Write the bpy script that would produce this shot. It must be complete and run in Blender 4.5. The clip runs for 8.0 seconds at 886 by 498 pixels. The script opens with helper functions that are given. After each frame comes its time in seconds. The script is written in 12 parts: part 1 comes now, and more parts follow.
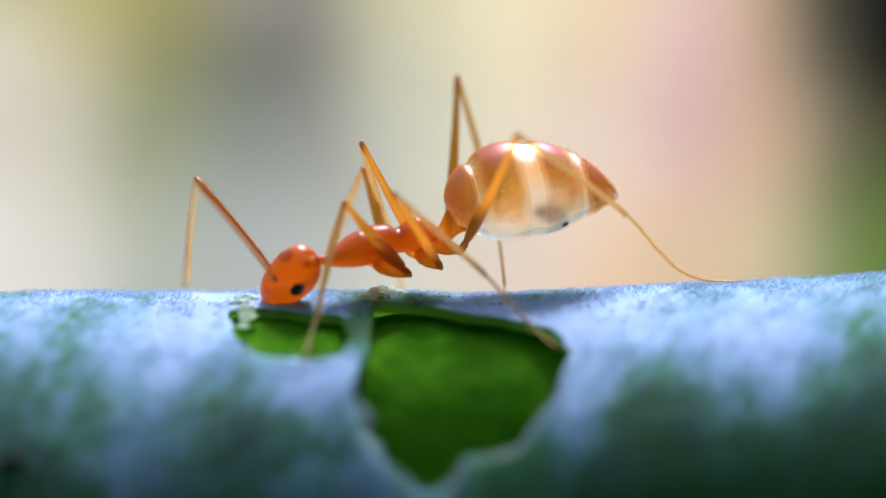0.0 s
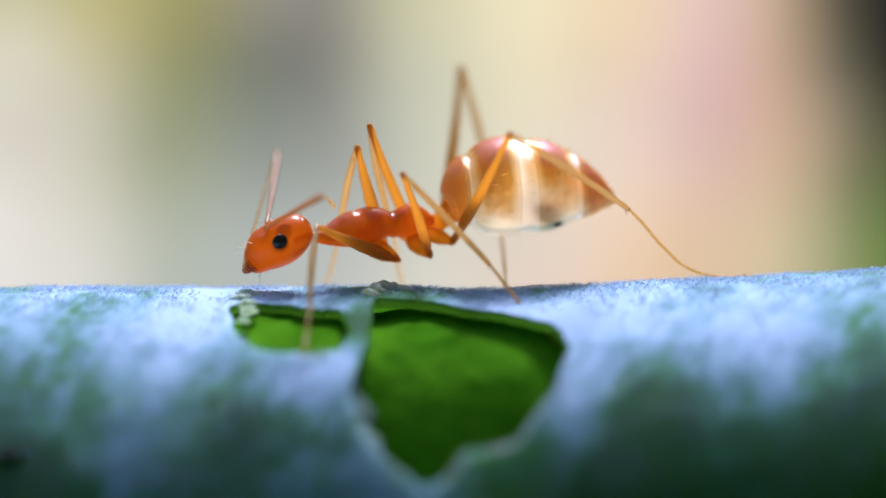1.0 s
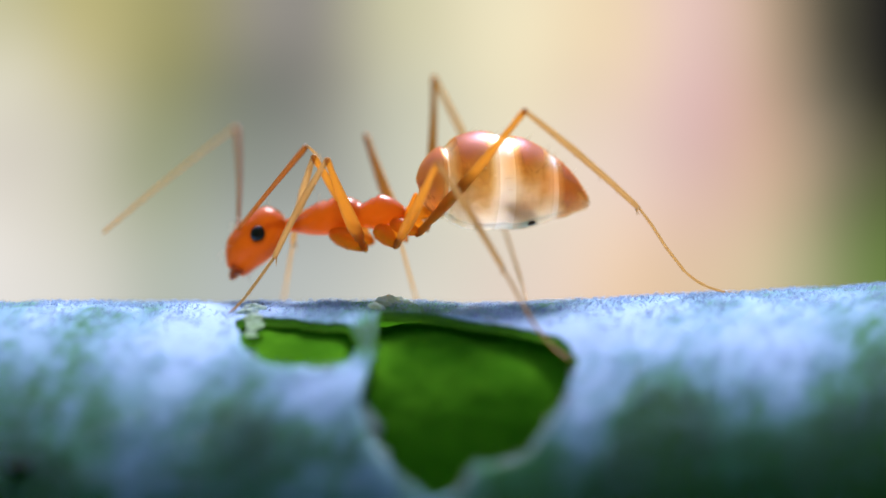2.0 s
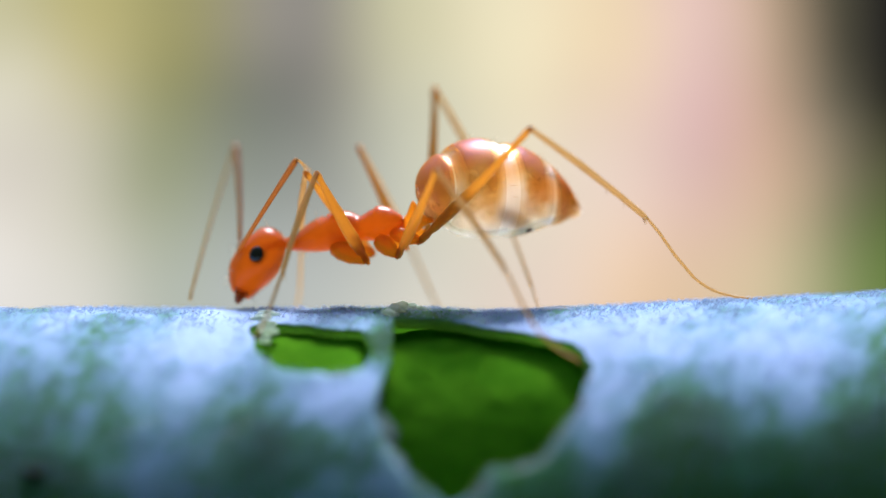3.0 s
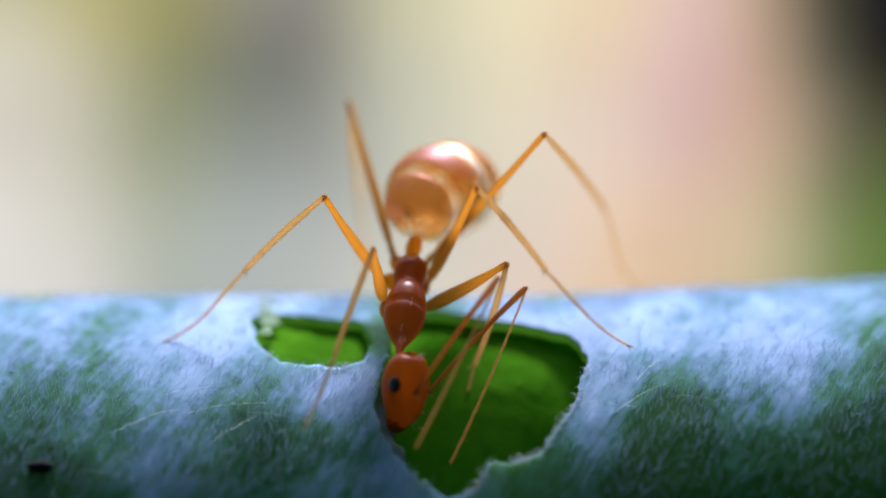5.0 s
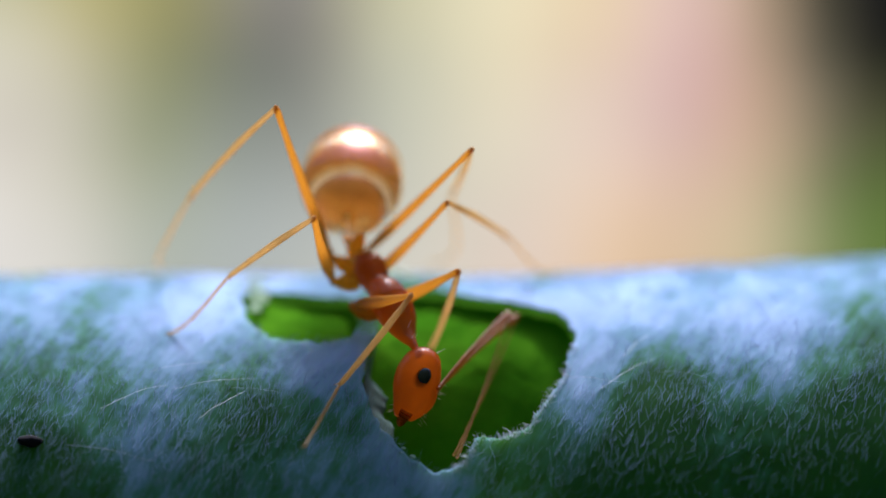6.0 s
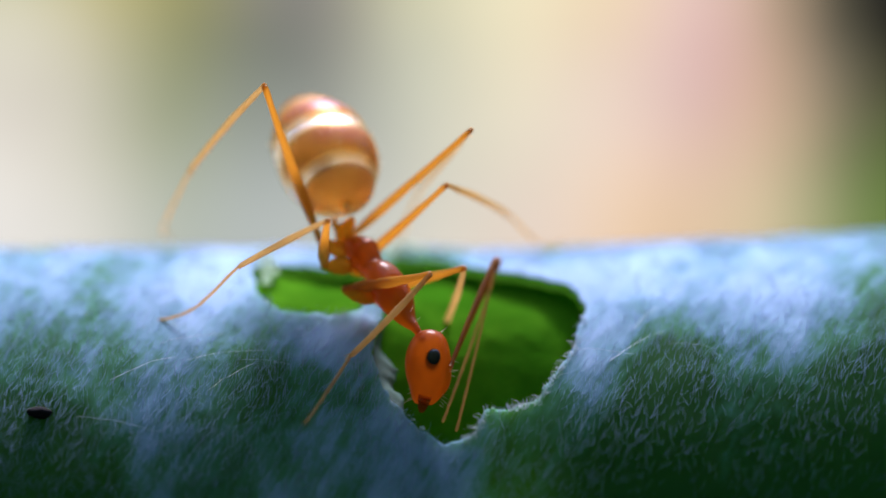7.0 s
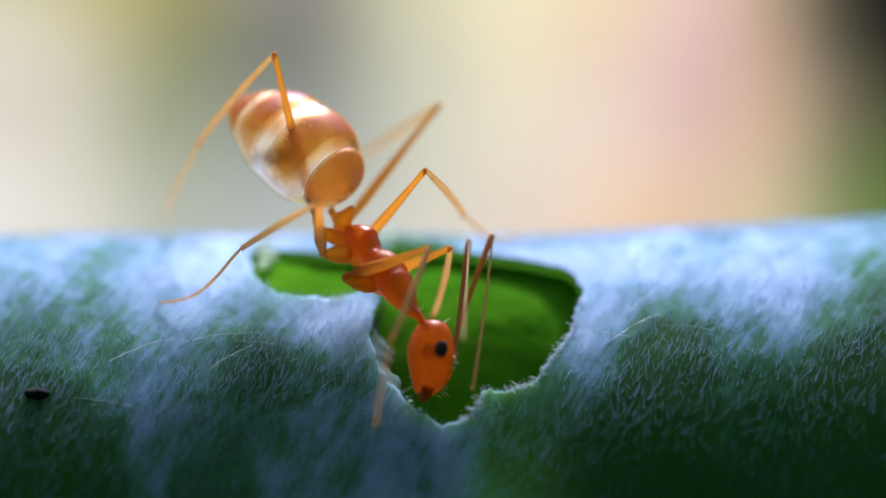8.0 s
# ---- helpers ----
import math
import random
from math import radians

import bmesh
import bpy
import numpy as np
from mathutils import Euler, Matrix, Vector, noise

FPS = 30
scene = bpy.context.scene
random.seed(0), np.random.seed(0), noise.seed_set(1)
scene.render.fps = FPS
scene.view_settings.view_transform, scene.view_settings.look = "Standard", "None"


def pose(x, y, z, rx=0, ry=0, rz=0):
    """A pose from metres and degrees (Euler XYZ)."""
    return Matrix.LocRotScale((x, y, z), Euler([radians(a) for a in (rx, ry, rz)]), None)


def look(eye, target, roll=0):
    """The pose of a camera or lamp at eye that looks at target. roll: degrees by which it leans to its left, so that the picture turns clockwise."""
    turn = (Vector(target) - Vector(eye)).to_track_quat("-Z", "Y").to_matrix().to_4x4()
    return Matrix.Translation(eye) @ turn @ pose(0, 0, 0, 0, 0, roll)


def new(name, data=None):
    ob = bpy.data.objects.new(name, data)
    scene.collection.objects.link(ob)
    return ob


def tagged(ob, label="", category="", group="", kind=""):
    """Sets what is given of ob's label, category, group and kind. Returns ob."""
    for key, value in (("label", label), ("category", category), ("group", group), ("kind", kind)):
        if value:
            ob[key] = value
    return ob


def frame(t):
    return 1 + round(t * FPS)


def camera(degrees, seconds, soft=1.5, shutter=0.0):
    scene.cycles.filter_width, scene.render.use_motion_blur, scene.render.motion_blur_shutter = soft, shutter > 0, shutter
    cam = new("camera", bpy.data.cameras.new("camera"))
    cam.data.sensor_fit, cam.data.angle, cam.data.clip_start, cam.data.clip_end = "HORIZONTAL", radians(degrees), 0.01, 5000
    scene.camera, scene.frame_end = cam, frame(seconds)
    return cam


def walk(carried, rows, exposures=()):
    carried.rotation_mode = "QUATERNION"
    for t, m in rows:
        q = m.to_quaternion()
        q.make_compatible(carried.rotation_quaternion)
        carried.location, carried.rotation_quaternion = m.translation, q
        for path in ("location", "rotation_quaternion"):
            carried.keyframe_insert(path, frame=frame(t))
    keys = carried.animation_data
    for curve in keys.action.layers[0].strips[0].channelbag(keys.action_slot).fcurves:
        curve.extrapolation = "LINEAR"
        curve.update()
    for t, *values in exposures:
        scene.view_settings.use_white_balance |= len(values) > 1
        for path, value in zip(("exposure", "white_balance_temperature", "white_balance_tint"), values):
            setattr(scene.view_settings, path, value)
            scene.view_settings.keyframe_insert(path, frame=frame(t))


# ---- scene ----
MM = 0.001

# ---- camera and its way ----
cam = camera(4.5, 8.0, soft=1.5, shutter=0.5)
cam.data.dof.use_dof = True
cam.data.dof.focus_distance = 137.43 * MM
cam.data.dof.aperture_fstop = 44.0
walk(cam, [
    (0, pose(0.111 * MM, -137.925 * MM, 0.517 * MM, 90.010, 0, 0.009)),
    (0.5, pose(0.820 * MM, -137.922 * MM, 0.078 * MM, 90.199, 0, 0.303)),
    (0.8, pose(2.085 * MM, -137.908 * MM, -0.388 * MM, 90.345, 0, 0.837)),
    (1, pose(2.018 * MM, -137.910 * MM, -0.065 * MM, 90.229, 0, 0.812)),
    (1.2, pose(2.012 * MM, -137.909 * MM, -0.244 * MM, 90.322, 0, 0.811)),
    (2.3, pose(-0.718 * MM, -137.907 * MM, -1.479 * MM, 90.895, 0, -0.280)),
    (2.5, pose(-0.915 * MM, -137.910 * MM, -1.152 * MM, 90.777, 0, -0.341)),
    (2.7, pose(-1.080 * MM, -137.905 * MM, -1.405 * MM, 90.890, 0, -0.389)),
    (3, pose(-1.061 * MM, -137.905 * MM, -1.465 * MM, 90.919, 0, -0.375)),
    (3.3, pose(-1.475 * MM, -137.904 * MM, -1.279 * MM, 90.839, 0, -0.545)),
    (3.5, pose(-1.778 * MM, -137.900 * MM, -1.356 * MM, 90.869, 0, -0.671)),
    (3.7, pose(-1.975 * MM, -137.899 * MM, -1.229 * MM, 90.824, 0, -0.752)),
    (4, pose(-2.499 * MM, -137.895 * MM, -0.976 * MM, 90.725, 0, -0.967)),
    (4.2, pose(-2.150 * MM, -137.902 * MM, -0.765 * MM, 90.643, 0, -0.833)),
    (5.3, pose(-1.339 * MM, -140.909 * MM, 2.311 * MM, 89.291, 0, -0.502)),
    (5.5, pose(-1.100 * MM, -140.920 * MM, 1.076 * MM, 89.732, 0, -0.424)),
    (6, pose(-1.015 * MM, -140.921 * MM, 0.249 * MM, 90.044, 0, -0.415)),
    (6.5, pose(-1.152 * MM, -140.919 * MM, -0.292 * MM, 90.277, 0, -0.463)),
    (7, pose(-0.407 * MM, -140.924 * MM, -0.416 * MM, 90.177, 0, -0.113)),
    (7.5, pose(-0.132 * MM, -140.922 * MM, -1.061 * MM, 90.412, 0, 0.026)),
    (8, pose(-0.498 * MM, -140.897 * MM, -2.961 * MM, 91.145, 0, -0.164)),
], exposures=[(0.0, 2.32, 5880, 20), (4.2, 2.33, 5880, 20), (5.5, 2.22, 5880, 20), (6.5, 2.31, 5880, 20), (8.0, 2.38, 5880, 20)])

# ---- world, sun ----
world = bpy.data.worlds.new("sky")
scene.world = world
world.use_nodes = True
wn = world.node_tree.nodes
sky = wn.new("ShaderNodeTexSky")
sky.sky_type = "NISHITA"
sky.sun_disc = False
sky.sun_elevation, sky.sun_rotation = radians(58), radians(11)
world.node_tree.links.new(sky.outputs["Color"], wn["Background"].inputs["Color"])
wn["Background"].inputs["Strength"].default_value = 0.085
sun_data = bpy.data.lights.new("sun", "SUN")
sun_data.energy, sun_data.angle, sun_data.color = 1.9, radians(20), (1.0, 0.97, 0.93)
sun = new("sun", sun_data)
sun.matrix_world = look((0.1, 0.52, 0.848), (0, 0, 0))


# ---- materials ----
def material(name):
    m = bpy.data.materials.new(name)
    m.use_nodes = True
    nodes = m.node_tree.nodes
    return m, nodes, m.node_tree.links, nodes["Principled BSDF"], nodes["Material Output"]


def ramp(nodes, stops, mode="LINEAR"):
    n = nodes.new("ShaderNodeValToRGB")
    n.color_ramp.interpolation = mode
    e = n.color_ramp.elements
    while len(e) < len(stops):
        e.new(0.5)
    for k, (p, c) in enumerate(stops):
        e[k].position, e[k].color = p, (*c, 1)
    return n


def noise_node(nodes, links, coord, scale, detail=4.0, rough=0.55):
    n = nodes.new("ShaderNodeTexNoise")
    n.inputs["Scale"].default_value = scale
    n.inputs["Detail"].default_value = detail
    n.inputs["Roughness"].default_value = rough
    links.new(coord, n.inputs["Vector"])
    return n


def srgb(r, g, b):
    return tuple((v / 255 / 12.92) if v < 11 else ((v / 255 + 0.055) / 1.055) ** 2.4 for v in (r, g, b))


# place, size, less bloom: bare spots, plus painted shade and glow
BARE_AND_SHADE = (((-1.3, -3.35, -1.6), 1.2, 0.04), ((3.2, -3.5, -1.7), 1.9, 0.1), ((-0.92, -1.9, -0.42), 0.7, 0.22), ((-0.9, -4.1, -2.8), 1.6, 0.02), ((2.6, -4.1, -2.8), 2.5, 0.2), ((5.2, -4.1, -2.9), 2.8, 0.28), ((5.3, -1.6, -0.1), 2.2, -0.14), ((-1.5, -2.77, -0.95), 1.25, -0.2), ((-5.6, -4.2, -3.2), 2.2, 0.12), ((-4.8, -4.4, -3.9), 2.2, 0.08))


def bloom_material():
    """Waxy, hairy bloom over a green rind."""
    m, nodes, links, bsdf, out = material("waxy_bloom")
    co = nodes.new("ShaderNodeTexCoord").outputs["Object"]
    mp = nodes.new("ShaderNodeMapping")
    mp.inputs["Scale"].default_value = (1.0, 0.45, 0.45)
    mp.inputs["Location"].default_value = (0.0065, 0, 0)
    links.new(co, mp.inputs["Vector"])
    big = noise_node(nodes, links, mp.outputs["Vector"], 400, 4, 0.6)
    fine = noise_node(nodes, links, co, 5200, 5, 0.65)
    mix = nodes.new("ShaderNodeMath")
    mix.operation = "MULTIPLY_ADD"
    mix.inputs[1].default_value = 0.14
    links.new(fine.outputs["Fac"], mix.inputs[0])
    links.new(big.outputs["Fac"], mix.inputs[2])
    # combed tufts: long noise along the lie of the hairs
    comb = nodes.new("ShaderNodeCombineXYZ")
    for k, way in enumerate(((0.86, -0.32, -0.39), (0.075, 0.083, 0.1), (0.0, 0.12, -0.1))):
        dot = nodes.new("ShaderNodeVectorMath")
        dot.operation = "DOT_PRODUCT"
        dot.inputs[1].default_value = way
        links.new(co, dot.inputs[0])
        links.new(dot.outputs["Value"], comb.inputs[k])
    tuft = noise_node(nodes, links, comb.outputs[0], 10500, 4, 0.65)
    mix2 = nodes.new("ShaderNodeMath")
    mix2.operation = "MULTIPLY_ADD"
    mix2.inputs[1].default_value = 0.24
    links.new(tuft.outputs["Fac"], mix2.inputs[0])
    links.new(mix.outputs[0], mix2.inputs[2])
    mix = mix2
    # patchy wear between the tufts
    patch = noise_node(nodes, links, co, 1500, 3, 0.6)
    worn = nodes.new("ShaderNodeMath")
    worn.operation = "MULTIPLY_ADD"
    worn.inputs[1].default_value = 0.2
    links.new(patch.outputs["Fac"], worn.inputs[0])
    shift = nodes.new("ShaderNodeMath")
    shift.inputs[1].default_value = -0.1
    links.new(mix.outputs[0], shift.inputs[0])
    links.new(shift.outputs[0], worn.inputs[2])
    mix = worn
    # lighter bloom colour towards the top paints in light falling on the crest
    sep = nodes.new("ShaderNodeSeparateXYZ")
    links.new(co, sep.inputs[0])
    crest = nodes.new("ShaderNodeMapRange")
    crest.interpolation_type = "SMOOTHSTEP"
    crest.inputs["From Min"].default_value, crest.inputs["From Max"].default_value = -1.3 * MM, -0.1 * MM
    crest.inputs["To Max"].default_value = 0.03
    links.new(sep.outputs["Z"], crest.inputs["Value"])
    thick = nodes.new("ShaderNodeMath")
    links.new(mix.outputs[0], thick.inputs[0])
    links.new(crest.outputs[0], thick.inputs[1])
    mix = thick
    # spots of thin bloom; low dark ones paint in shade, a pale one glow
    for spot, size, less in BARE_AND_SHADE:
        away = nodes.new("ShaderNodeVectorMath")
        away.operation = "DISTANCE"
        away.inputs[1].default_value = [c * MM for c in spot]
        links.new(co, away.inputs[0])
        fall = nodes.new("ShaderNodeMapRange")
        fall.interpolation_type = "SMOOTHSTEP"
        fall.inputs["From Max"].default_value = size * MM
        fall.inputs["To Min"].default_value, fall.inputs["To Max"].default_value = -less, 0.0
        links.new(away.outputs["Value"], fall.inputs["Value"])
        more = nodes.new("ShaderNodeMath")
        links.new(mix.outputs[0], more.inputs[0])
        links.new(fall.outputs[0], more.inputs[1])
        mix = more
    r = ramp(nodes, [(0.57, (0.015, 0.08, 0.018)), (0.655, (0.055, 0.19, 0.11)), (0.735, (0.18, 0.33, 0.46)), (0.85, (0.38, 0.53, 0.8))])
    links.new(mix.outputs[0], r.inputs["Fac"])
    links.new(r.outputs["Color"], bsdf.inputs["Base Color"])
    bsdf.inputs["Roughness"].default_value = 0.85
    bsdf.inputs["Specular IOR Level"].default_value = 0.12
    bump = nodes.new("ShaderNodeBump")
    bump.inputs["Strength"].default_value = 0.25
    bump.inputs["Distance"].default_value = 0.00005
    links.new(tuft.outputs["Fac"], bump.inputs["Height"])
    links.new(bump.outputs["Normal"], bsdf.inputs["Normal"])
    tr = nodes.new("ShaderNodeBsdfTranslucent")
    tr.inputs["Color"].default_value = (0.42, 0.74, 0.16, 1)
    ms = nodes.new("ShaderNodeMixShader")
    ms.inputs["Fac"].default_value = 0.33
    links.new(bsdf.outputs[0], ms.inputs[1])
    links.new(tr.outputs[0], ms.inputs[2])
    links.new(ms.outputs[0], out.inputs["Surface"])
    return m


def flesh_material(name, dark, light, trans, fac):
    m, nodes, links, bsdf, out = material(name)
    co = nodes.new("ShaderNodeTexCoord").outputs["Object"]
    n = noise_node(nodes, links, co, 1100, 5, 0.65)
    r = ramp(nodes, [(0.36, dark), (0.64, light)])
    links.new(n.outputs["Fac"], r.inputs["Fac"])
    links.new(r.outputs["Color"], bsdf.inputs["Base Color"])
    bsdf.inputs["Roughness"].default_value = 0.9
    bsdf.inputs["Specular IOR Level"].default_value = 0.0
    f = noise_node(nodes, links, co, 6000, 3)
    bump = nodes.new("ShaderNodeBump")
    bump.inputs["Strength"].default_value = 0.4
    bump.inputs["Distance"].default_value = 0.00004
    links.new(f.outputs["Fac"], bump.inputs["Height"])
    links.new(bump.outputs["Normal"], bsdf.inputs["Normal"])
    tr = nodes.new("ShaderNodeBsdfTranslucent")
    tr.inputs["Color"].default_value = (*trans, 1)
    ms = nodes.new("ShaderNodeMixShader")
    ms.inputs["Fac"].default_value = fac
    links.new(bsdf.outputs[0], ms.inputs[1])
    links.new(tr.outputs[0], ms.inputs[2])
    links.new(ms.outputs[0], out.inputs["Surface"])
    return m


def backdrop_material():
    """Glowing panel that stands in for an out-of-focus garden: soft upright streaks of colour."""
    m, nodes, links, bsdf, out = material("glowing_garden_blur")
    nodes.remove(bsdf)
    co = nodes.new("ShaderNodeTexCoord").outputs["Object"]
    warp = noise_node(nodes, links, co, 8, 1)
    add = nodes.new("ShaderNodeVectorMath")
    add.operation = "MULTIPLY_ADD"
    add.inputs[1].default_value = (0.04, 0.0, 0.05)
    links.new(warp.outputs["Color"], add.inputs[0])
    links.new(co, add.inputs[2])
    sep = nodes.new("ShaderNodeSeparateXYZ")
    links.new(add.outputs[0], sep.inputs[0])
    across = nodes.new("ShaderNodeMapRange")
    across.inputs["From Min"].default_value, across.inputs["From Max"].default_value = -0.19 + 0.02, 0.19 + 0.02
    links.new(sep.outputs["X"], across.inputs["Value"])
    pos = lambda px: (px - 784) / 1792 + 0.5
    # stops set by picture column, to fit the camera's view
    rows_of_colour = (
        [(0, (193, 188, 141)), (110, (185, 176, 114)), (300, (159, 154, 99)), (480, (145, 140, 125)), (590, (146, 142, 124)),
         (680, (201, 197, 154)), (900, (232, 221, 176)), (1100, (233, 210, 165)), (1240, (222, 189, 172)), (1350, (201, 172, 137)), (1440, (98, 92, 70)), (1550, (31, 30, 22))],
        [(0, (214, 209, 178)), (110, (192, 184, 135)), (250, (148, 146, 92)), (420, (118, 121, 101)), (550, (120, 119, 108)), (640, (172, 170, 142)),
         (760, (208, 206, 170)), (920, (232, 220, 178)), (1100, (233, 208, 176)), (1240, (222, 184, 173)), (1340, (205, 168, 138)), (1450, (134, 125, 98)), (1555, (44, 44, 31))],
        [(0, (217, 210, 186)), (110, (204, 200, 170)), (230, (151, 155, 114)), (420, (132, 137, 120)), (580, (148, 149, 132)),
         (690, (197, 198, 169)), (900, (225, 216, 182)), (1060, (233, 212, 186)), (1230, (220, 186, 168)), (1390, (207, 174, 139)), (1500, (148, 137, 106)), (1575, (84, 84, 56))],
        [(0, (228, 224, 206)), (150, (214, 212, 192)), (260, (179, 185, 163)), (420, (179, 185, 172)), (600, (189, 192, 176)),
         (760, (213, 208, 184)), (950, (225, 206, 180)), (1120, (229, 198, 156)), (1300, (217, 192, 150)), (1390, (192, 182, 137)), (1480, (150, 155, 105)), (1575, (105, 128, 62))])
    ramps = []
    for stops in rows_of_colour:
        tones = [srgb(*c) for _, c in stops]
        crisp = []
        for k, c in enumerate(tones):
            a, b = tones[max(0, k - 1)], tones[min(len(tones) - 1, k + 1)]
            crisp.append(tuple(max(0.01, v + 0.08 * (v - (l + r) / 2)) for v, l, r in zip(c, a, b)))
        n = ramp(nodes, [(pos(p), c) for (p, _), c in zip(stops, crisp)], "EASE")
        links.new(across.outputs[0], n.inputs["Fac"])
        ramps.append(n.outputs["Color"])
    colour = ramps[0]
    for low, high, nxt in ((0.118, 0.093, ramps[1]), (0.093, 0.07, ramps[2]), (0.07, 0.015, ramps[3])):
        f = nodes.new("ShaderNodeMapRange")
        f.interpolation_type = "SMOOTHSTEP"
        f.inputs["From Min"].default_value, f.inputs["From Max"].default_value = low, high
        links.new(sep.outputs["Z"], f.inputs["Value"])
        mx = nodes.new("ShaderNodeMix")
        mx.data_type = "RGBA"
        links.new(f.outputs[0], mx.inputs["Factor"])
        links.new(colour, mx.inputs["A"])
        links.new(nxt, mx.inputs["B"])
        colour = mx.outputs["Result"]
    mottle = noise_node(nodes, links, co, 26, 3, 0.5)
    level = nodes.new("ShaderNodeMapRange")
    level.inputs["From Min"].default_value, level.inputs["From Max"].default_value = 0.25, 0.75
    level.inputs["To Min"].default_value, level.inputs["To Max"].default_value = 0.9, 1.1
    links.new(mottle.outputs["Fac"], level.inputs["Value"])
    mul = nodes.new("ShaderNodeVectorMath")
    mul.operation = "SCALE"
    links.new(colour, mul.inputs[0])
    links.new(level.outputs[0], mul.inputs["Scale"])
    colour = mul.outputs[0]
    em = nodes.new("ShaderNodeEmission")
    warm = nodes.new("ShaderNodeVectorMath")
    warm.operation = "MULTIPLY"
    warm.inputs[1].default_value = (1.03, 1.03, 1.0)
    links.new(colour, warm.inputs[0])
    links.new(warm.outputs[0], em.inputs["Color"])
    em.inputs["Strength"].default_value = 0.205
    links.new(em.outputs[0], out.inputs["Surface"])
    return m


BLOOM = bloom_material()
FLESH = flesh_material("green_flesh", (0.015, 0.06, 0.006), (0.05, 0.14, 0.014), (0.28, 0.6, 0.05), 0.36)
PITH = flesh_material("soft_pith", (0.035, 0.14, 0.004), (0.085, 0.25, 0.009), (0.2, 0.5, 0.02), 0.3)
CUT = flesh_material("cut_edge", (0.05, 0.14, 0.04), (0.14, 0.25, 0.12), (0.4, 0.72, 0.14), 0.6)
TORN = flesh_material("torn_inner_skin", (0.09, 0.15, 0.13), (0.2, 0.27, 0.25), (0.25, 0.4, 0.22), 0.35)


# ---- mesh helpers ----
def part(name, bm, mat, parent=None, label=""):
    """Links a bmesh as one mesh object under a thing or a part."""
    me = bpy.data.meshes.new(name)
    for f in bm.faces:
        f.smooth = True
    bm.to_mesh(me)
    bm.free()
    for m in (mat if isinstance(mat, (list, tuple)) else (mat,)):
        me.materials.append(m)
    ob = new(name, me)
    ob.parent = parent
    if label:
        tagged(ob, label)
    return ob


# ---- the stem ----
STEM_R = 4.5


def lift(x):
    """How far the stem's axis rises towards one end, in mm."""
    return 0.053 * (math.sqrt((x - 0.9) ** 2 + 0.3) + x - 0.9) / 2


# outlines of the two chewed openings: x along the stem and way round it from the crest, in mm
MAIN_HOLE = ((-0.75, 1.02), (-0.33, 1.06), (0.21, 1.38), (0.96, 1.76), (1.42, 2.0), (1.62, 2.55), (1.43, 3.48), (1.14, 4.0), (0.97, 4.27), (0.66, 4.37),
             (0.38, 4.35), (0.22, 4.72), (-0.12, 4.83), (-0.46, 4.6), (-0.74, 4.23), (-0.92, 3.88), (-0.99, 3.45), (-0.95, 3.0), (-0.8, 2.35), (-0.79, 1.5))
UPPER_HOLE = ((-2.52, 1.4), (-2.33, 1.08), (-1.84, 1.3), (-1.2, 1.55), (-1.02, 2.1), (-1.12, 2.58), (-1.42, 2.76), (-2.15, 2.64), (-2.41, 2.2))


def to_outline(x, s, ring):
    """Distance to a closed outline, below zero inside it."""
    best, inside = 1e9, False
    px, ps = ring[-1]
    for qx, qs in ring:
        ex, es = qx - px, qs - ps
        t = max(0.0, min(1.0, ((x - px) * ex + (s - ps) * es) / (ex * ex + es * es)))
        dx, ds = x - px - t * ex, s - ps - t * es
        best = min(best, dx * dx + ds * ds)
        if (ps > s) != (qs > s) and x < px + (s - ps) * ex / es:
            inside = not inside
        px, ps = qx, qs
    return -math.sqrt(best) if inside else math.sqrt(best)


def bite(x, s):
    """Below zero inside the chewed openings; x along the stem, s round it from the crest, in mm."""
    if not (-3.2 < x < 2.3 and 0.4 < s < 5.5):
        return 0.6
    n = 0.045 * noise.noise((x * 3.0, s * 3.0, 3.0)) + 0.03 * noise.noise((x * 8.0, s * 8.0, 9.0)) + 0.015 * noise.noise((x * 19, s * 19, 5.0))
    return min(to_outline(x, s, UPPER_HOLE), to_outline(x, s, MAIN_HOLE)) + n


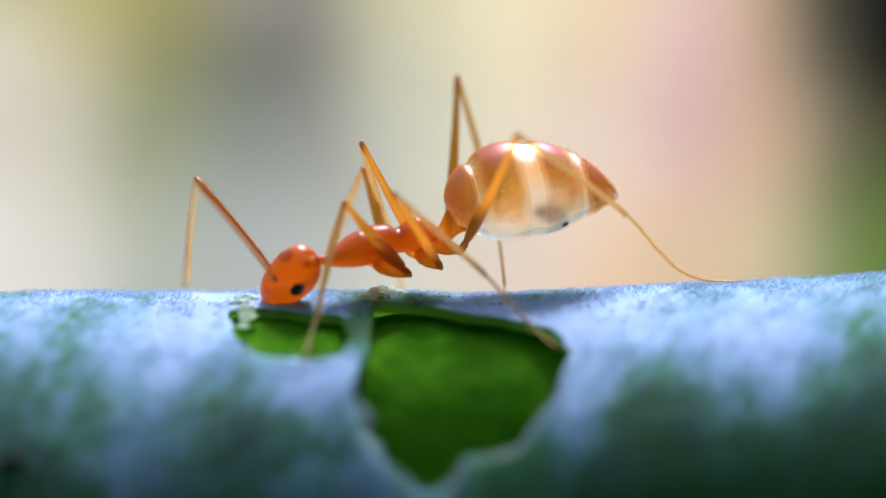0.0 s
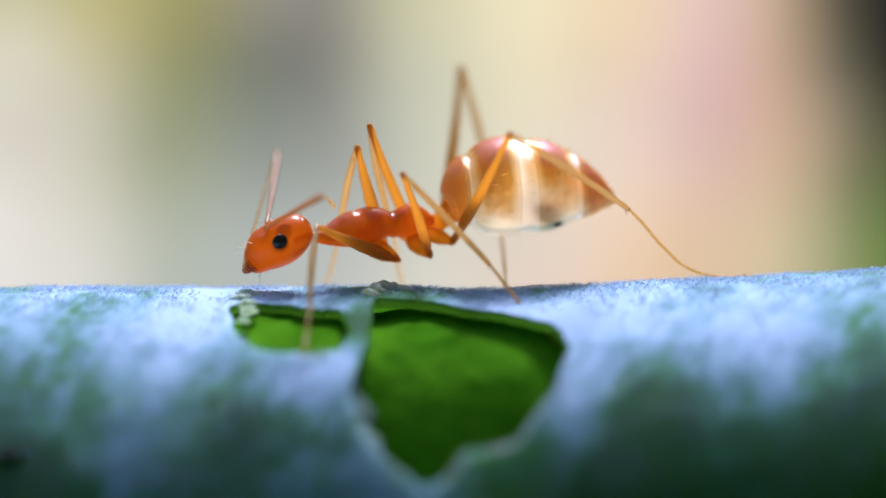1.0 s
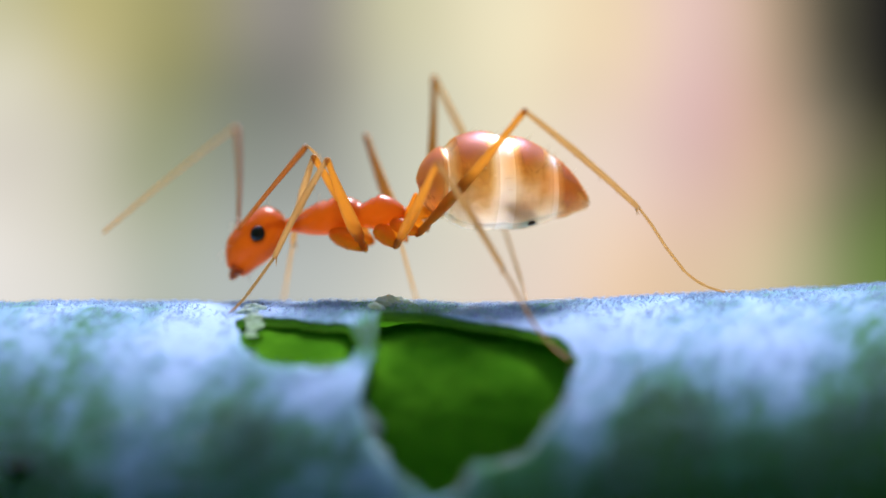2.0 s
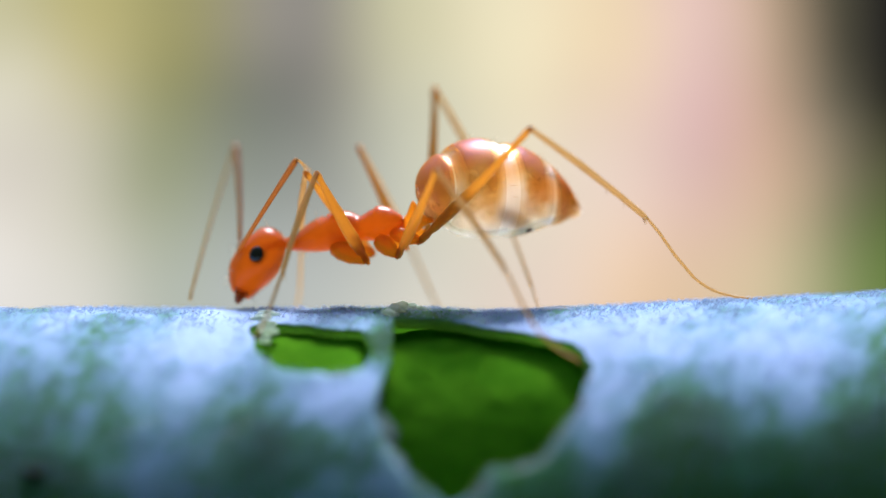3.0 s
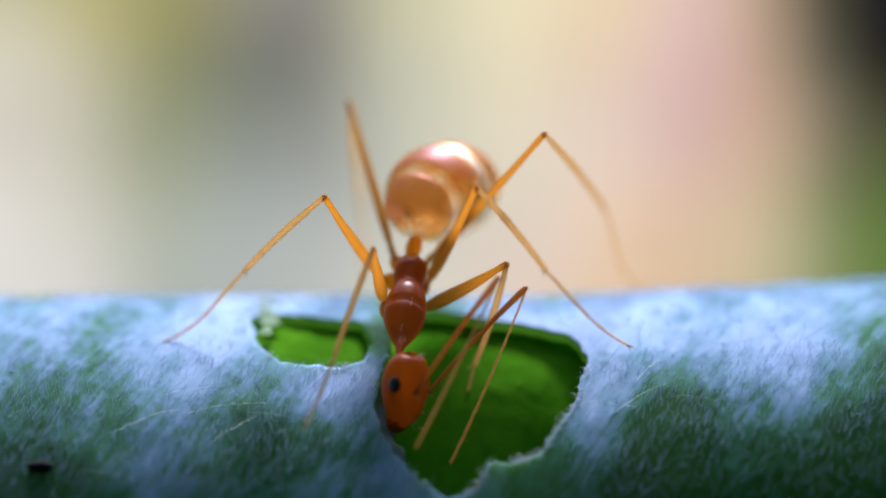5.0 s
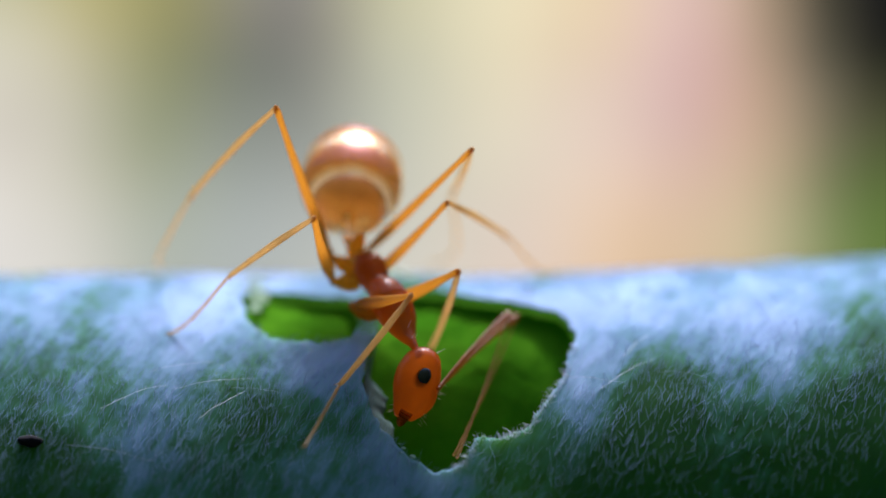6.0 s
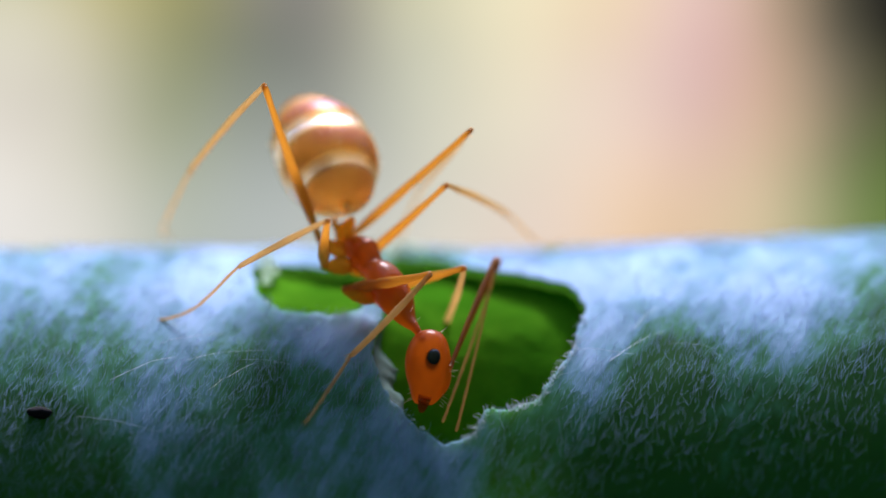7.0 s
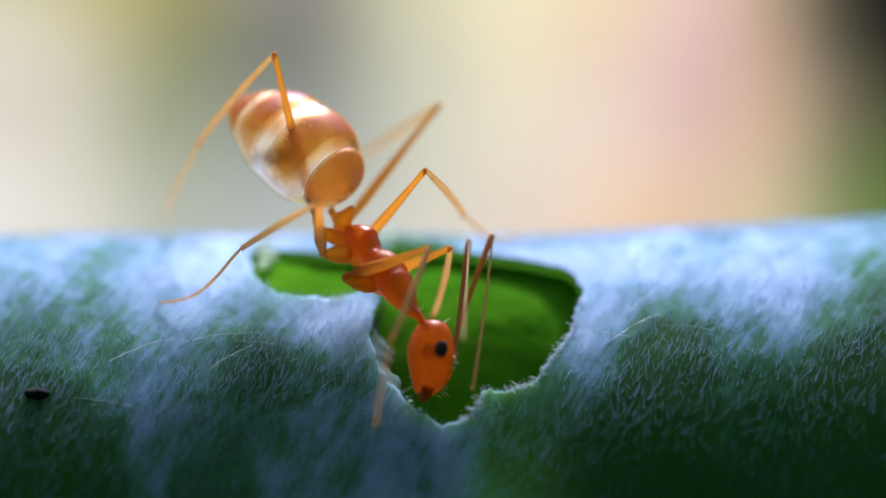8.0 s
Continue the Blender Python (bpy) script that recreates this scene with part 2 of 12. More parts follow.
def build_stem():
    xs = [-60, -40, -25, -16, -11] + [-8 + 0.1 * k for k in range(51)] + [-3 + 0.04 * k for k in range(1, 133)] + [2.28 + 0.1 * k for k in range(1, 59)] + [11, 16, 25, 40, 60]
    fs = [-40 + 2 * k for k in range(20)] + [0.55 * k for k in range(137)] + [74.8 + 1.2 * k for k in range(1, 33)] + [114 + 6 * k for k in range(1, 34)]
    bm = bmesh.new()
    grid, key = [], {}
    for x in xs:
        row = []
        for f in fs:
            a = radians(f)
            near = abs(x) < 9
            r = STEM_R + (0.07 * noise.noise((x * 0.35, a * 1.6, 1.0)) + 0.025 * noise.noise((x * 1.5, a * 7, 7.0)) if near else 0)
            v = bm.verts.new((x * MM, -r * math.sin(a) * MM, (r * math.cos(a) - STEM_R + lift(x)) * MM))
            key[v] = (x, f, r)
            row.append(v)
        grid.append(row)
    for i in range(len(xs) - 1):
        for j in range(len(fs)):
            k = (j + 1) % len(fs)
            corners = (grid[i][j], grid[i][k], grid[i + 1][k], grid[i + 1][j])
            x, f = (xs[i] + xs[i + 1]) / 2, (fs[j] + fs[k]) / 2
            if k and abs(x) < 4 and 0 < f < 75 and bite(x, radians(f) * STEM_R) < 0:
                continue
            bm.faces.new(corners)
    for v in [v for v in bm.verts if not v.link_faces]:
        bm.verts.remove(v)
    for v in bm.verts:
        x, f, r = key[v]
        if v.is_boundary and abs(x) < 4 and 0 < f < 75:
            s = radians(f) * STEM_R
            for _ in range(3):
                d, h = bite(x, s), 0.01
                gx, gs = (bite(x + h, s) - d) / h, (bite(x, s + h) - d) / h
                q = max(gx * gx + gs * gs, 0.2)
                x, s = x - max(-0.04, min(0.04, d * gx / q)), s - max(-0.04, min(0.04, d * gs / q))
            a = s / STEM_R
            v.co = (x * MM, -r * math.sin(a) * MM, (r * math.cos(a) - STEM_R + lift(x)) * MM)
    bmesh.ops.recalc_face_normals(bm, faces=bm.faces)
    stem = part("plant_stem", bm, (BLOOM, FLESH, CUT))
    mod = stem.modifiers.new("rind", "SOLIDIFY")
    mod.thickness, mod.offset = 0.12 * MM, -1
    mod.material_offset, mod.material_offset_rim = 1, 2
    # soft pith left in the hollow, eaten deeper under the larger opening
    bm = bmesh.new()
    rows = []
    for i in range(81):
        x = -3.3 + 5.8 * i / 80
        row = []
        for j in range(71):
            f = 4 + 92 * j / 70
            deep = max(0.0, min(1.0, (x + 1.3) / 0.7))
            deep = deep * deep * (3 - 2 * deep)
            shallow = 4.34 - 0.3 * max(0.0, (f - 24) / 22) ** 2
            lump = 4.3 - 0.55 * max(0.0, (f - 20) / 32) ** 2 - 0.12 * ((x - 0.25) / 1.2) ** 2
            r = max(2.9, shallow * (1 - deep) + lump * deep) - 1.2 * max(0.0, (abs(x + 0.4) - 2.5) / 0.4) ** 2
            r += (0.02 + 0.05 * deep) * noise.noise((x * 1.3, f * 0.05, 8.0)) + 0.02 * noise.noise((x * 5, f * 0.25, 2.0)) - 0.01
            a = radians(f)
            row.append(bm.verts.new((x * MM, -r * math.sin(a) * MM, (r * math.cos(a) - STEM_R + lift(x)) * MM)))
        rows.append(row)
    for p, q in zip(rows, rows[1:]):
        for j in range(70):
            bm.faces.new((p[j], q[j], q[j + 1], p[j + 1]))
    part("pith", bm, PITH, stem, "soft bright green pith inside the hollow stem")
    # pale torn skin standing inside the lower edge of the larger opening
    bm = bmesh.new()
    ring = MAIN_HOLE[11:19]
    rows = []
    for k in range(57):
        u = k / 56 * (len(ring) - 1)
        i = min(int(u), len(ring) - 2)
        x, w = (ring[i][c] + (ring[i + 1][c] - ring[i][c]) * (u - i) for c in (0, 1))
        ix, iw = 0.1 - x, 3.3 - w
        n = math.hypot(ix, iw)
        row = []
        for d in range(6):
            t = d / 5 * (0.25 + 0.1 * noise.noise((k * 0.13, 3.0, 1.0)) + 0.05 * noise.noise((k * 0.5, 1.0, 1.0))) * (0.3 + 1.0 * math.exp(-((k / 56 - 0.62) / 0.22) ** 4)) * (1 - (k / 56) ** 12)
            px, a, r = x + ix / n * (t - 0.05), (w + iw / n * (t - 0.05)) / STEM_R, 4.4 - 0.3 * (d / 5) ** 1.3
            row.append(bm.verts.new((px * MM, -r * math.sin(a) * MM, (r * math.cos(a) - STEM_R + lift(px)) * MM)))
        rows.append(row)
    for p, q in zip(rows, rows[1:]):
        for d in range(5):
            bm.faces.new((p[d], p[d + 1], q[d + 1], q[d]))
    torn = part("torn_skin", bm, TORN, stem, "pale grey-green torn inner skin along the opening")
    torn.modifiers.new("thick", "SOLIDIFY").thickness = 0.02 * MM
    tagged(stem, "pale waxy green plant stem with holes chewed through its rind", "plant stem", kind="structure")
    return stem


stem = build_stem()

# ---- glowing backdrop close behind, scaled to the camera's view ----
bm = bmesh.new()
for i in range(25):
    a = radians(-75 + 150 * i / 24)
    for z in (-0.35, 0.3):
        bm.verts.new((0.62 * math.sin(a), 0.62 * math.cos(a) - 0.62, z))
bm.verts.ensure_lookup_table()
for i in range(24):
    bm.faces.new((bm.verts[2 * i], bm.verts[2 * i + 2], bm.verts[2 * i + 3], bm.verts[2 * i + 1]))
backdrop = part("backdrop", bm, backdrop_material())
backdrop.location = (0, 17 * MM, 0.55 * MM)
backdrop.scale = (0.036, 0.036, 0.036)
tagged(backdrop, "glowing panel of blurred green, cream and pink garden close behind the stem", "backdrop", kind="structure")

# ---- unseen dark ground below and wall behind the camera, added to block light ----
def plain_material(name, dark, light, scale):
    m, nodes, links, bsdf, out = material(name)
    co = nodes.new("ShaderNodeTexCoord").outputs["Object"]
    n = noise_node(nodes, links, co, scale, 6)
    r = ramp(nodes, [(0.3, dark), (0.7, light)])
    links.new(n.outputs["Fac"], r.inputs["Fac"])
    links.new(r.outputs["Color"], bsdf.inputs["Base Color"])
    bsdf.inputs["Roughness"].default_value = 0.9
    return m


bm = bmesh.new()
bmesh.ops.create_grid(bm, x_segments=8, y_segments=8, size=30)
ground = part("ground", bm, plain_material("dark_ground", (0.015, 0.014, 0.01), (0.035, 0.03, 0.02), 12))
ground.location = (0, 0, -0.35)
tagged(ground, "unseen dark ground added far below the stem", "ground", kind="structure")
# made-up hedge, out of view, that keeps sky light off the stem's front
bm = bmesh.new()
for i in range(13):
    a = radians(-105 + 210 * i / 12)
    for z in (-0.35, 0.28):
        bm.verts.new((0.17 * math.sin(a), -0.17 * math.cos(a), z))
bm.verts.ensure_lookup_table()
for i in range(12):
    bm.faces.new((bm.verts[2 * i], bm.verts[2 * i + 1], bm.verts[2 * i + 3], bm.verts[2 * i + 2]))
hedge = part("hedge_wall", bm, plain_material("dark_blocker", (0.006, 0.014, 0.005), (0.02, 0.045, 0.015), 30))
hedge.modifiers.new("thick", "SOLIDIFY").thickness = 0.02
tagged(hedge, "unseen dark green wall added behind to block sky light", "hedge", kind="structure")


# ---- the ant ----
def skin(name, colour, trans, fac, rough=0.28, scale=2600, vary=0.35, coat=0.3, clear=0.0):
    """Thin, light-passing cuticle."""
    m, nodes, links, bsdf, out = material(name)
    co = nodes.new("ShaderNodeTexCoord").outputs["Object"]
    n = noise_node(nodes, links, co, scale, 4)
    dark = tuple(c * (1 - vary) for c in colour)
    light = tuple(min(1, c * (1 + vary * 0.6)) for c in colour)
    r = ramp(nodes, [(0.3, dark), (0.72, light)])
    links.new(n.outputs["Fac"], r.inputs["Fac"])
    links.new(r.outputs["Color"], bsdf.inputs["Base Color"])
    bsdf.inputs["Roughness"].default_value = rough
    bsdf.inputs["Specular IOR Level"].default_value = 0.2
    bsdf.inputs["Coat Weight"].default_value = coat
    bsdf.inputs["Coat Roughness"].default_value = 0.2
    f = noise_node(nodes, links, co, scale * 7, 4)
    bump = nodes.new("ShaderNodeBump")
    bump.inputs["Strength"].default_value = 0.45
    bump.inputs["Distance"].default_value = 0.000016
    links.new(f.outputs["Fac"], bump.inputs["Height"])
    links.new(bump.outputs["Normal"], bsdf.inputs["Normal"])
    tr = nodes.new("ShaderNodeBsdfTranslucent")
    tr.inputs["Color"].default_value = (*trans, 1)
    ms = nodes.new("ShaderNodeMixShader")
    ms.inputs["Fac"].default_value = fac
    links.new(bsdf.outputs[0], ms.inputs[1])
    links.new(tr.outputs[0], ms.inputs[2])
    last = ms.outputs[0]
    if clear:
        see = nodes.new("ShaderNodeBsdfTransparent")
        see.inputs["Color"].default_value = (*(c ** 0.6 for c in trans), 1)
        mc = nodes.new("ShaderNodeMixShader")
        mc.inputs["Fac"].default_value = clear
        links.new(last, mc.inputs[1])
        links.new(see.outputs[0], mc.inputs[2])
        last = mc.outputs[0]
    links.new(last, out.inputs["Surface"])
    return m


def glassy_skin(name, tint):
    """Clear fluid-filled skin, a little milky."""
    m, nodes, links, bsdf, out = material(name)
    co = nodes.new("ShaderNodeTexCoord").outputs["Object"]
    n = noise_node(nodes, links, co, 2200, 4)
    r = ramp(nodes, [(0.3, tuple(c * 0.85 for c in tint)), (0.7, tint)])
    links.new(n.outputs["Fac"], r.inputs["Fac"])
    links.new(r.outputs["Color"], bsdf.inputs["Base Color"])
    bsdf.inputs["Transmission Weight"].default_value = 1.0
    bsdf.inputs["IOR"].default_value = 1.14
    bsdf.inputs["Roughness"].default_value = 0.4
    bsdf.inputs["Coat Weight"].default_value = 0.2
    bsdf.inputs["Coat Roughness"].default_value = 0.25
    tr = nodes.new("ShaderNodeBsdfTranslucent")
    links.new(r.outputs["Color"], tr.inputs["Color"])
    df = nodes.new("ShaderNodeBsdfDiffuse")
    links.new(r.outputs["Color"], df.inputs["Color"])
    a = nodes.new("ShaderNodeMixShader")
    a.inputs["Fac"].default_value = 0.75
    links.new(df.outputs[0], a.inputs[1])
    links.new(tr.outputs[0], a.inputs[2])
    b = nodes.new("ShaderNodeMixShader")
    b.inputs["Fac"].default_value = 0.34
    links.new(bsdf.outputs[0], b.inputs[1])
    links.new(a.outputs[0], b.inputs[2])
    links.new(b.outputs[0], out.inputs["Surface"])
    return m


def band_skin(name, colour, see_through, low, high, front=0.15, back=0.15):
    """Tinted clear plate whose pigment thins out down the sides."""
    m, nodes, links, bsdf, out = material(name)
    co = nodes.new("ShaderNodeTexCoord").outputs["Object"]
    n = noise_node(nodes, links, co, 2000, 4)
    sep = nodes.new("ShaderNodeSeparateXYZ")
    links.new(co, sep.inputs[0])
    add = nodes.new("ShaderNodeMath")
    add.operation = "MULTIPLY_ADD"
    add.inputs[1].default_value = 0.001
    links.new(n.outputs["Fac"], add.inputs[0])
    links.new(sep.outputs["Z"], add.inputs[2])
    f = nodes.new("ShaderNodeMapRange")
    f.interpolation_type = "SMOOTHSTEP"
    f.inputs["From Min"].default_value, f.inputs["From Max"].default_value = (low + 0.5) * MM, (high + 0.5) * MM
    links.new(add.outputs[0], f.inputs["Value"])
    along = nodes.new("ShaderNodeSeparateXYZ")
    links.new(nodes.new("ShaderNodeTexCoord").outputs["Generated"], along.inputs[0])
    for lo, hi, least in ((0.0, 0.3, front), (1.0, 0.7, back)):
        e = nodes.new("ShaderNodeMapRange")
        e.interpolation_type = "SMOOTHSTEP"
        e.inputs["From Min"].default_value, e.inputs["From Max"].default_value = lo, hi
        e.inputs["To Min"].default_value = least
        links.new(along.outputs["X"], e.inputs["Value"])
        g = nodes.new("ShaderNodeMath")
        g.operation = "MULTIPLY"
        links.new(f.outputs[0], g.inputs[0])
        links.new(e.outputs[0], g.inputs[1])
        f = g
    tint = nodes.new("ShaderNodeMix")
    tint.data_type = "RGBA"
    tint.inputs["A"].default_value = (0.97, 0.95, 0.9, 1)
    tint.inputs["B"].default_value = (*(c ** 0.55 for c in see_through), 1)
    links.new(f.outputs[0], tint.inputs["Factor"])
    see = nodes.new("ShaderNodeBsdfTransparent")
    links.new(tint.outputs["Result"], see.inputs["Color"])
    bsdf.inputs["Base Color"].default_value = (*colour, 1)
    bsdf.inputs["Roughness"].default_value = 0.42
    bsdf.inputs["Specular IOR Level"].default_value = 1.0
    # violet tint put into the highlights in place of reflected blue sky
    bsdf.inputs["Specular Tint"].default_value = (0.55, 0.52, 1.0, 1)
    bsdf.inputs["IOR"].default_value = 1.9
    tr = nodes.new("ShaderNodeBsdfTranslucent")
    tr.inputs["Color"].default_value = (*see_through, 1)
    a = nodes.new("ShaderNodeMixShader")
    links.new(bsdf.outputs[0], a.inputs[1])
    links.new(tr.outputs[0], a.inputs[2])
    k = nodes.new("ShaderNodeMapRange")
    k.inputs["To Min"].default_value, k.inputs["To Max"].default_value = 0.04, 0.46
    links.new(f.outputs[0], k.inputs["Value"])
    b = nodes.new("ShaderNodeMixShader")
    links.new(k.outputs[0], b.inputs["Fac"])
    links.new(see.outputs[0], b.inputs[1])
    links.new(a.outputs[0], b.inputs[2])
    links.new(b.outputs[0], out.inputs["Surface"])
    return m


ORANGE = skin("orange_cuticle", (0.29, 0.062, 0.002), (1.0, 0.36, 0.006), 0.45, 0.3, 1700, 0.55, coat=0.22, clear=0.16)
HONEY = skin("honey_leg", (0.34, 0.16, 0.02), (0.88, 0.5, 0.1), 0.5, 0.34, coat=0.1, clear=0.26)
STRAW = skin("straw_leg", (0.4, 0.25, 0.09), (0.85, 0.6, 0.28), 0.42, 0.36, coat=0.1, clear=0.34)
SHAFT = skin("feeler_shaft", (0.24, 0.085, 0.015), (0.75, 0.36, 0.09), 0.32, 0.38, coat=0.1, clear=0.28)
WHIP_SKIN = skin("whip_skin", (0.34, 0.19, 0.06), (0.9, 0.62, 0.26), 0.5, 0.5, coat=0.0, clear=0.22)
COXA_SKIN = skin("coxa_skin", (0.44, 0.16, 0.01), (1.0, 0.49, 0.03), 0.62, 0.34, 1700, 0.4, coat=0.06, clear=0.36)
RUST = skin("rusty_jaw", (0.42, 0.13, 0.01), (1.0, 0.45, 0.04), 0.55, 0.34, clear=0.22)
PLATE = band_skin("amber_plate", (0.38, 0.16, 0.014), (0.85, 0.46, 0.05), 0.1, 0.75)
TIP = band_skin("amber_tip", (0.38, 0.15, 0.014), (0.85, 0.44, 0.06), -0.05, 0.35, 0.3, 0.9)
PALE = band_skin("pale_plate", (0.42, 0.17, 0.015), (0.9, 0.5, 0.1), -0.15, 0.45, 1.0, 0.5)
MILK = glassy_skin("milky_skin", (1.0, 0.95, 0.87))
GUT = skin("dark_gut", (0.035, 0.022, 0.018), (0.12, 0.06, 0.04), 0.2, 0.8, coat=0.0)
BLACK = skin("black_eye", (0.006, 0.005, 0.006), (0.02, 0.01, 0.01), 0.05, 0.18, 9000, 0.3, 0.8)
BRISTLE = skin("pale_bristle", (0.65, 0.55, 0.38), (0.95, 0.85, 0.65), 0.4, 0.4)


def loft(bm, rings, sides=20, mat=0, arc=None, power=2.0):
    """Rings across x: (x, half width, half height, centre height). arc: only so many degrees either way of the top."""
    rows = []
    for x, ry, rz, zc in rings:
        row = []
        for k in range(sides + (1 if arc else 0)):
            a = radians(-arc + 2 * arc * k / sides) if arc else 2 * math.pi * k / sides
            s, c = math.sin(a), math.cos(a)
            s = math.copysign(abs(s) ** (2 / power), s)
            c = math.copysign(abs(c) ** (2 / power), c)
            row.append(bm.verts.new((x * MM, ry * s * MM, (zc + rz * c) * MM)))
        rows.append(row)
    n = len(rows[0])
    for p, q in zip(rows, rows[1:]):
        for k in range(n - (1 if arc else 0)):
            f = bm.faces.new((p[k], p[(k + 1) % n], q[(k + 1) % n], q[k]))
            f.material_index = mat
    if not arc:
        for row in (rows[0], rows[-1]):
            f = bm.faces.new(row)
            f.material_index = mat
    return rows


def smooth_rings(keys, n):
    """Soft curve through ring sizes."""
    keys = sorted(keys)
    xs = [k[0] for k in keys]
    out = []
    for i in range(n + 1):
        u = i / n
        x = xs[0] + (xs[-1] - xs[0]) * (0.5 - 0.5 * math.cos(math.pi * u)) * 0.35 + (xs[-1] - xs[0]) * u * 0.65
        j = max(0, min(len(xs) - 2, sum(v <= x for v in xs) - 1))
        f = (x - xs[j]) / (xs[j + 1] - xs[j])
        p0, p1, p2, p3 = (keys[max(0, min(len(keys) - 1, j + d))] for d in (-1, 0, 1, 2))
        vals = []
        for c in (1, 2, 3):
            a, b = p1[c], p2[c]
            ma = (p2[c] - p0[c]) / max(1e-6, p2[0] - p0[0]) * (p2[0] - p1[0])
            mb = (p3[c] - p1[c]) / max(1e-6, p3[0] - p1[0]) * (p2[0] - p1[0])
            v = (2 * f ** 3 - 3 * f ** 2 + 1) * a + (f ** 3 - 2 * f ** 2 + f) * ma + (-2 * f ** 3 + 3 * f ** 2) * b + (f ** 3 - f ** 2) * mb
            vals.append(max(v, 0.004) if c < 3 else v)
        out.append((x, *vals))
    return out


def span(bm, p, q, profile, sides=12):
    """A tapered limb from p to q: profile of (share of the way, radius)."""
    p, q = Vector(p), Vector(q)
    m = (q - p).to_track_quat("X", "Z").to_matrix()
    L = (q - p).length
    mine = bmesh.new()
    loft(mine, [(u * L, r, r, 0) for u, r in profile], sides)
    for v in mine.verts:
        v.co = m @ v.co + p * MM
    me = bpy.data.meshes.new("tmp")
    mine.to_mesh(me)
    mine.free()
    bm.from_mesh(me)
    bpy.data.meshes.remove(me)


def bristles(bm, spots, length, rad=0.0035):
    """Fine hairs: (foot, way) pairs."""
    for foot, way in spots:
        foot, way = Vector(foot), Vector(way).normalized()
        span(bm, foot, foot + way * length * random.uniform(0.6, 1.2), [(0, rad), (0.6, rad * 0.7), (1, rad * 0.15)], 4)


def ellipsoid(bm, c, r, segs=24):
    mine = bmesh.new()
    bmesh.ops.create_uvsphere(mine, u_segments=segs, v_segments=segs // 2, radius=1)
    for v in mine.verts:
        v.co = [(c[k] + v.co[k] * r[k]) * MM for k in range(3)]
    me = bpy.data.meshes.new("tmp")
    mine.to_mesh(me)
    mine.free()
    bm.from_mesh(me)
    bpy.data.meshes.remove(me)


MOVES = {}
ant = new("ant")
ant.empty_display_size = 0.0005
tagged(ant, "small orange ant with a glassy banded abdomen on the stem", "ant")
MOVES["ant"] = ant

# trunk: fore back, waist and hind back
bm = bmesh.new()
loft(bm, smooth_rings([(1.0, 0.04, 0.04, -0.03), (0.9, 0.045, 0.042, -0.015), (0.80, 0.06, 0.055, 0.0), (0.70, 0.10, 0.075, -0.01), (0.58, 0.16, 0.11, 0.0), (0.36, 0.25, 0.19, 0.05), (0.12, 0.255, 0.225, 0.09),
                       (-0.07, 0.215, 0.20, 0.12), (-0.2, 0.175, 0.165, 0.11), (-0.30, 0.17, 0.165, 0.1), (-0.46, 0.20, 0.215, 0.13), (-0.62, 0.175, 0.165, 0.14), (-0.74, 0.10, 0.085, 0.13), (-0.80, 0.05, 0.04, 0.12)], 44), 28)
for v in bm.verts:
    x, y, z = (c / MM for c in v.co)
    v.co.z -= 0.03 * MM * math.exp(-((x - 0.2) / 0.022) ** 2) * (z > 0.05) + 0.02 * MM * math.exp(-((x + 0.42) / 0.018) ** 2) * (z > 0.1) + 0.03 * MM * math.exp(-((x + 0.235) / 0.04) ** 2) * (z > 0)
    v.co.y *= 1 - 0.06 * math.exp(-((x - 0.2) / 0.03) ** 2)
trunk = part("trunk", bm, ORANGE, ant, "glossy orange trunk with a pinched waist")
bm = bmesh.new()
bristles(bm, [((x, random.uniform(-0.06, 0.06), h), (random.uniform(-0.3, 0.3), random.uniform(-0.3, 0.3), 1)) for x, h in ((0.74, 0.05), (0.62, 0.11), (0.3, 0.26), (-0.5, 0.34), (0.76, 0.04))], 0.11)
part("bristles", bm, BRISTLE, trunk)

bm = bmesh.new()
loft(bm, smooth_rings([(-0.72, 0.05, 0.045, 0.1), (-0.82, 0.07, 0.085, 0.11), (-0.93, 0.10, 0.2, 0.17), (-1.0, 0.075, 0.11, 0.13), (-1.08, 0.045, 0.045, 0.1), (-1.16, 0.05, 0.05, 0.12)], 18), 16)
part("waist_node", bm, COXA_SKIN, ant, "honey-coloured upright waist node")

COXAE = {"F": ((0.14, 0.14, -0.06), (-0.28, 0.2, -0.28), 0.125), "M": ((-0.44, 0.12, -0.03), (-0.70, 0.24, -0.24), 0.115), "H": ((-0.62, 0.09, 0.02), (-1.0, 0.2, -0.1), 0.1)}
for side in (1, -1):
    for p, q, r in COXAE.values():
        bm = bmesh.new()
        a, b = Vector((p[0], p[1] * side, p[2])), Vector((q[0], q[1] * side, q[2]))
        span(bm, a, a + (b - a) * 1.06, [(0, 0.03), (0.08, r * 0.75), (0.3, r), (0.6, r * 0.9), (0.82, r * 0.6), (0.95, r * 0.42), (1, 0.02)], 16)
        part("coxa", bm, COXA_SKIN, ant)

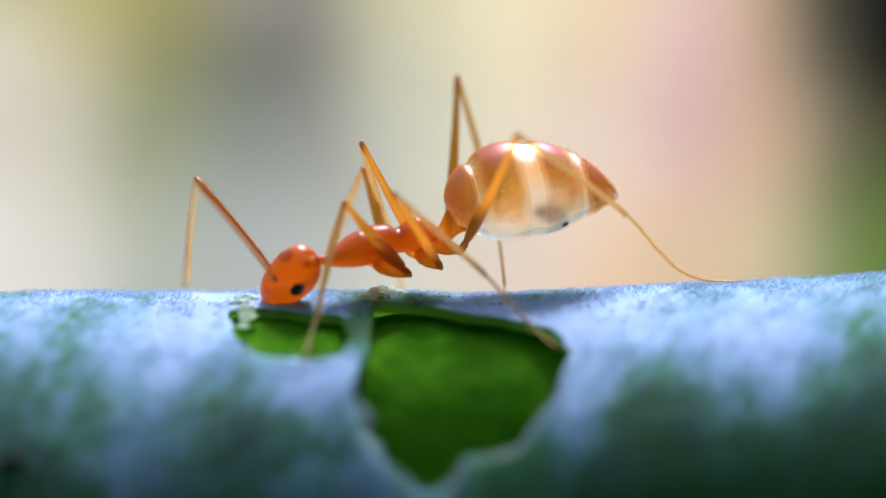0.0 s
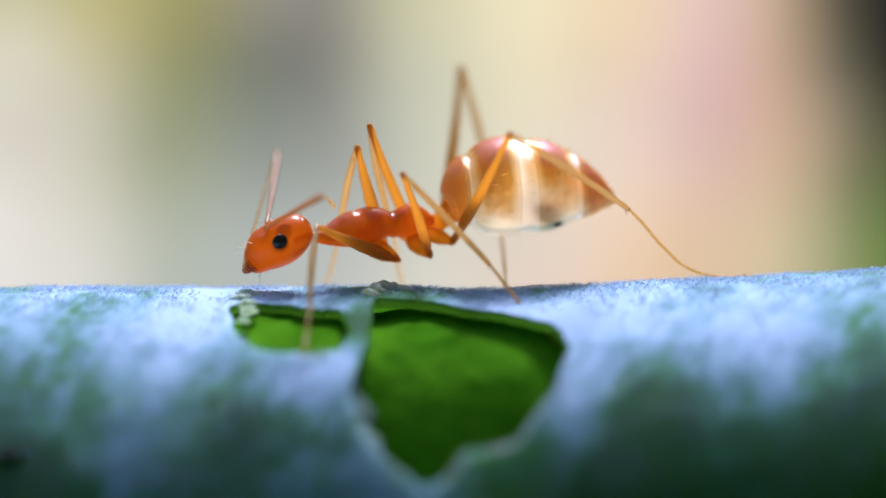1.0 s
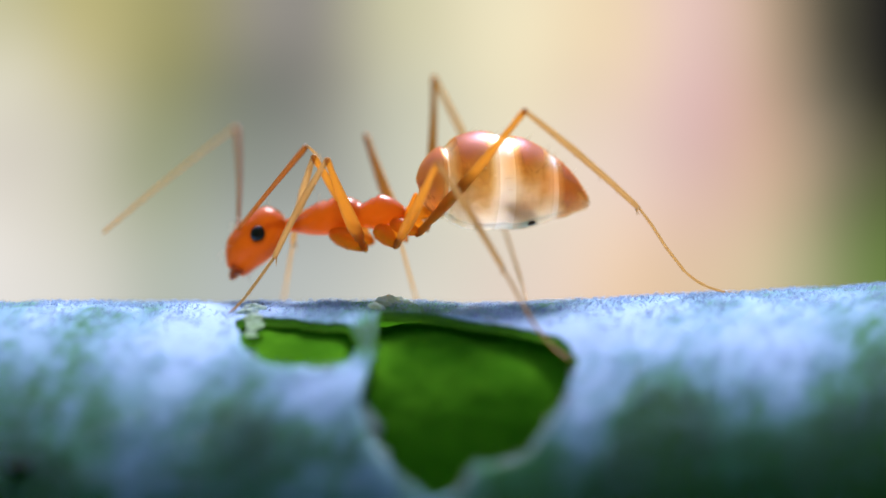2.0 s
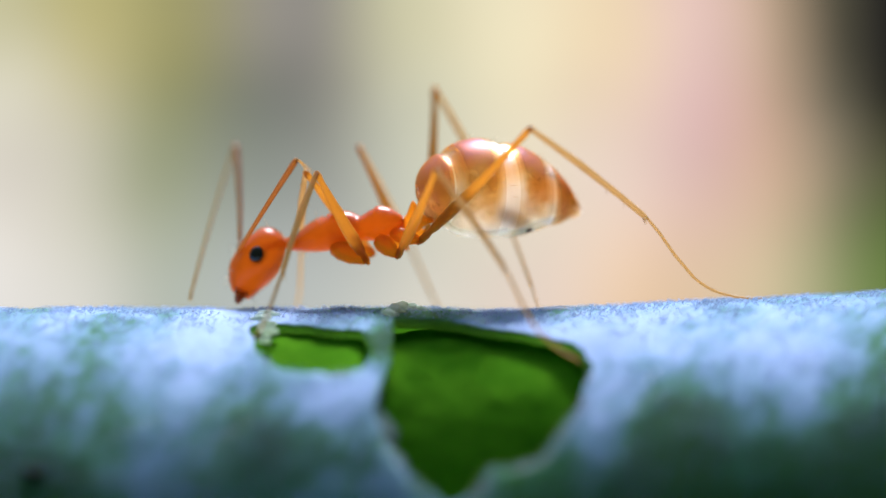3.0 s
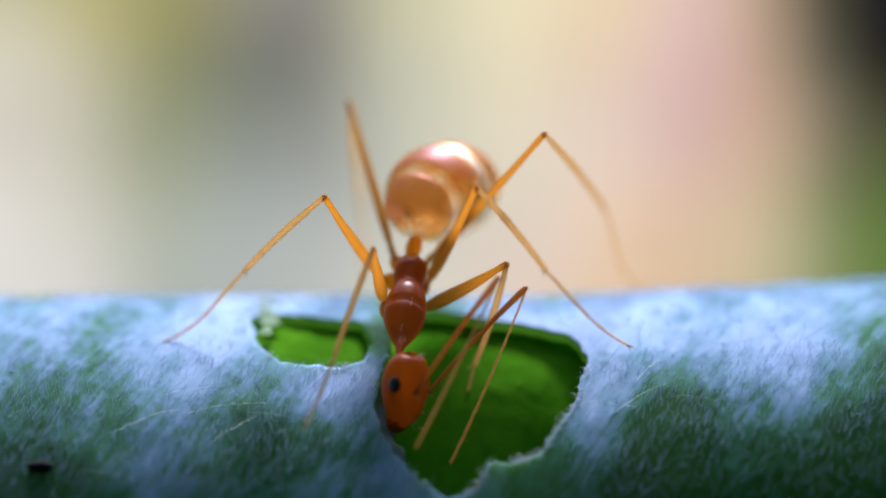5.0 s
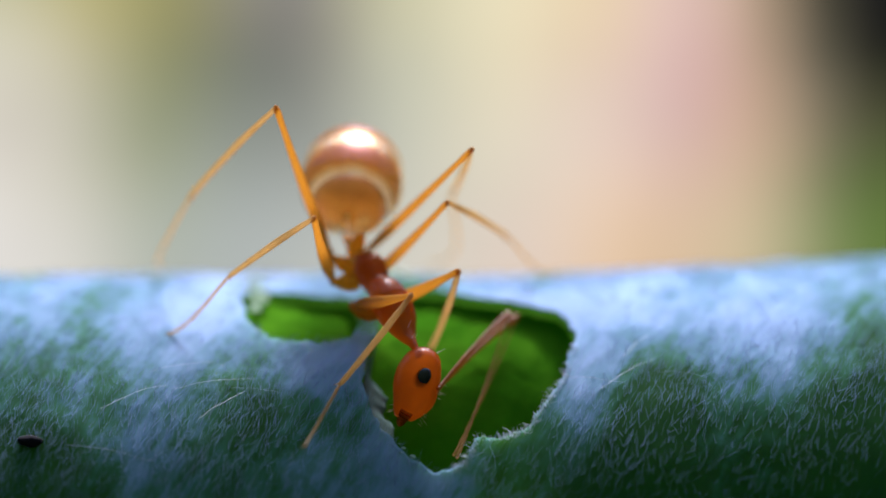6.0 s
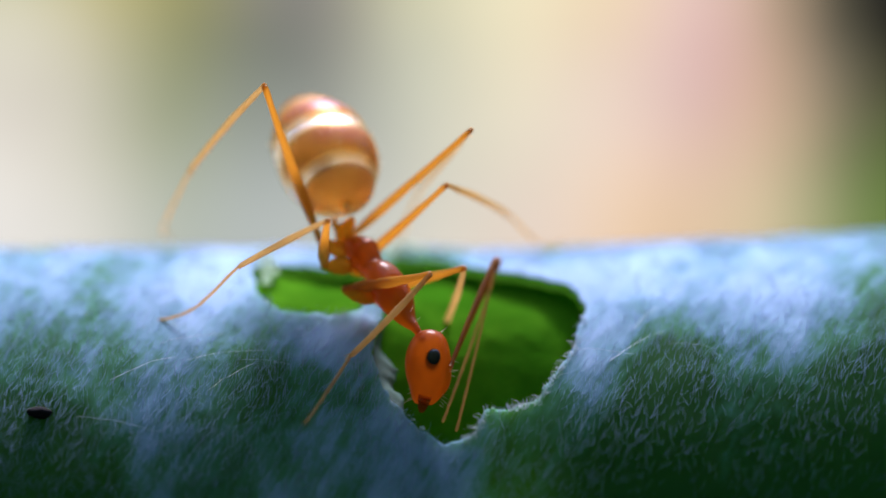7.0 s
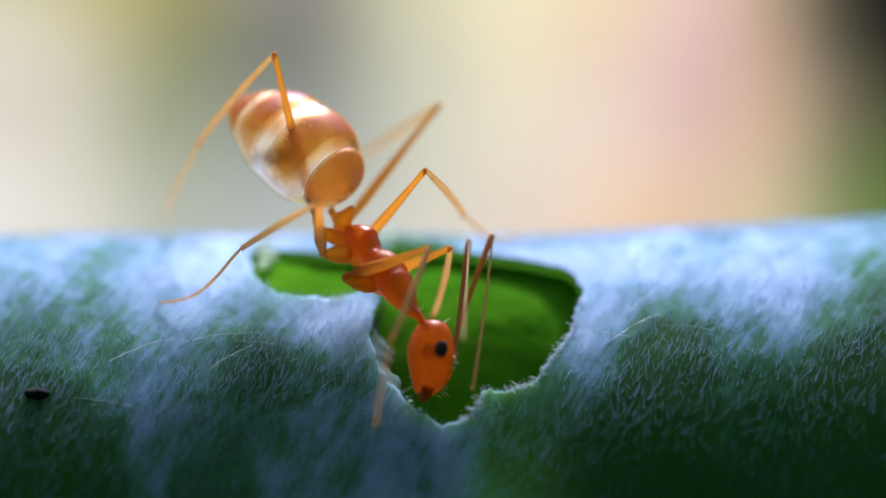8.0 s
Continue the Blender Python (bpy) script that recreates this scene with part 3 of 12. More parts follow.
# head: x from crown to jaws, z towards the face
bm = bmesh.new()
prof = [(0.0, -0.05, 0.06, 0.08), (0.03, -0.12, 0.13, 0.19), (0.08, -0.175, 0.18, 0.26), (0.16, -0.22, 0.22, 0.31), (0.3, -0.255, 0.265, 0.345), (0.45, -0.25, 0.285, 0.335),
        (0.58, -0.215, 0.275, 0.295), (0.7, -0.165, 0.235, 0.235), (0.8, -0.13, 0.175, 0.18), (0.86, -0.09, 0.12, 0.12)]
loft(bm, smooth_rings([(x, w * 0.81, (b - a) / 2, (a + b) / 2) for x, a, b, w in prof], 30), 32, power=2.15)
for v in bm.verts:
    x, y, z = (c / MM for c in v.co)
    if z > 0.05:
        v.co.z -= 0.03 * MM * math.exp(-((abs(y) - 0.12) / 0.05) ** 2 - ((x - 0.46) / 0.07) ** 2)
        v.co.z += 0.02 * MM * math.exp(-(y / 0.07) ** 2 - ((x - 0.62) / 0.14) ** 2)
head = part("head", bm, ORANGE, ant, "glossy orange head")
MOVES["head"] = head
for side in (1, -1):
    bm = bmesh.new()
    ellipsoid(bm, (0.34, 0.252 * side, 0.055), (0.098, 0.045, 0.085))
    part("eye", bm, BLACK, head, "round black eye")
    bm = bmesh.new()
    a = Vector((0.78, 0.12 * side, 0.02))
    for k in range(6):
        u, w = k / 6, (k + 1) / 6
        p = a + Vector((0.18 * u, -0.13 * side * u ** 1.7, -0.02 * u))
        q = a + Vector((0.18 * w, -0.13 * side * w ** 1.7, -0.02 * w))
        ru, rw = 0.07 * (1 - u) ** 0.5 + 0.01, 0.07 * (1 - w) ** 0.5 + 0.01
        span(bm, p, q, [(0, ru), (1, rw)], 12)
    part("mandible", bm, RUST, head, "rust-brown curved jaw")
bm = bmesh.new()
spots = [((0.02, random.uniform(-0.08, 0.08), 0.1), (-0.8, random.uniform(-0.4, 0.4), 0.8)) for _ in range(4)]
spots += [((random.uniform(0.55, 0.86), random.uniform(-0.15, 0.15), 0.2), (random.uniform(0, 0.8), random.uniform(-0.5, 0.5), 1)) for _ in range(12)]
spots += [((random.uniform(0.6, 0.85), random.uniform(-0.12, 0.12), -0.12), (0.6, random.uniform(-0.5, 0.5), -1)) for _ in range(4)]
spots += [((random.uniform(0.3, 0.5), random.uniform(-0.1, 0.1), 0.26), (random.uniform(-0.3, 0.3), random.uniform(-0.5, 0.5), 1)) for _ in range(8)]
bristles(bm, spots, 0.11, 0.003)
part("bristles", bm, BRISTLE, head)

# the head is enlarged all round to fit its size in the camera's view
for o in (head, *head.children):
    o.data.transform(Matrix.Scale(1.06, 4))

# feelers
SCAPE, WHIP = 1.78, 2.35
for side in "LR":
    bm = bmesh.new()
    loft(bm, [(u * SCAPE, r, r, 0.03 * math.sin(math.pi * u)) for u, r in ((0, 0.022), (0.03, 0.034), (0.06, 0.022), (0.12, 0.026), (0.4, 0.029), (0.7, 0.034), (0.94, 0.04), (0.985, 0.034), (1.0, 0.02))], 12)
    MOVES[side + "scape"] = part("antenna_scape", bm, SHAFT, head, "long honey-coloured feeler shaft")
    bm = bmesh.new()
    rings = [(0, 0.016, 0.016, 0)]
    for k in range(11):
        a, b = k / 11, (k + 1) / 11
        r = 0.013 + 0.006 * min(1, k / 8)
        z = lambda u: -0.10 * u * u
        rings += [((a + 0.008) * WHIP, r * 0.82, r * 0.82, z(a)), ((a * 0.7 + b * 0.3) * WHIP, r * 1.02, r * 1.02, z(a)), ((b - 0.012) * WHIP, r * 1.08, r * 1.08, z(b))]
    rings += [(WHIP, 0.012, 0.012, -0.10)]
    loft(bm, rings, 10)
    MOVES[side + "whip"] = part("antenna_whip", bm, WHIP_SKIN, head, "ringed straw-coloured feeler whip")

# legs
LEG = {"F": (1.38, 1.40, 1.10, 0.088), "M": (1.66, 1.55, 1.48, 0.075), "H": (2.24, 1.95, 1.80, 0.072)}
for side in "LR":
    for kind, (lf, lt, ls, fat) in LEG.items():
        bm = bmesh.new()
        loft(bm, [(u * lf, r * 0.85, r, -0.025 * math.sin(math.pi * u)) for u, r in ((-0.03, 0.02), (0.0, 0.045), (0.05, 0.05), (0.085, 0.038), (0.12, fat * 0.75), (0.25, fat), (0.45, fat * 0.92), (0.7, fat * 0.68), (0.88, 0.04), (0.96, 0.044), (1.0, 0.036), (1.015, 0.015))], 14)
        leg = part("leg", bm, HONEY, ant)
        MOVES[side + kind + "leg"] = leg
        bm = bmesh.new()
        loft(bm, [(u * lt, r, r * 1.1, 0.03 * math.sin(math.pi * u)) for u, r in ((-0.015, 0.018), (0.0, 0.034), (0.05, 0.03), (0.12, 0.034), (0.4, 0.043), (0.75, 0.036), (0.96, 0.033), (1.0, 0.02))], 12)
        span(bm, (lt * 0.97, 0, -0.02), (lt * 0.97 + 0.12, 0.02, -0.07), [(0, 0.012), (1, 0.002)], 6)
        span(bm, (lt * 0.97, 0, -0.02), (lt * 0.97 + 0.09, -0.03, -0.07), [(0, 0.009), (1, 0.002)], 6)
        bristles(bm, [((lt * random.uniform(0.1, 0.95), 0, 0.0), (0.5, random.uniform(-1, 1), random.uniform(-1, 1))) for _ in range(26)], 0.085, 0.0028)
        MOVES[side + kind + "tibia"] = part("tibia", bm, STRAW, leg, "thin straw-coloured shin with fine bristles")
        bm = bmesh.new()
        rings, r = [(-0.01, 0.012, 0.012, 0)], 0.026
        cuts = (0.0, 0.52, 0.70, 0.81, 0.89, 1.0)
        bend = lambda u: {"F": 0.07, "M": 0.11, "H": 0.15}[kind] * ls * math.sin(math.pi * min(1, u) ** 1.3)
        for k in range(5):
            a, b = cuts[k], cuts[k + 1]
            for u, f in ((a + 0.01, 0.7), (a * 0.75 + b * 0.25, 0.85), (a * 0.4 + b * 0.6, 0.9), (b - 0.012, 1.0)):
                rings.append((u * ls, r * f * (1 - 0.35 * u), r * f * (1 - 0.35 * u), -bend(u)))
        rings.append((ls, 0.006, 0.006, -bend(1)))
        loft(bm, rings, 10)
        for w in (1, -1):
            span(bm, (ls * 0.985, 0, 0), (ls + 0.05, 0.035 * w, -0.015), [(0, 0.009), (0.6, 0.007), (1, 0.002)], 6)
        MOVES[side + kind + "tarsus"] = part("tarsus", bm, STRAW, leg, "jointed straw-coloured foot with two tiny claws")

# hind body: x to its tip
GAST = [(-0.125, 0.012, 0.01, 0.40), (-0.11, 0.075, 0.065, 0.40), (-0.06, 0.20, 0.17, 0.41), (0.02, 0.34, 0.29, 0.39), (0.1, 0.40, 0.37, 0.385), (0.17, 0.435, 0.42, 0.375), (0.22, 0.44, 0.415, 0.365), (0.32, 0.52, 0.51, 0.38), (0.48, 0.58, 0.57, 0.385), (0.66, 0.60, 0.595, 0.385),
        (0.85, 0.595, 0.58, 0.375), (0.94, 0.575, 0.555, 0.36), (1.03, 0.58, 0.565, 0.36), (1.2, 0.55, 0.54, 0.35), (1.38, 0.47, 0.47, 0.33), (1.52, 0.40, 0.405, 0.31), (1.58, 0.375, 0.375, 0.3), (1.7, 0.30, 0.305, 0.265), (1.84, 0.205, 0.205, 0.215), (1.95, 0.11, 0.11, 0.15), (2.03, 0.035, 0.03, 0.10)]
gast = smooth_rings(GAST, 60)
bm = bmesh.new()
loft(bm, gast, 40)
gaster = part("gaster", bm, MILK, ant, "glassy milk-white abdomen with amber bands")
MOVES["gaster"] = gaster


def plate(x0, x1, arc, mat, label, swell=0.012):
    rings = []
    for k in range(15):
        x = x0 + (x1 - x0) * (k / 14) ** (2 if x0 < 0 else 1)
        i = min(range(len(gast)), key=lambda j: abs(gast[j][0] - x))
        i = max(0, min(len(gast) - 2, i - (gast[i][0] > x)))
        f = (x - gast[i][0]) / (gast[i + 1][0] - gast[i][0])
        ry, rz, zc = (gast[i][c] * (1 - f) + gast[i + 1][c] * f for c in (1, 2, 3))
        e = swell * (1 + 0.7 * k / 14)
        rings.append((x, ry + e, rz + e, zc))
    bm = bmesh.new()
    rows = loft(bm, rings, 30, arc=arc)
    for k, row in enumerate(rows):
        for j, v in enumerate(row):
            w = abs(j / 30 * 2 - 1)
            v.co.x += 0.05 * MM * w ** 4 * (1 if k < 7 else -1) * (0.4 + 0.6 * noise.noise((k * 0.3, j * 0.6, x0)))
    if x0 < -0.09:
        bm.faces.new(rows[0])
    p = part("plate", bm, mat, gaster, label)
    p.modifiers.new("shell", "SOLIDIFY").thickness = 0.010 * MM


plate(-0.123, 0.19, 178, PALE, "golden first band")
plate(0.22, 0.80, 152, PLATE, "broad amber band")
plate(1.0, 1.5, 152, PLATE, "broad amber band")
plate(1.57, 2.0, 150, TIP, "amber tip band")
bm = bmesh.new()
ellipsoid(bm, (1.2, 0.0, -0.045), (0.17, 0.37, 0.095))
for v in bm.verts:
    v.co += Vector((noise.noise(v.co * 6000), noise.noise(v.co * 6000 + Vector((5, 0, 0))), 0)) * 0.05 * MM
part("dark_gut", bm, GUT, gaster, "dark brown gut showing through the skin")
bm = bmesh.new()
spots = []
for _ in range(46):
    i = random.randrange(14, len(gast) - 2)
    x, ry, rz, zc = gast[i]
    a = radians(random.uniform(-100, 100))
    spots.append(((x, ry * math.sin(a), zc + rz * math.cos(a)), (0.9, math.sin(a), math.cos(a))))
bristles(bm, spots, 0.13, 0.0035)
part("bristles", bm, BRISTLE, gaster)


# ---- small things on the stem ----
def on_stem(x, f, up=0.0):
    """A place on the stem, in mm: x along it, f degrees round it from the crest, up above the skin."""
    a = radians(f)
    r = STEM_R + up + 0.07 * noise.noise((x * 0.35, a * 1.6, 1.0)) + 0.025 * noise.noise((x * 1.5, a * 7, 7.0))
    return Vector((x, -r * math.sin(a), r * math.cos(a) - STEM_R + lift(x)))


HAIR = skin("silver_hair", (0.36, 0.47, 0.58), (0.6, 0.7, 0.85), 0.55, 0.6, 3000, 0.15, 0.0)
THREAD = skin("silk_thread", (0.75, 0.78, 0.82), (0.8, 0.85, 0.9), 0.3, 0.4, 3000, 0.2, 0.0)
SHRED = flesh_material("chewed_shred", (0.42, 0.52, 0.44), (0.66, 0.74, 0.7), (0.75, 0.9, 0.65), 0.5)


def hair_mesh(name, hairs, label, mat):
    """All hairs in one mesh: each a bent three-sided spike (foot, middle, tip, radius)."""
    verts, faces = [], []
    for p, q, t, r in hairs:
        n = len(verts)
        side = (t - p).cross(Vector((0.3, -1, 0.5))).normalized()
        up = side.cross((t - p).normalized())
        for c, w in ((p, 1.0), (q, 0.75), (t, 0.2)):
            for k in range(3):
                a = 2 * math.pi * k / 3
                verts.append((c + (side * math.cos(a) + up * math.sin(a)) * r * w) * MM)
        for ring in (0, 3):
            for k in range(3):
                m = (k + 1) % 3
                faces.append((n + ring + k, n + ring + m, n + ring + 3 + m, n + ring + 3 + k))
        faces.append((n + 6, n + 7, n + 8))
    me = bpy.data.meshes.new(name)
    me.from_pydata(verts, [], faces)
    me.materials.append(mat)
    ob = new(name, me)
    ob.parent = stem
    return tagged(ob, label, kind="stuff")


rng = random.Random(4)
hairs = []
while len(hairs) < 17000:
    x, f = rng.uniform(-6.5, 7.0), rng.uniform(12, 92)
    clump = noise.noise((x * 1.1, f * 0.06, 2.0)) + 0.35 * noise.noise((x * 4, f * 0.25, 6.0))
    if rng.random() > (0.55 + 0.8 * clump) * min(1, max(0.15, (f - 18) / 20)) * (1 - 0.72 * min(1, max(0.0, (x - 0.5) / 2)) * min(1, max(0.0, (f - 46) / 12))):
        continue
    if bite(x, radians(f) * STEM_R) < 0.03:
        continue
    L, t = rng.uniform(0.05, 0.17), rng.gauss(1.15, 0.42)
    dx, df = math.cos(t) * L, -math.degrees(math.sin(t) * L / STEM_R)
    hairs.append((on_stem(x, f), on_stem(x + dx * 0.5, f + df * 0.5, 0.02 + 0.03 * rng.random()), on_stem(x + dx, f + df, rng.uniform(0.02, 0.1)), rng.uniform(0.0012, 0.0028)))
hair_mesh("stem_hairs", hairs, "fine silver hairs lying on the stem", HAIR)
hairs = []
while len(hairs) < 7000:
    x, f = rng.uniform(-6.0, 6.2), rng.gauss(6, 9)
    if bite(x, radians(f) * STEM_R) < 0.02 or rng.random() > 0.6 + 1.2 * noise.noise((x * 2.0, f * 0.12, 14.0)):
        continue
    L, t = rng.uniform(0.02, 0.09), rng.uniform(0, 6.28)
    dx, df = math.cos(t) * L, -math.degrees(math.sin(t) * L / STEM_R)
    up = rng.uniform(0.01, 0.045)
    hairs.append((on_stem(x, f), on_stem(x + dx * 0.4, f + df * 0.4, up * 0.8), on_stem(x + dx, f + df, up), rng.uniform(0.003, 0.007)))
hair_mesh("crest_fuzz", hairs, "short matted pale fuzz along the stem's crest", HAIR)
hairs = []
while len(hairs) < 700:
    x, f = rng.uniform(-3.0, 1.8), rng.uniform(5, 62)
    b = bite(x, radians(f) * STEM_R)
    if not -0.005 < b < 0.08 or not (f > 36 or (x < -1.1 and f > 28)):
        continue
    if rng.random() > (0.04 if x < 0.1 else 0.5) + 0.7 * noise.noise((x * 3.1, f * 0.14, 11.0)):
        continue
    e = 0.01
    gx = (bite(x + e, radians(f) * STEM_R) - b) / e
    gs = (bite(x, radians(f) * STEM_R + e) - b) / e
    L = rng.uniform(0.04, 0.11)
    x1, f1 = x - gx * L * rng.uniform(-0.6, 0.9) + rng.gauss(0, 0.03), f - math.degrees(gs * L * rng.uniform(-0.6, 0.9) / STEM_R)
    hairs.append((on_stem(x, f), on_stem((x + x1) / 2, (f + f1) / 2, 0.05), on_stem(x1, f1, rng.uniform(0.01, 0.06)), rng.uniform(0.0012, 0.003)))
hair_mesh("rim_fuzz", hairs, "white torn fibres round the chewed openings", THREAD)


def thread(name, x0, f0, length, turn, lift_by, rad, label, wave=0.3, group="silk threads on the stem"):
    bm = bmesh.new()
    t, pts = turn, []
    x, f = x0, f0
    for k in range(15):
        pts.append(on_stem(x, f, 0.012 + lift_by * math.sin(math.pi * k / 14)))
        t += wave * noise.noise((x0 * 3 + k * 0.35, f0, 4.0))
        x += math.cos(t) * length / 14
        f -= math.degrees(math.sin(t) * length / 14 / STEM_R)
    for p, q in zip(pts, pts[1:]):
        span(bm, p, q + (q - p) * 0.05, [(0, rad), (1, rad)], 5)
    return tagged(part(name, bm, THREAD), label, "thread", group)


for x0, f0, length, turn in ((-3.3, 46, 1.0, 0.1), (1.5, 44, 0.7, -0.3), (2.6, 44, 0.6, -0.25), (-2.6, 46, 0.6, -0.1), (-4.2, 50, 0.9, 0.35), (-3.6, 42, 0.8, 0.2), (-4.6, 57, 1.1, -0.05), (-3.0, 52, 0.7, 0.5), (1.9, 47, 0.8, 0.6), (2.2, 40, 0.5, 0.9)):
    thread("silk_thread", x0, f0, length, turn, 0.04, 0.0018, "thin white silk thread lying on the stem")
thread("plant_fibre", 0.9, 2.0, 0.7, 0.1, 0.03, 0.007, "curled white plant fibre on the stem's crest", 0.9, "")

# dark seed caught in the hairs
bm = bmesh.new()
ellipsoid(bm, (0, 0, 0), (0.16, 0.075, 0.07), 20)
for v in bm.verts:
    v.co += v.co.normalized() * 0.02 * MM * noise.noise(v.co * 12000)
    v.co.z += 0.02 * MM * math.sin(v.co.x / MM * 9)
seed = part("seed", bm, skin("dark_husk", (0.006, 0.005, 0.009), (0.01, 0.008, 0.01), 0.02, 0.95, 6000, 0.6, 0.0))
p = on_stem(-5.04, 56.4, 0.05)
seed.matrix_world = pose(p.x * MM, p.y * MM, p.z * MM, 50, 8, 8)
tagged(seed, "tiny dark seed husk caught in the stem's hairs", "seed")


def crumbs(spots, label):
    """Chewed grains of rind stuck to the edge of an opening."""
    bm = bmesh.new()
    for x, f, size in spots:
        n0 = len(bm.verts)
        p = on_stem(x, f, size * 0.2)
        bmesh.ops.create_icosphere(bm, subdivisions=2, radius=size * MM, matrix=Matrix.Translation(p * MM))
        bm.verts.ensure_lookup_table()
        for v in bm.verts[n0:]:
            d = v.co / MM - p
            v.co = (p + Vector((d.x * 1.5, d.y, d.z * 0.7)) * (1 + 1.3 * noise.noise(d * 16 + p * 5))) * MM
    return part("crumbs", bm, SHRED, stem, label)


def edge_spots(count, x0, x1, f0, f1, small, large):
    out = []
    while len(out) < count:
        x, f = rng.uniform(x0, x1), rng.uniform(f0, f1)
        if -0.05 < bite(x, radians(f) * STEM_R) < 0.10:
            out.append((x, f, rng.uniform(small, large)))
    return out


crumbs(edge_spots(10, -0.6, 1.0, 44, 60, 0.01, 0.022), "pale crumbs along a chewed edge")

SCRAP = flesh_material("pale_scrap", (0.42, 0.52, 0.46), (0.68, 0.75, 0.72), (0.8, 0.92, 0.72), 0.5)


def scrap(spots, label):
    """Ragged lump of chewed rind left standing on the edge."""
    bm = bmesh.new()
    for x, f, size in spots:
        n0 = len(bm.verts)
        p = on_stem(x, f, size * 0.1)
        bmesh.ops.create_icosphere(bm, subdivisions=3, radius=size * MM, matrix=Matrix.Translation(p * MM))
        bm.verts.ensure_lookup_table()
        for v in bm.verts[n0:]:
            d = v.co / MM - p
            v.co = (p + Vector((d.x * 1.3, d.y * 1.1, d.z * 0.75)) * (1 + 0.7 * noise.noise(d * 9 + p) + 0.5 * noise.noise(d * 26 + p * 3))) * MM
    return part("rind_scrap", bm, SCRAP, stem, label)


scrap([(-0.72, 8.0, 0.085), (-0.62, 5.0, 0.08), (-0.5, 4.5, 0.07), (-0.4, 6.0, 0.06), (-0.8, 11, 0.07)], "pale ragged scrap of rind on the edge")
scrap([(-2.33, 7.0, 0.08), (-2.25, 9.0, 0.07), (-2.38, 11.5, 0.085), (-2.3, 15, 0.08), (-2.26, 19, 0.075), (-2.32, 23, 0.06)], "pale ragged scrap of rind on the edge")

# dust on the crest
bm = bmesh.new()
for _ in range(70):
    x, f = rng.uniform(-5.5, 6.0), rng.gauss(4, 9)
    if bite(x, radians(f) * STEM_R) < 0.03:
        continue
    p = on_stem(x, f, 0.005)
    r = rng.uniform(0.006, 0.02)
    m = bmesh.ops.create_icosphere(bm, subdivisions=1, radius=r * MM, matrix=Matrix.Translation(p * MM))
dust = part("dust", bm, skin("grey_dust", (0.45, 0.52, 0.6), (0.5, 0.55, 0.6), 0.35, 0.8), stem)
tagged(dust, "grey dust specks along the stem's crest", kind="stuff")


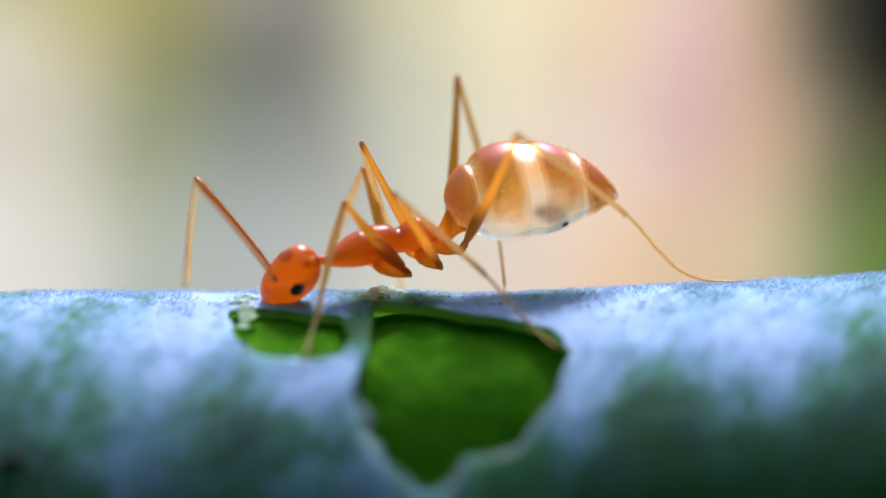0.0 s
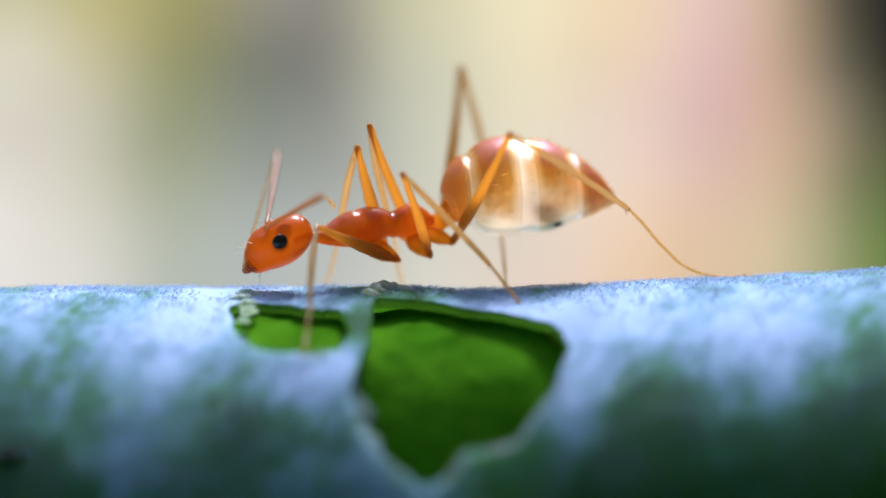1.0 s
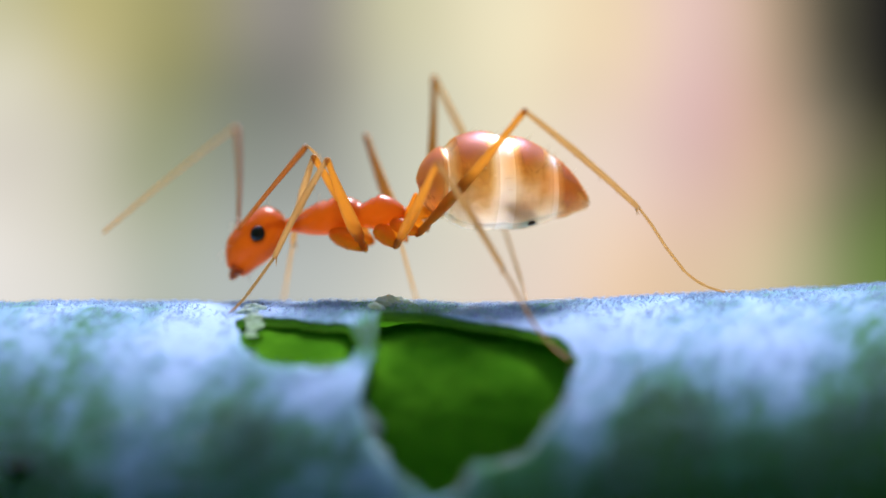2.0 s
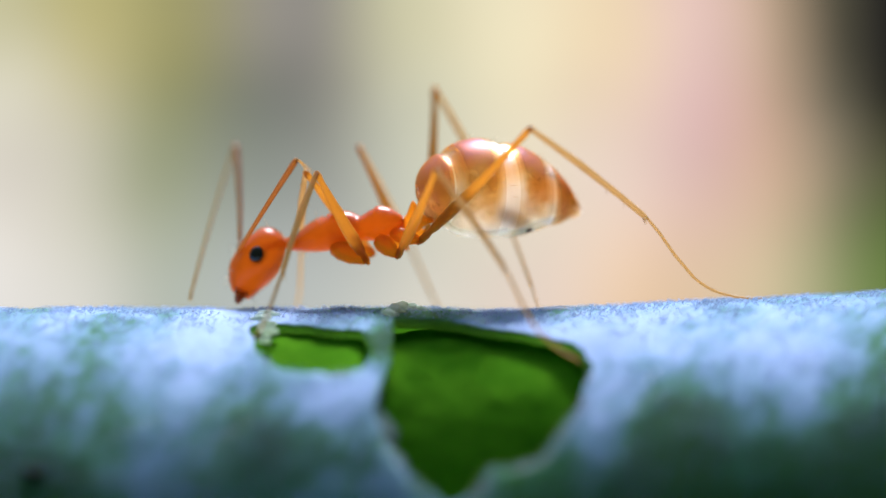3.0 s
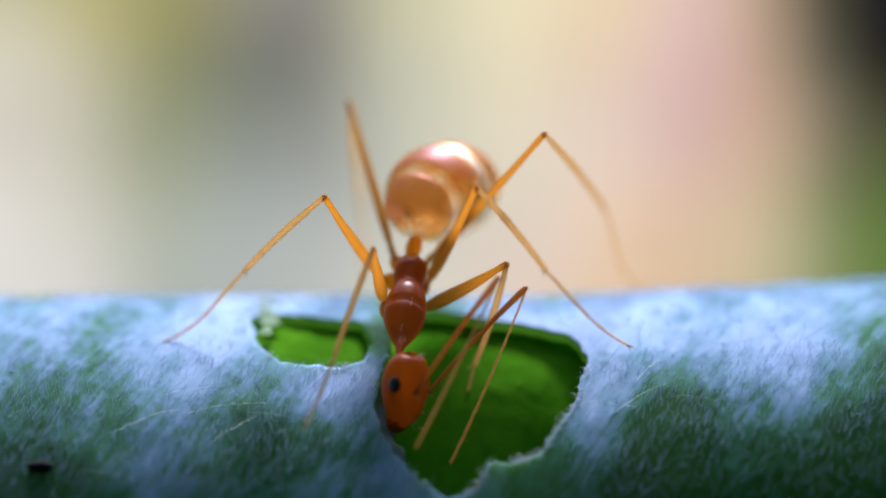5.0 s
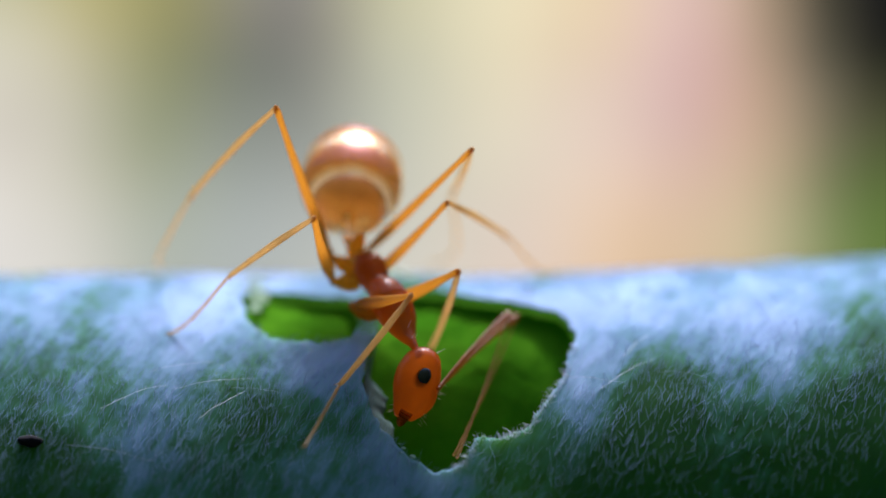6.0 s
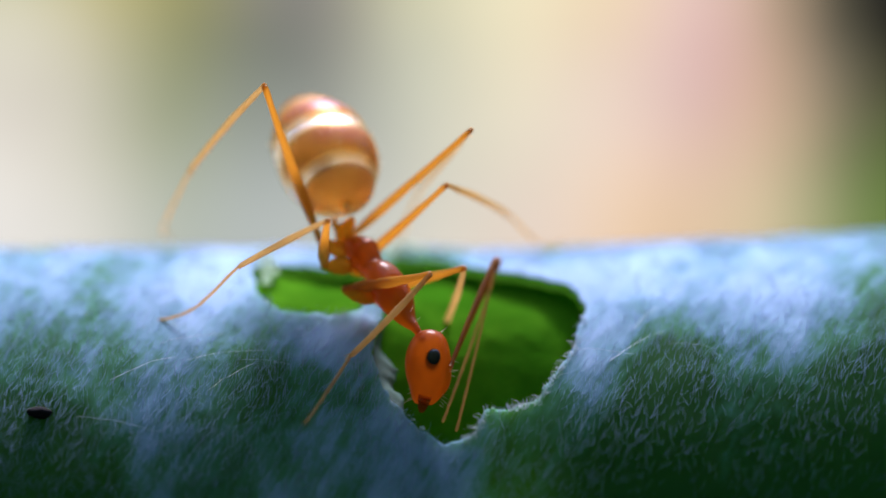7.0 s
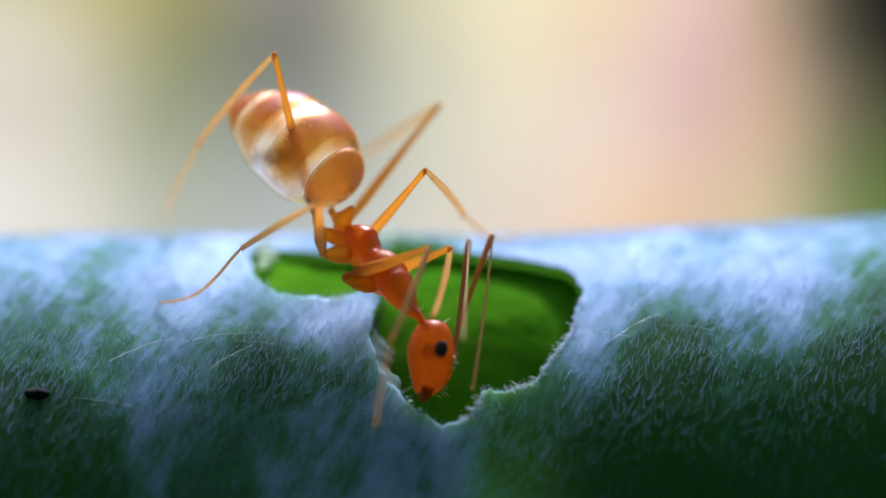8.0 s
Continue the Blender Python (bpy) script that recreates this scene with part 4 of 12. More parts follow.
# ---- what moves ----
def motions():
    walk(MOVES['ant'], [
        (0, pose(-0.687 * MM, -0.750 * MM, 0.520 * MM, -16.7, 8.7, -157.0)), (0.1333, pose(-0.691 * MM, -0.746 * MM, 0.527 * MM, -16.9, 8.7, -157.6)),
        (0.2667, pose(-0.694 * MM, -0.743 * MM, 0.534 * MM, -17.1, 8.7, -158.3)), (0.3667, pose(-0.697 * MM, -0.740 * MM, 0.540 * MM, -17.3, 8.6, -158.7)),
        (0.5, pose(-0.704 * MM, -0.732 * MM, 0.546 * MM, -17.6, 8.7, -159.0)), (0.6, pose(-0.720 * MM, -0.610 * MM, 0.550 * MM, -18.3, 8.2, -158.9)),
        (0.7, pose(-0.749 * MM, -0.377 * MM, 0.553 * MM, -19.5, 7.1, -158.8)), (0.8, pose(-0.774 * MM, -0.215 * MM, 0.559 * MM, -20.8, 5.9, -158.7)),
        (0.9, pose(-0.788 * MM, -0.173 * MM, 0.617 * MM, -23.1, 4.5, -158.1)), (1, pose(-0.807 * MM, -0.129 * MM, 0.686 * MM, -24.6, 3.7, -157.7)),
        (1.1, pose(-0.928 * MM, 0.069 * MM, 0.706 * MM, -21.1, 3.4, -169.5)), (1.2, pose(-1.053 * MM, 0.232 * MM, 0.723 * MM, -17.1, 3.7, 177.3)),
        (1.433, pose(-1.125 * MM, 0.212 * MM, 0.790 * MM, -14.6, 2.7, 172.0)), (1.633, pose(-1.164 * MM, 0.175 * MM, 0.863 * MM, -12.9, 1.9, 168.7)),
        (1.867, pose(-1.195 * MM, 0.122 * MM, 0.947 * MM, -11.4, 1.1, 166.2)), (2.067, pose(-1.219 * MM, 0.085 * MM, 1.002 * MM, -10.6, 0.5, 164.9)),
        (2.3, pose(-1.254 * MM, 0.065 * MM, 1.030 * MM, -10.3, 0.2, 164.5)), (2.4, pose(-1.272 * MM, 0.131 * MM, 0.937 * MM, -11.4, 2.4, 164.5)),
        (2.5, pose(-1.292 * MM, 0.197 * MM, 0.844 * MM, -12.5, 4.8, 164.4)), (2.6, pose(-1.318 * MM, 0.154 * MM, 0.850 * MM, -12.6, 4.9, 164.2)),
        (2.7, pose(-1.341 * MM, 0.105 * MM, 0.861 * MM, -12.6, 5.0, 164.0)), (2.8, pose(-1.354 * MM, 0.097 * MM, 0.871 * MM, -12.7, 5.1, 164.4)),
        (2.9, pose(-1.365 * MM, 0.093 * MM, 0.881 * MM, -12.7, 5.2, 165.1)), (3, pose(-1.375 * MM, 0.086 * MM, 0.890 * MM, -12.8, 5.4, 165.9)),
        (3.1, pose(-1.388 * MM, 0.071 * MM, 0.899 * MM, -13.0, 5.4, 166.3)), (3.2, pose(-1.401 * MM, 0.042 * MM, 0.908 * MM, -13.3, 5.4, 166.8)),
        (3.3, pose(-1.411 * MM, -0.005 * MM, 0.913 * MM, -13.4, 5.5, 167.7)), (3.4, pose(-1.417 * MM, -0.349 * MM, 0.915 * MM, -9.5, 6.5, -175.1)),
        (3.5, pose(-1.420 * MM, -0.664 * MM, 0.918 * MM, -5.5, 5.4, -156.9)), (3.6, pose(-1.336 * MM, -0.647 * MM, 0.984 * MM, -8.9, 3.7, -154.8)),
        (3.7, pose(-1.251 * MM, -0.630 * MM, 1.044 * MM, -12.3, 2.1, -152.8)), (3.733, pose(-1.135 * MM, -0.633 * MM, 0.997 * MM, -10.2, 4.6, -144.5)),
        (3.8, pose(-0.733 * MM, -0.656 * MM, 0.864 * MM, -2.3, 9.8, -120.0)), (3.833, pose(-0.513 * MM, -0.756 * MM, 0.873 * MM, -2.5, 9.1, -117.7)),
        (3.9, pose(-0.188 * MM, -1.178 * MM, 0.898 * MM, -3.9, 7.1, -115.7)), (3.933, pose(-0.212 * MM, -1.411 * MM, 0.816 * MM, -3.5, 11.3, -116.5)),
        (4, pose(-0.304 * MM, -1.841 * MM, 0.523 * MM, -3.2, 23.9, -119.6)), (4.1, pose(-0.368 * MM, -2.107 * MM, 0.355 * MM, -6.1, 26.2, -122.1)),
        (4.2, pose(-0.411 * MM, -2.253 * MM, 0.258 * MM, -8.1, 27.4, -123.5)), (4.367, pose(-0.467 * MM, -2.384 * MM, 0.161 * MM, -11.2, 29.2, -122.5)),
        (4.5, pose(-0.506 * MM, -2.461 * MM, 0.101 * MM, -13.2, 31.0, -119.2)), (4.667, pose(-0.549 * MM, -2.532 * MM, 0.042 * MM, -15.0, 33.6, -112.8)),
        (4.833, pose(-0.586 * MM, -2.590 * MM, -0.006 * MM, -15.8, 36.2, -104.7)), (5, pose(-0.619 * MM, -2.649 * MM, -0.052 * MM, -15.5, 38.3, -96.0)),
        (5.133, pose(-0.644 * MM, -2.705 * MM, -0.091 * MM, -14.8, 39.4, -89.5)), (5.3, pose(-0.674 * MM, -2.801 * MM, -0.150 * MM, -13.7, 39.6, -83.2)),
        (5.4, pose(-0.692 * MM, -2.906 * MM, -0.195 * MM, -12.5, 37.8, -80.4)), (5.5, pose(-0.706 * MM, -2.976 * MM, -0.233 * MM, -11.2, 36.2, -77.7)),
        (5.633, pose(-0.715 * MM, -2.931 * MM, -0.263 * MM, -9.2, 36.6, -72.0)), (5.733, pose(-0.720 * MM, -2.861 * MM, -0.282 * MM, -7.2, 37.2, -66.3)),
        (5.867, pose(-0.726 * MM, -2.765 * MM, -0.301 * MM, -4.7, 37.7, -59.3)), (6, pose(-0.737 * MM, -2.720 * MM, -0.308 * MM, -3.6, 37.9, -56.3)),
        (6.133, pose(-0.801 * MM, -2.727 * MM, -0.298 * MM, -4.7, 37.3, -57.4)), (6.267, pose(-0.919 * MM, -2.743 * MM, -0.276 * MM, -6.9, 35.9, -59.8)),
        (6.367, pose(-1.002 * MM, -2.759 * MM, -0.261 * MM, -8.5, 34.8, -61.5)), (6.5, pose(-1.055 * MM, -2.782 * MM, -0.251 * MM, -9.4, 34.2, -62.5)),
        (6.633, pose(-1.036 * MM, -2.808 * MM, -0.281 * MM, -8.9, 34.9, -60.1)), (6.733, pose(-1.005 * MM, -2.833 * MM, -0.331 * MM, -8.0, 36.1, -56.0)),
        (6.867, pose(-0.954 * MM, -2.872 * MM, -0.406 * MM, -6.4, 37.7, -49.9)), (7, pose(-0.909 * MM, -2.918 * MM, -0.458 * MM, -5.1, 38.4, -46.0)),
        (7.133, pose(-0.868 * MM, -2.987 * MM, -0.484 * MM, -5.8, 37.9, -44.7)), (7.267, pose(-0.825 * MM, -3.078 * MM, -0.507 * MM, -7.9, 37.0, -44.3)),
        (7.367, pose(-0.799 * MM, -3.147 * MM, -0.519 * MM, -9.5, 36.2, -44.2)), (7.5, pose(-0.784 * MM, -3.222 * MM, -0.529 * MM, -10.5, 35.8, -43.9)),
        (7.633, pose(-0.794 * MM, -3.274 * MM, -0.533 * MM, -10.0, 36.2, -43.4)), (7.733, pose(-0.811 * MM, -3.308 * MM, -0.535 * MM, -9.2, 36.8, -43.0)),
        (7.867, pose(-0.840 * MM, -3.350 * MM, -0.537 * MM, -7.8, 37.8, -42.4)), (8, pose(-0.866 * MM, -3.393 * MM, -0.540 * MM, -6.6, 38.7, -41.9)),
    ])
    walk(MOVES['head'], [
        (0, pose(0.922 * MM, 0.053 * MM, 0.117 * MM, -54.2, 49.9, -52.8)), (0.1333, pose(0.918 * MM, 0.055 * MM, 0.119 * MM, -52.5, 50.2, -49.4)),
        (0.2667, pose(0.915 * MM, 0.058 * MM, 0.121 * MM, -50.8, 50.5, -45.9)), (0.3667, pose(0.912 * MM, 0.060 * MM, 0.123 * MM, -49.5, 50.6, -43.5)),
        (0.5, pose(0.907 * MM, 0.060 * MM, 0.127 * MM, -47.7, 50.3, -41.4)), (0.6, pose(0.896 * MM, 0.049 * MM, 0.139 * MM, -40.0, 50.0, -37.7)),
        (0.7, pose(0.878 * MM, 0.025 * MM, 0.157 * MM, -24.9, 49.1, -31.2)), (0.8, pose(0.860 * MM, -0.002 * MM, 0.167 * MM, -10.2, 47.6, -25.3)),
        (0.9, pose(0.844 * MM, -0.033 * MM, 0.168 * MM, 4.6, 45.6, -19.4)), (1, pose(0.830 * MM, -0.052 * MM, 0.168 * MM, 13.9, 44.2, -16.6)),
        (1.1, pose(0.820 * MM, -0.040 * MM, 0.168 * MM, 9.5, 45.6, -11.0)), (1.2, pose(0.815 * MM, -0.025 * MM, 0.168 * MM, 2.3, 47.4, -6.1)),
        (1.433, pose(0.818 * MM, -0.017 * MM, 0.168 * MM, 1.3, 49.4, 0.5)), (1.633, pose(0.824 * MM, -0.011 * MM, 0.168 * MM, 3.0, 50.6, 9.0)),
        (1.867, pose(0.832 * MM, -0.007 * MM, 0.168 * MM, 6.6, 51.6, 19.8)), (2.067, pose(0.838 * MM, -0.005 * MM, 0.168 * MM, 9.9, 52.2, 27.5)),
        (2.3, pose(0.840 * MM, -0.002 * MM, 0.168 * MM, 12.0, 53.2, 31.8)), (2.4, pose(0.832 * MM, -0.001 * MM, 0.170 * MM, 7.0, 52.4, 26.4)),
        (2.5, pose(0.824 * MM, -0.001 * MM, 0.173 * MM, 2.0, 51.1, 20.2)), (2.6, pose(0.827 * MM, -0.005 * MM, 0.172 * MM, 3.7, 51.5, 20.1)),
        (2.7, pose(0.832 * MM, -0.012 * MM, 0.171 * MM, 7.3, 51.8, 21.6)), (2.8, pose(0.835 * MM, -0.020 * MM, 0.169 * MM, 11.2, 52.0, 23.3)),
        (2.9, pose(0.837 * MM, -0.028 * MM, 0.168 * MM, 15.2, 52.2, 24.7)), (3, pose(0.839 * MM, -0.032 * MM, 0.167 * MM, 17.4, 52.7, 25.3)),
        (3.1, pose(0.841 * MM, -0.023 * MM, 0.166 * MM, 17.1, 54.1, 27.2)), (3.2, pose(0.843 * MM, -0.006 * MM, 0.165 * MM, 15.5, 56.2, 30.5)),
        (3.3, pose(0.847 * MM, 0.004 * MM, 0.163 * MM, 12.8, 58.5, 32.0)), (3.4, pose(0.886 * MM, 0.001 * MM, 0.149 * MM, 4.4, 64.2, 11.1)),
        (3.5, pose(0.923 * MM, -0.005 * MM, 0.137 * MM, -5.7, 69.0, -13.0)), (3.6, pose(0.916 * MM, -0.010 * MM, 0.142 * MM, 5.1, 66.0, -1.8)),
        (3.7, pose(0.910 * MM, -0.016 * MM, 0.146 * MM, 13.0, 62.2, 6.7)), (3.733, pose(0.903 * MM, -0.035 * MM, 0.141 * MM, 25.2, 59.1, 15.6)),
        (3.8, pose(0.891 * MM, -0.085 * MM, 0.128 * MM, 45.2, 42.7, 29.9)), (3.833, pose(0.891 * MM, -0.055 * MM, 0.130 * MM, 36.1, 43.8, 31.5)),
        (3.9, pose(0.893 * MM, 0.041 * MM, 0.138 * MM, -4.8, 57.1, 20.8)), (3.933, pose(0.909 * MM, 0.052 * MM, 0.113 * MM, -18.2, 68.5, 10.3)),
        (4, pose(0.955 * MM, 0.064 * MM, 0.043 * MM, -100.2, 77.5, -78.5)), (4.1, pose(0.955 * MM, 0.063 * MM, 0.048 * MM, -85.3, 68.8, -67.9)),
        (4.2, pose(0.955 * MM, 0.063 * MM, 0.054 * MM, -73.0, 61.2, -57.5)), (4.367, pose(0.953 * MM, 0.068 * MM, 0.054 * MM, -69.2, 58.9, -49.1)),
        (4.5, pose(0.950 * MM, 0.078 * MM, 0.054 * MM, -66.4, 59.8, -40.9)), (4.667, pose(0.945 * MM, 0.096 * MM, 0.054 * MM, -60.7, 62.3, -27.2)),
        (4.833, pose(0.938 * MM, 0.115 * MM, 0.054 * MM, -51.7, 64.0, -10.1)), (5, pose(0.931 * MM, 0.133 * MM, 0.054 * MM, -42.8, 63.5, 4.9)),
        (5.133, pose(0.925 * MM, 0.143 * MM, 0.054 * MM, -39.1, 62.1, 11.5)), (5.3, pose(0.918 * MM, 0.148 * MM, 0.054 * MM, -40.5, 60.2, 10.6)),
        (5.4, pose(0.913 * MM, 0.148 * MM, 0.056 * MM, -43.9, 60.0, 5.3)), (5.5, pose(0.909 * MM, 0.147 * MM, 0.058 * MM, -48.4, 59.3, -1.0)),
        (5.633, pose(0.909 * MM, 0.150 * MM, 0.051 * MM, -58.1, 57.5, -10.6)), (5.733, pose(0.909 * MM, 0.155 * MM, 0.040 * MM, -67.6, 56.4, -18.9)),
        (5.867, pose(0.910 * MM, 0.161 * MM, 0.026 * MM, -78.6, 55.1, -28.2)), (6, pose(0.910 * MM, 0.164 * MM, 0.019 * MM, -83.3, 54.5, -32.0)),
        (6.133, pose(0.916 * MM, 0.147 * MM, 0.031 * MM, -72.8, 57.6, -27.4)), (6.267, pose(0.928 * MM, 0.109 * MM, 0.058 * MM, -45.4, 62.5, -12.7)),
        (6.367, pose(0.936 * MM, 0.082 * MM, 0.077 * MM, -22.0, 63.7, 1.4)), (6.5, pose(0.942 * MM, 0.065 * MM, 0.089 * MM, -7.0, 62.7, 10.9)),
        (6.633, pose(0.937 * MM, 0.079 * MM, 0.087 * MM, -15.9, 60.2, 6.1)), (6.733, pose(0.929 * MM, 0.101 * MM, 0.082 * MM, -29.1, 56.6, -0.9)),
        (6.867, pose(0.918 * MM, 0.132 * MM, 0.076 * MM, -45.3, 51.8, -8.1)), (7, pose(0.913 * MM, 0.146 * MM, 0.071 * MM, -52.7, 50.9, -10.5)),
        (7.133, pose(0.918 * MM, 0.145 * MM, 0.068 * MM, -51.5, 55.4, -8.6)), (7.267, pose(0.929 * MM, 0.141 * MM, 0.065 * MM, -46.9, 61.7, -4.2)),
        (7.367, pose(0.937 * MM, 0.139 * MM, 0.063 * MM, -42.1, 65.8, 0.5)), (7.5, pose(0.942 * MM, 0.137 * MM, 0.062 * MM, -37.7, 68.4, 5.0)),
        (7.633, pose(0.938 * MM, 0.141 * MM, 0.060 * MM, -41.0, 67.0, 2.9)), (7.733, pose(0.933 * MM, 0.146 * MM, 0.059 * MM, -46.5, 64.1, -0.9)),
        (7.867, pose(0.923 * MM, 0.155 * MM, 0.058 * MM, -53.8, 59.0, -5.4)), (8, pose(0.914 * MM, 0.164 * MM, 0.056 * MM, -59.2, 54.3, -8.0)),
    ])
    walk(MOVES['gaster'], [
        (0, pose(-1.076 * MM, -0.010 * MM, 0.071 * MM, -7.9, -4.2, 170.6)), (0.1333, pose(-1.076 * MM, -0.009 * MM, 0.071 * MM, -8.0, -4.0, 171.1)),
        (0.2667, pose(-1.076 * MM, -0.009 * MM, 0.071 * MM, -8.0, -3.7, 171.8)), (0.3667, pose(-1.077 * MM, -0.008 * MM, 0.072 * MM, -8.1, -3.6, 172.2)),
        (0.5, pose(-1.077 * MM, -0.008 * MM, 0.072 * MM, -8.4, -3.4, 172.4)), (0.6, pose(-1.074 * MM, -0.009 * MM, 0.070 * MM, -8.9, -3.4, 172.0)),
        (0.7, pose(-1.070 * MM, -0.009 * MM, 0.068 * MM, -9.8, -3.9, 171.1)), (0.8, pose(-1.067 * MM, -0.010 * MM, 0.065 * MM, -10.9, -4.6, 170.2)),
        (0.9, pose(-1.066 * MM, -0.010 * MM, 0.064 * MM, -12.8, -6.0, 168.7)), (1, pose(-1.066 * MM, -0.010 * MM, 0.063 * MM, -14.1, -7.0, 167.6)),
        (1.1, pose(-1.055 * MM, -0.004 * MM, 0.077 * MM, -10.2, -1.7, 179.6)), (1.2, pose(-1.045 * MM, 0.003 * MM, 0.090 * MM, -4.5, 2.7, -166.7)),
        (1.433, pose(-1.045 * MM, 0.006 * MM, 0.112 * MM, -1.6, 3.3, -161.4)), (1.633, pose(-1.047 * MM, 0.007 * MM, 0.113 * MM, 0.3, 3.8, -158.3)),
        (1.867, pose(-1.048 * MM, 0.008 * MM, 0.113 * MM, 1.6, 4.5, -156.2)), (2.067, pose(-1.050 * MM, 0.009 * MM, 0.114 * MM, 2.3, 4.9, -155.5)),
        (2.3, pose(-1.050 * MM, 0.011 * MM, 0.114 * MM, 2.5, 5.1, -155.9)), (2.4, pose(-1.045 * MM, 0.012 * MM, 0.113 * MM, 2.2, 4.5, -157.5)),
        (2.5, pose(-1.040 * MM, 0.013 * MM, 0.112 * MM, 1.9, 4.0, -158.8)), (2.6, pose(-1.045 * MM, 0.013 * MM, 0.112 * MM, 2.3, 5.5, -154.6)),
        (2.7, pose(-1.049 * MM, 0.012 * MM, 0.113 * MM, 3.1, 7.6, -149.1)), (2.8, pose(-1.049 * MM, 0.012 * MM, 0.113 * MM, 3.6, 8.9, -147.1)),
        (2.9, pose(-1.048 * MM, 0.012 * MM, 0.114 * MM, 4.0, 10.1, -146.1)), (3, pose(-1.048 * MM, 0.011 * MM, 0.114 * MM, 4.2, 11.0, -145.9)),
        (3.1, pose(-1.048 * MM, 0.011 * MM, 0.114 * MM, 4.1, 11.6, -145.8)), (3.2, pose(-1.048 * MM, 0.011 * MM, 0.114 * MM, 3.9, 12.2, -145.9)),
        (3.3, pose(-1.048 * MM, 0.010 * MM, 0.114 * MM, 3.7, 12.6, -146.8)), (3.4, pose(-1.060 * MM, -0.002 * MM, 0.113 * MM, 4.2, 9.8, -163.9)),
        (3.5, pose(-1.072 * MM, -0.012 * MM, 0.109 * MM, 5.4, 6.5, 178.0)), (3.6, pose(-1.073 * MM, -0.012 * MM, 0.107 * MM, 2.5, 5.1, 179.5)),
        (3.7, pose(-1.074 * MM, -0.012 * MM, 0.105 * MM, -0.5, 3.7, -179.0)), (3.733, pose(-1.078 * MM, -0.012 * MM, 0.102 * MM, -0.2, 2.1, -177.4)),
        (3.8, pose(-1.089 * MM, -0.013 * MM, 0.094 * MM, -0.8, -3.1, -175.0)), (3.833, pose(-1.091 * MM, -0.012 * MM, 0.096 * MM, -1.0, -3.0, -175.4)),
        (3.9, pose(-1.093 * MM, -0.011 * MM, 0.102 * MM, -1.3, -2.8, -175.9)), (3.933, pose(-1.092 * MM, -0.011 * MM, 0.105 * MM, -0.7, 0.5, -175.4)),
        (4, pose(-1.089 * MM, -0.012 * MM, 0.111 * MM, 1.3, 10.4, -173.4)), (4.1, pose(-1.089 * MM, -0.015 * MM, 0.116 * MM, -0.9, 12.6, -179.4)),
        (4.2, pose(-1.089 * MM, -0.018 * MM, 0.120 * MM, -3.5, 13.4, 174.1)), (4.367, pose(-1.091 * MM, -0.018 * MM, 0.124 * MM, -6.4, 14.2, 172.5)),
        (4.5, pose(-1.095 * MM, -0.018 * MM, 0.127 * MM, -9.6, 14.7, 169.5)), (4.667, pose(-1.101 * MM, -0.018 * MM, 0.130 * MM, -14.1, 14.9, 164.2)),
        (4.833, pose(-1.108 * MM, -0.018 * MM, 0.133 * MM, -18.6, 14.3, 158.1)), (5, pose(-1.114 * MM, -0.018 * MM, 0.135 * MM, -22.3, 12.9, 152.3)),
        (5.133, pose(-1.117 * MM, -0.018 * MM, 0.136 * MM, -24.3, 11.4, 148.5)), (5.3, pose(-1.119 * MM, -0.018 * MM, 0.136 * MM, -25.3, 9.3, 145.8)),
        (5.4, pose(-1.116 * MM, -0.017 * MM, 0.134 * MM, -24.4, 6.5, 145.8)), (5.5, pose(-1.113 * MM, -0.014 * MM, 0.131 * MM, -23.5, 3.6, 146.1)),
        (5.633, pose(-1.112 * MM, -0.012 * MM, 0.129 * MM, -23.5, 2.0, 146.0)), (5.733, pose(-1.112 * MM, -0.010 * MM, 0.128 * MM, -23.4, 1.0, 146.0)),
        (5.867, pose(-1.111 * MM, -0.008 * MM, 0.127 * MM, -23.2, 0.1, 146.4)), (6, pose(-1.110 * MM, -0.007 * MM, 0.126 * MM, -23.0, -0.4, 147.8)),
        (6.133, pose(-1.108 * MM, -0.005 * MM, 0.125 * MM, -23.0, -1.4, 150.3)), (6.267, pose(-1.106 * MM, -0.005 * MM, 0.124 * MM, -23.3, -3.1, 153.4)),
        (6.367, pose(-1.105 * MM, -0.004 * MM, 0.123 * MM, -23.5, -4.3, 155.6)), (6.5, pose(-1.104 * MM, -0.003 * MM, 0.123 * MM, -23.4, -5.0, 158.0)),
        (6.633, pose(-1.105 * MM, -0.003 * MM, 0.124 * MM, -22.7, -5.3, 159.2)), (6.733, pose(-1.107 * MM, -0.002 * MM, 0.127 * MM, -21.9, -5.7, 159.8)),
        (6.867, pose(-1.110 * MM, -0.001 * MM, 0.132 * MM, -20.9, -6.2, 161.0)), (7, pose(-1.113 * MM, -0.001 * MM, 0.136 * MM, -19.8, -6.1, 163.8)),
        (7.133, pose(-1.115 * MM, -0.001 * MM, 0.140 * MM, -19.8, -6.2, 170.2)), (7.267, pose(-1.117 * MM, -0.002 * MM, 0.143 * MM, -21.5, -6.7, 178.7)),
        (7.367, pose(-1.118 * MM, -0.003 * MM, 0.146 * MM, -23.0, -6.7, -175.7)), (7.5, pose(-1.118 * MM, -0.003 * MM, 0.148 * MM, -24.0, -6.3, -172.4)),
        (7.633, pose(-1.118 * MM, -0.003 * MM, 0.149 * MM, -23.5, -4.9, -173.0)), (7.733, pose(-1.118 * MM, -0.002 * MM, 0.149 * MM, -22.8, -3.0, -174.0)),
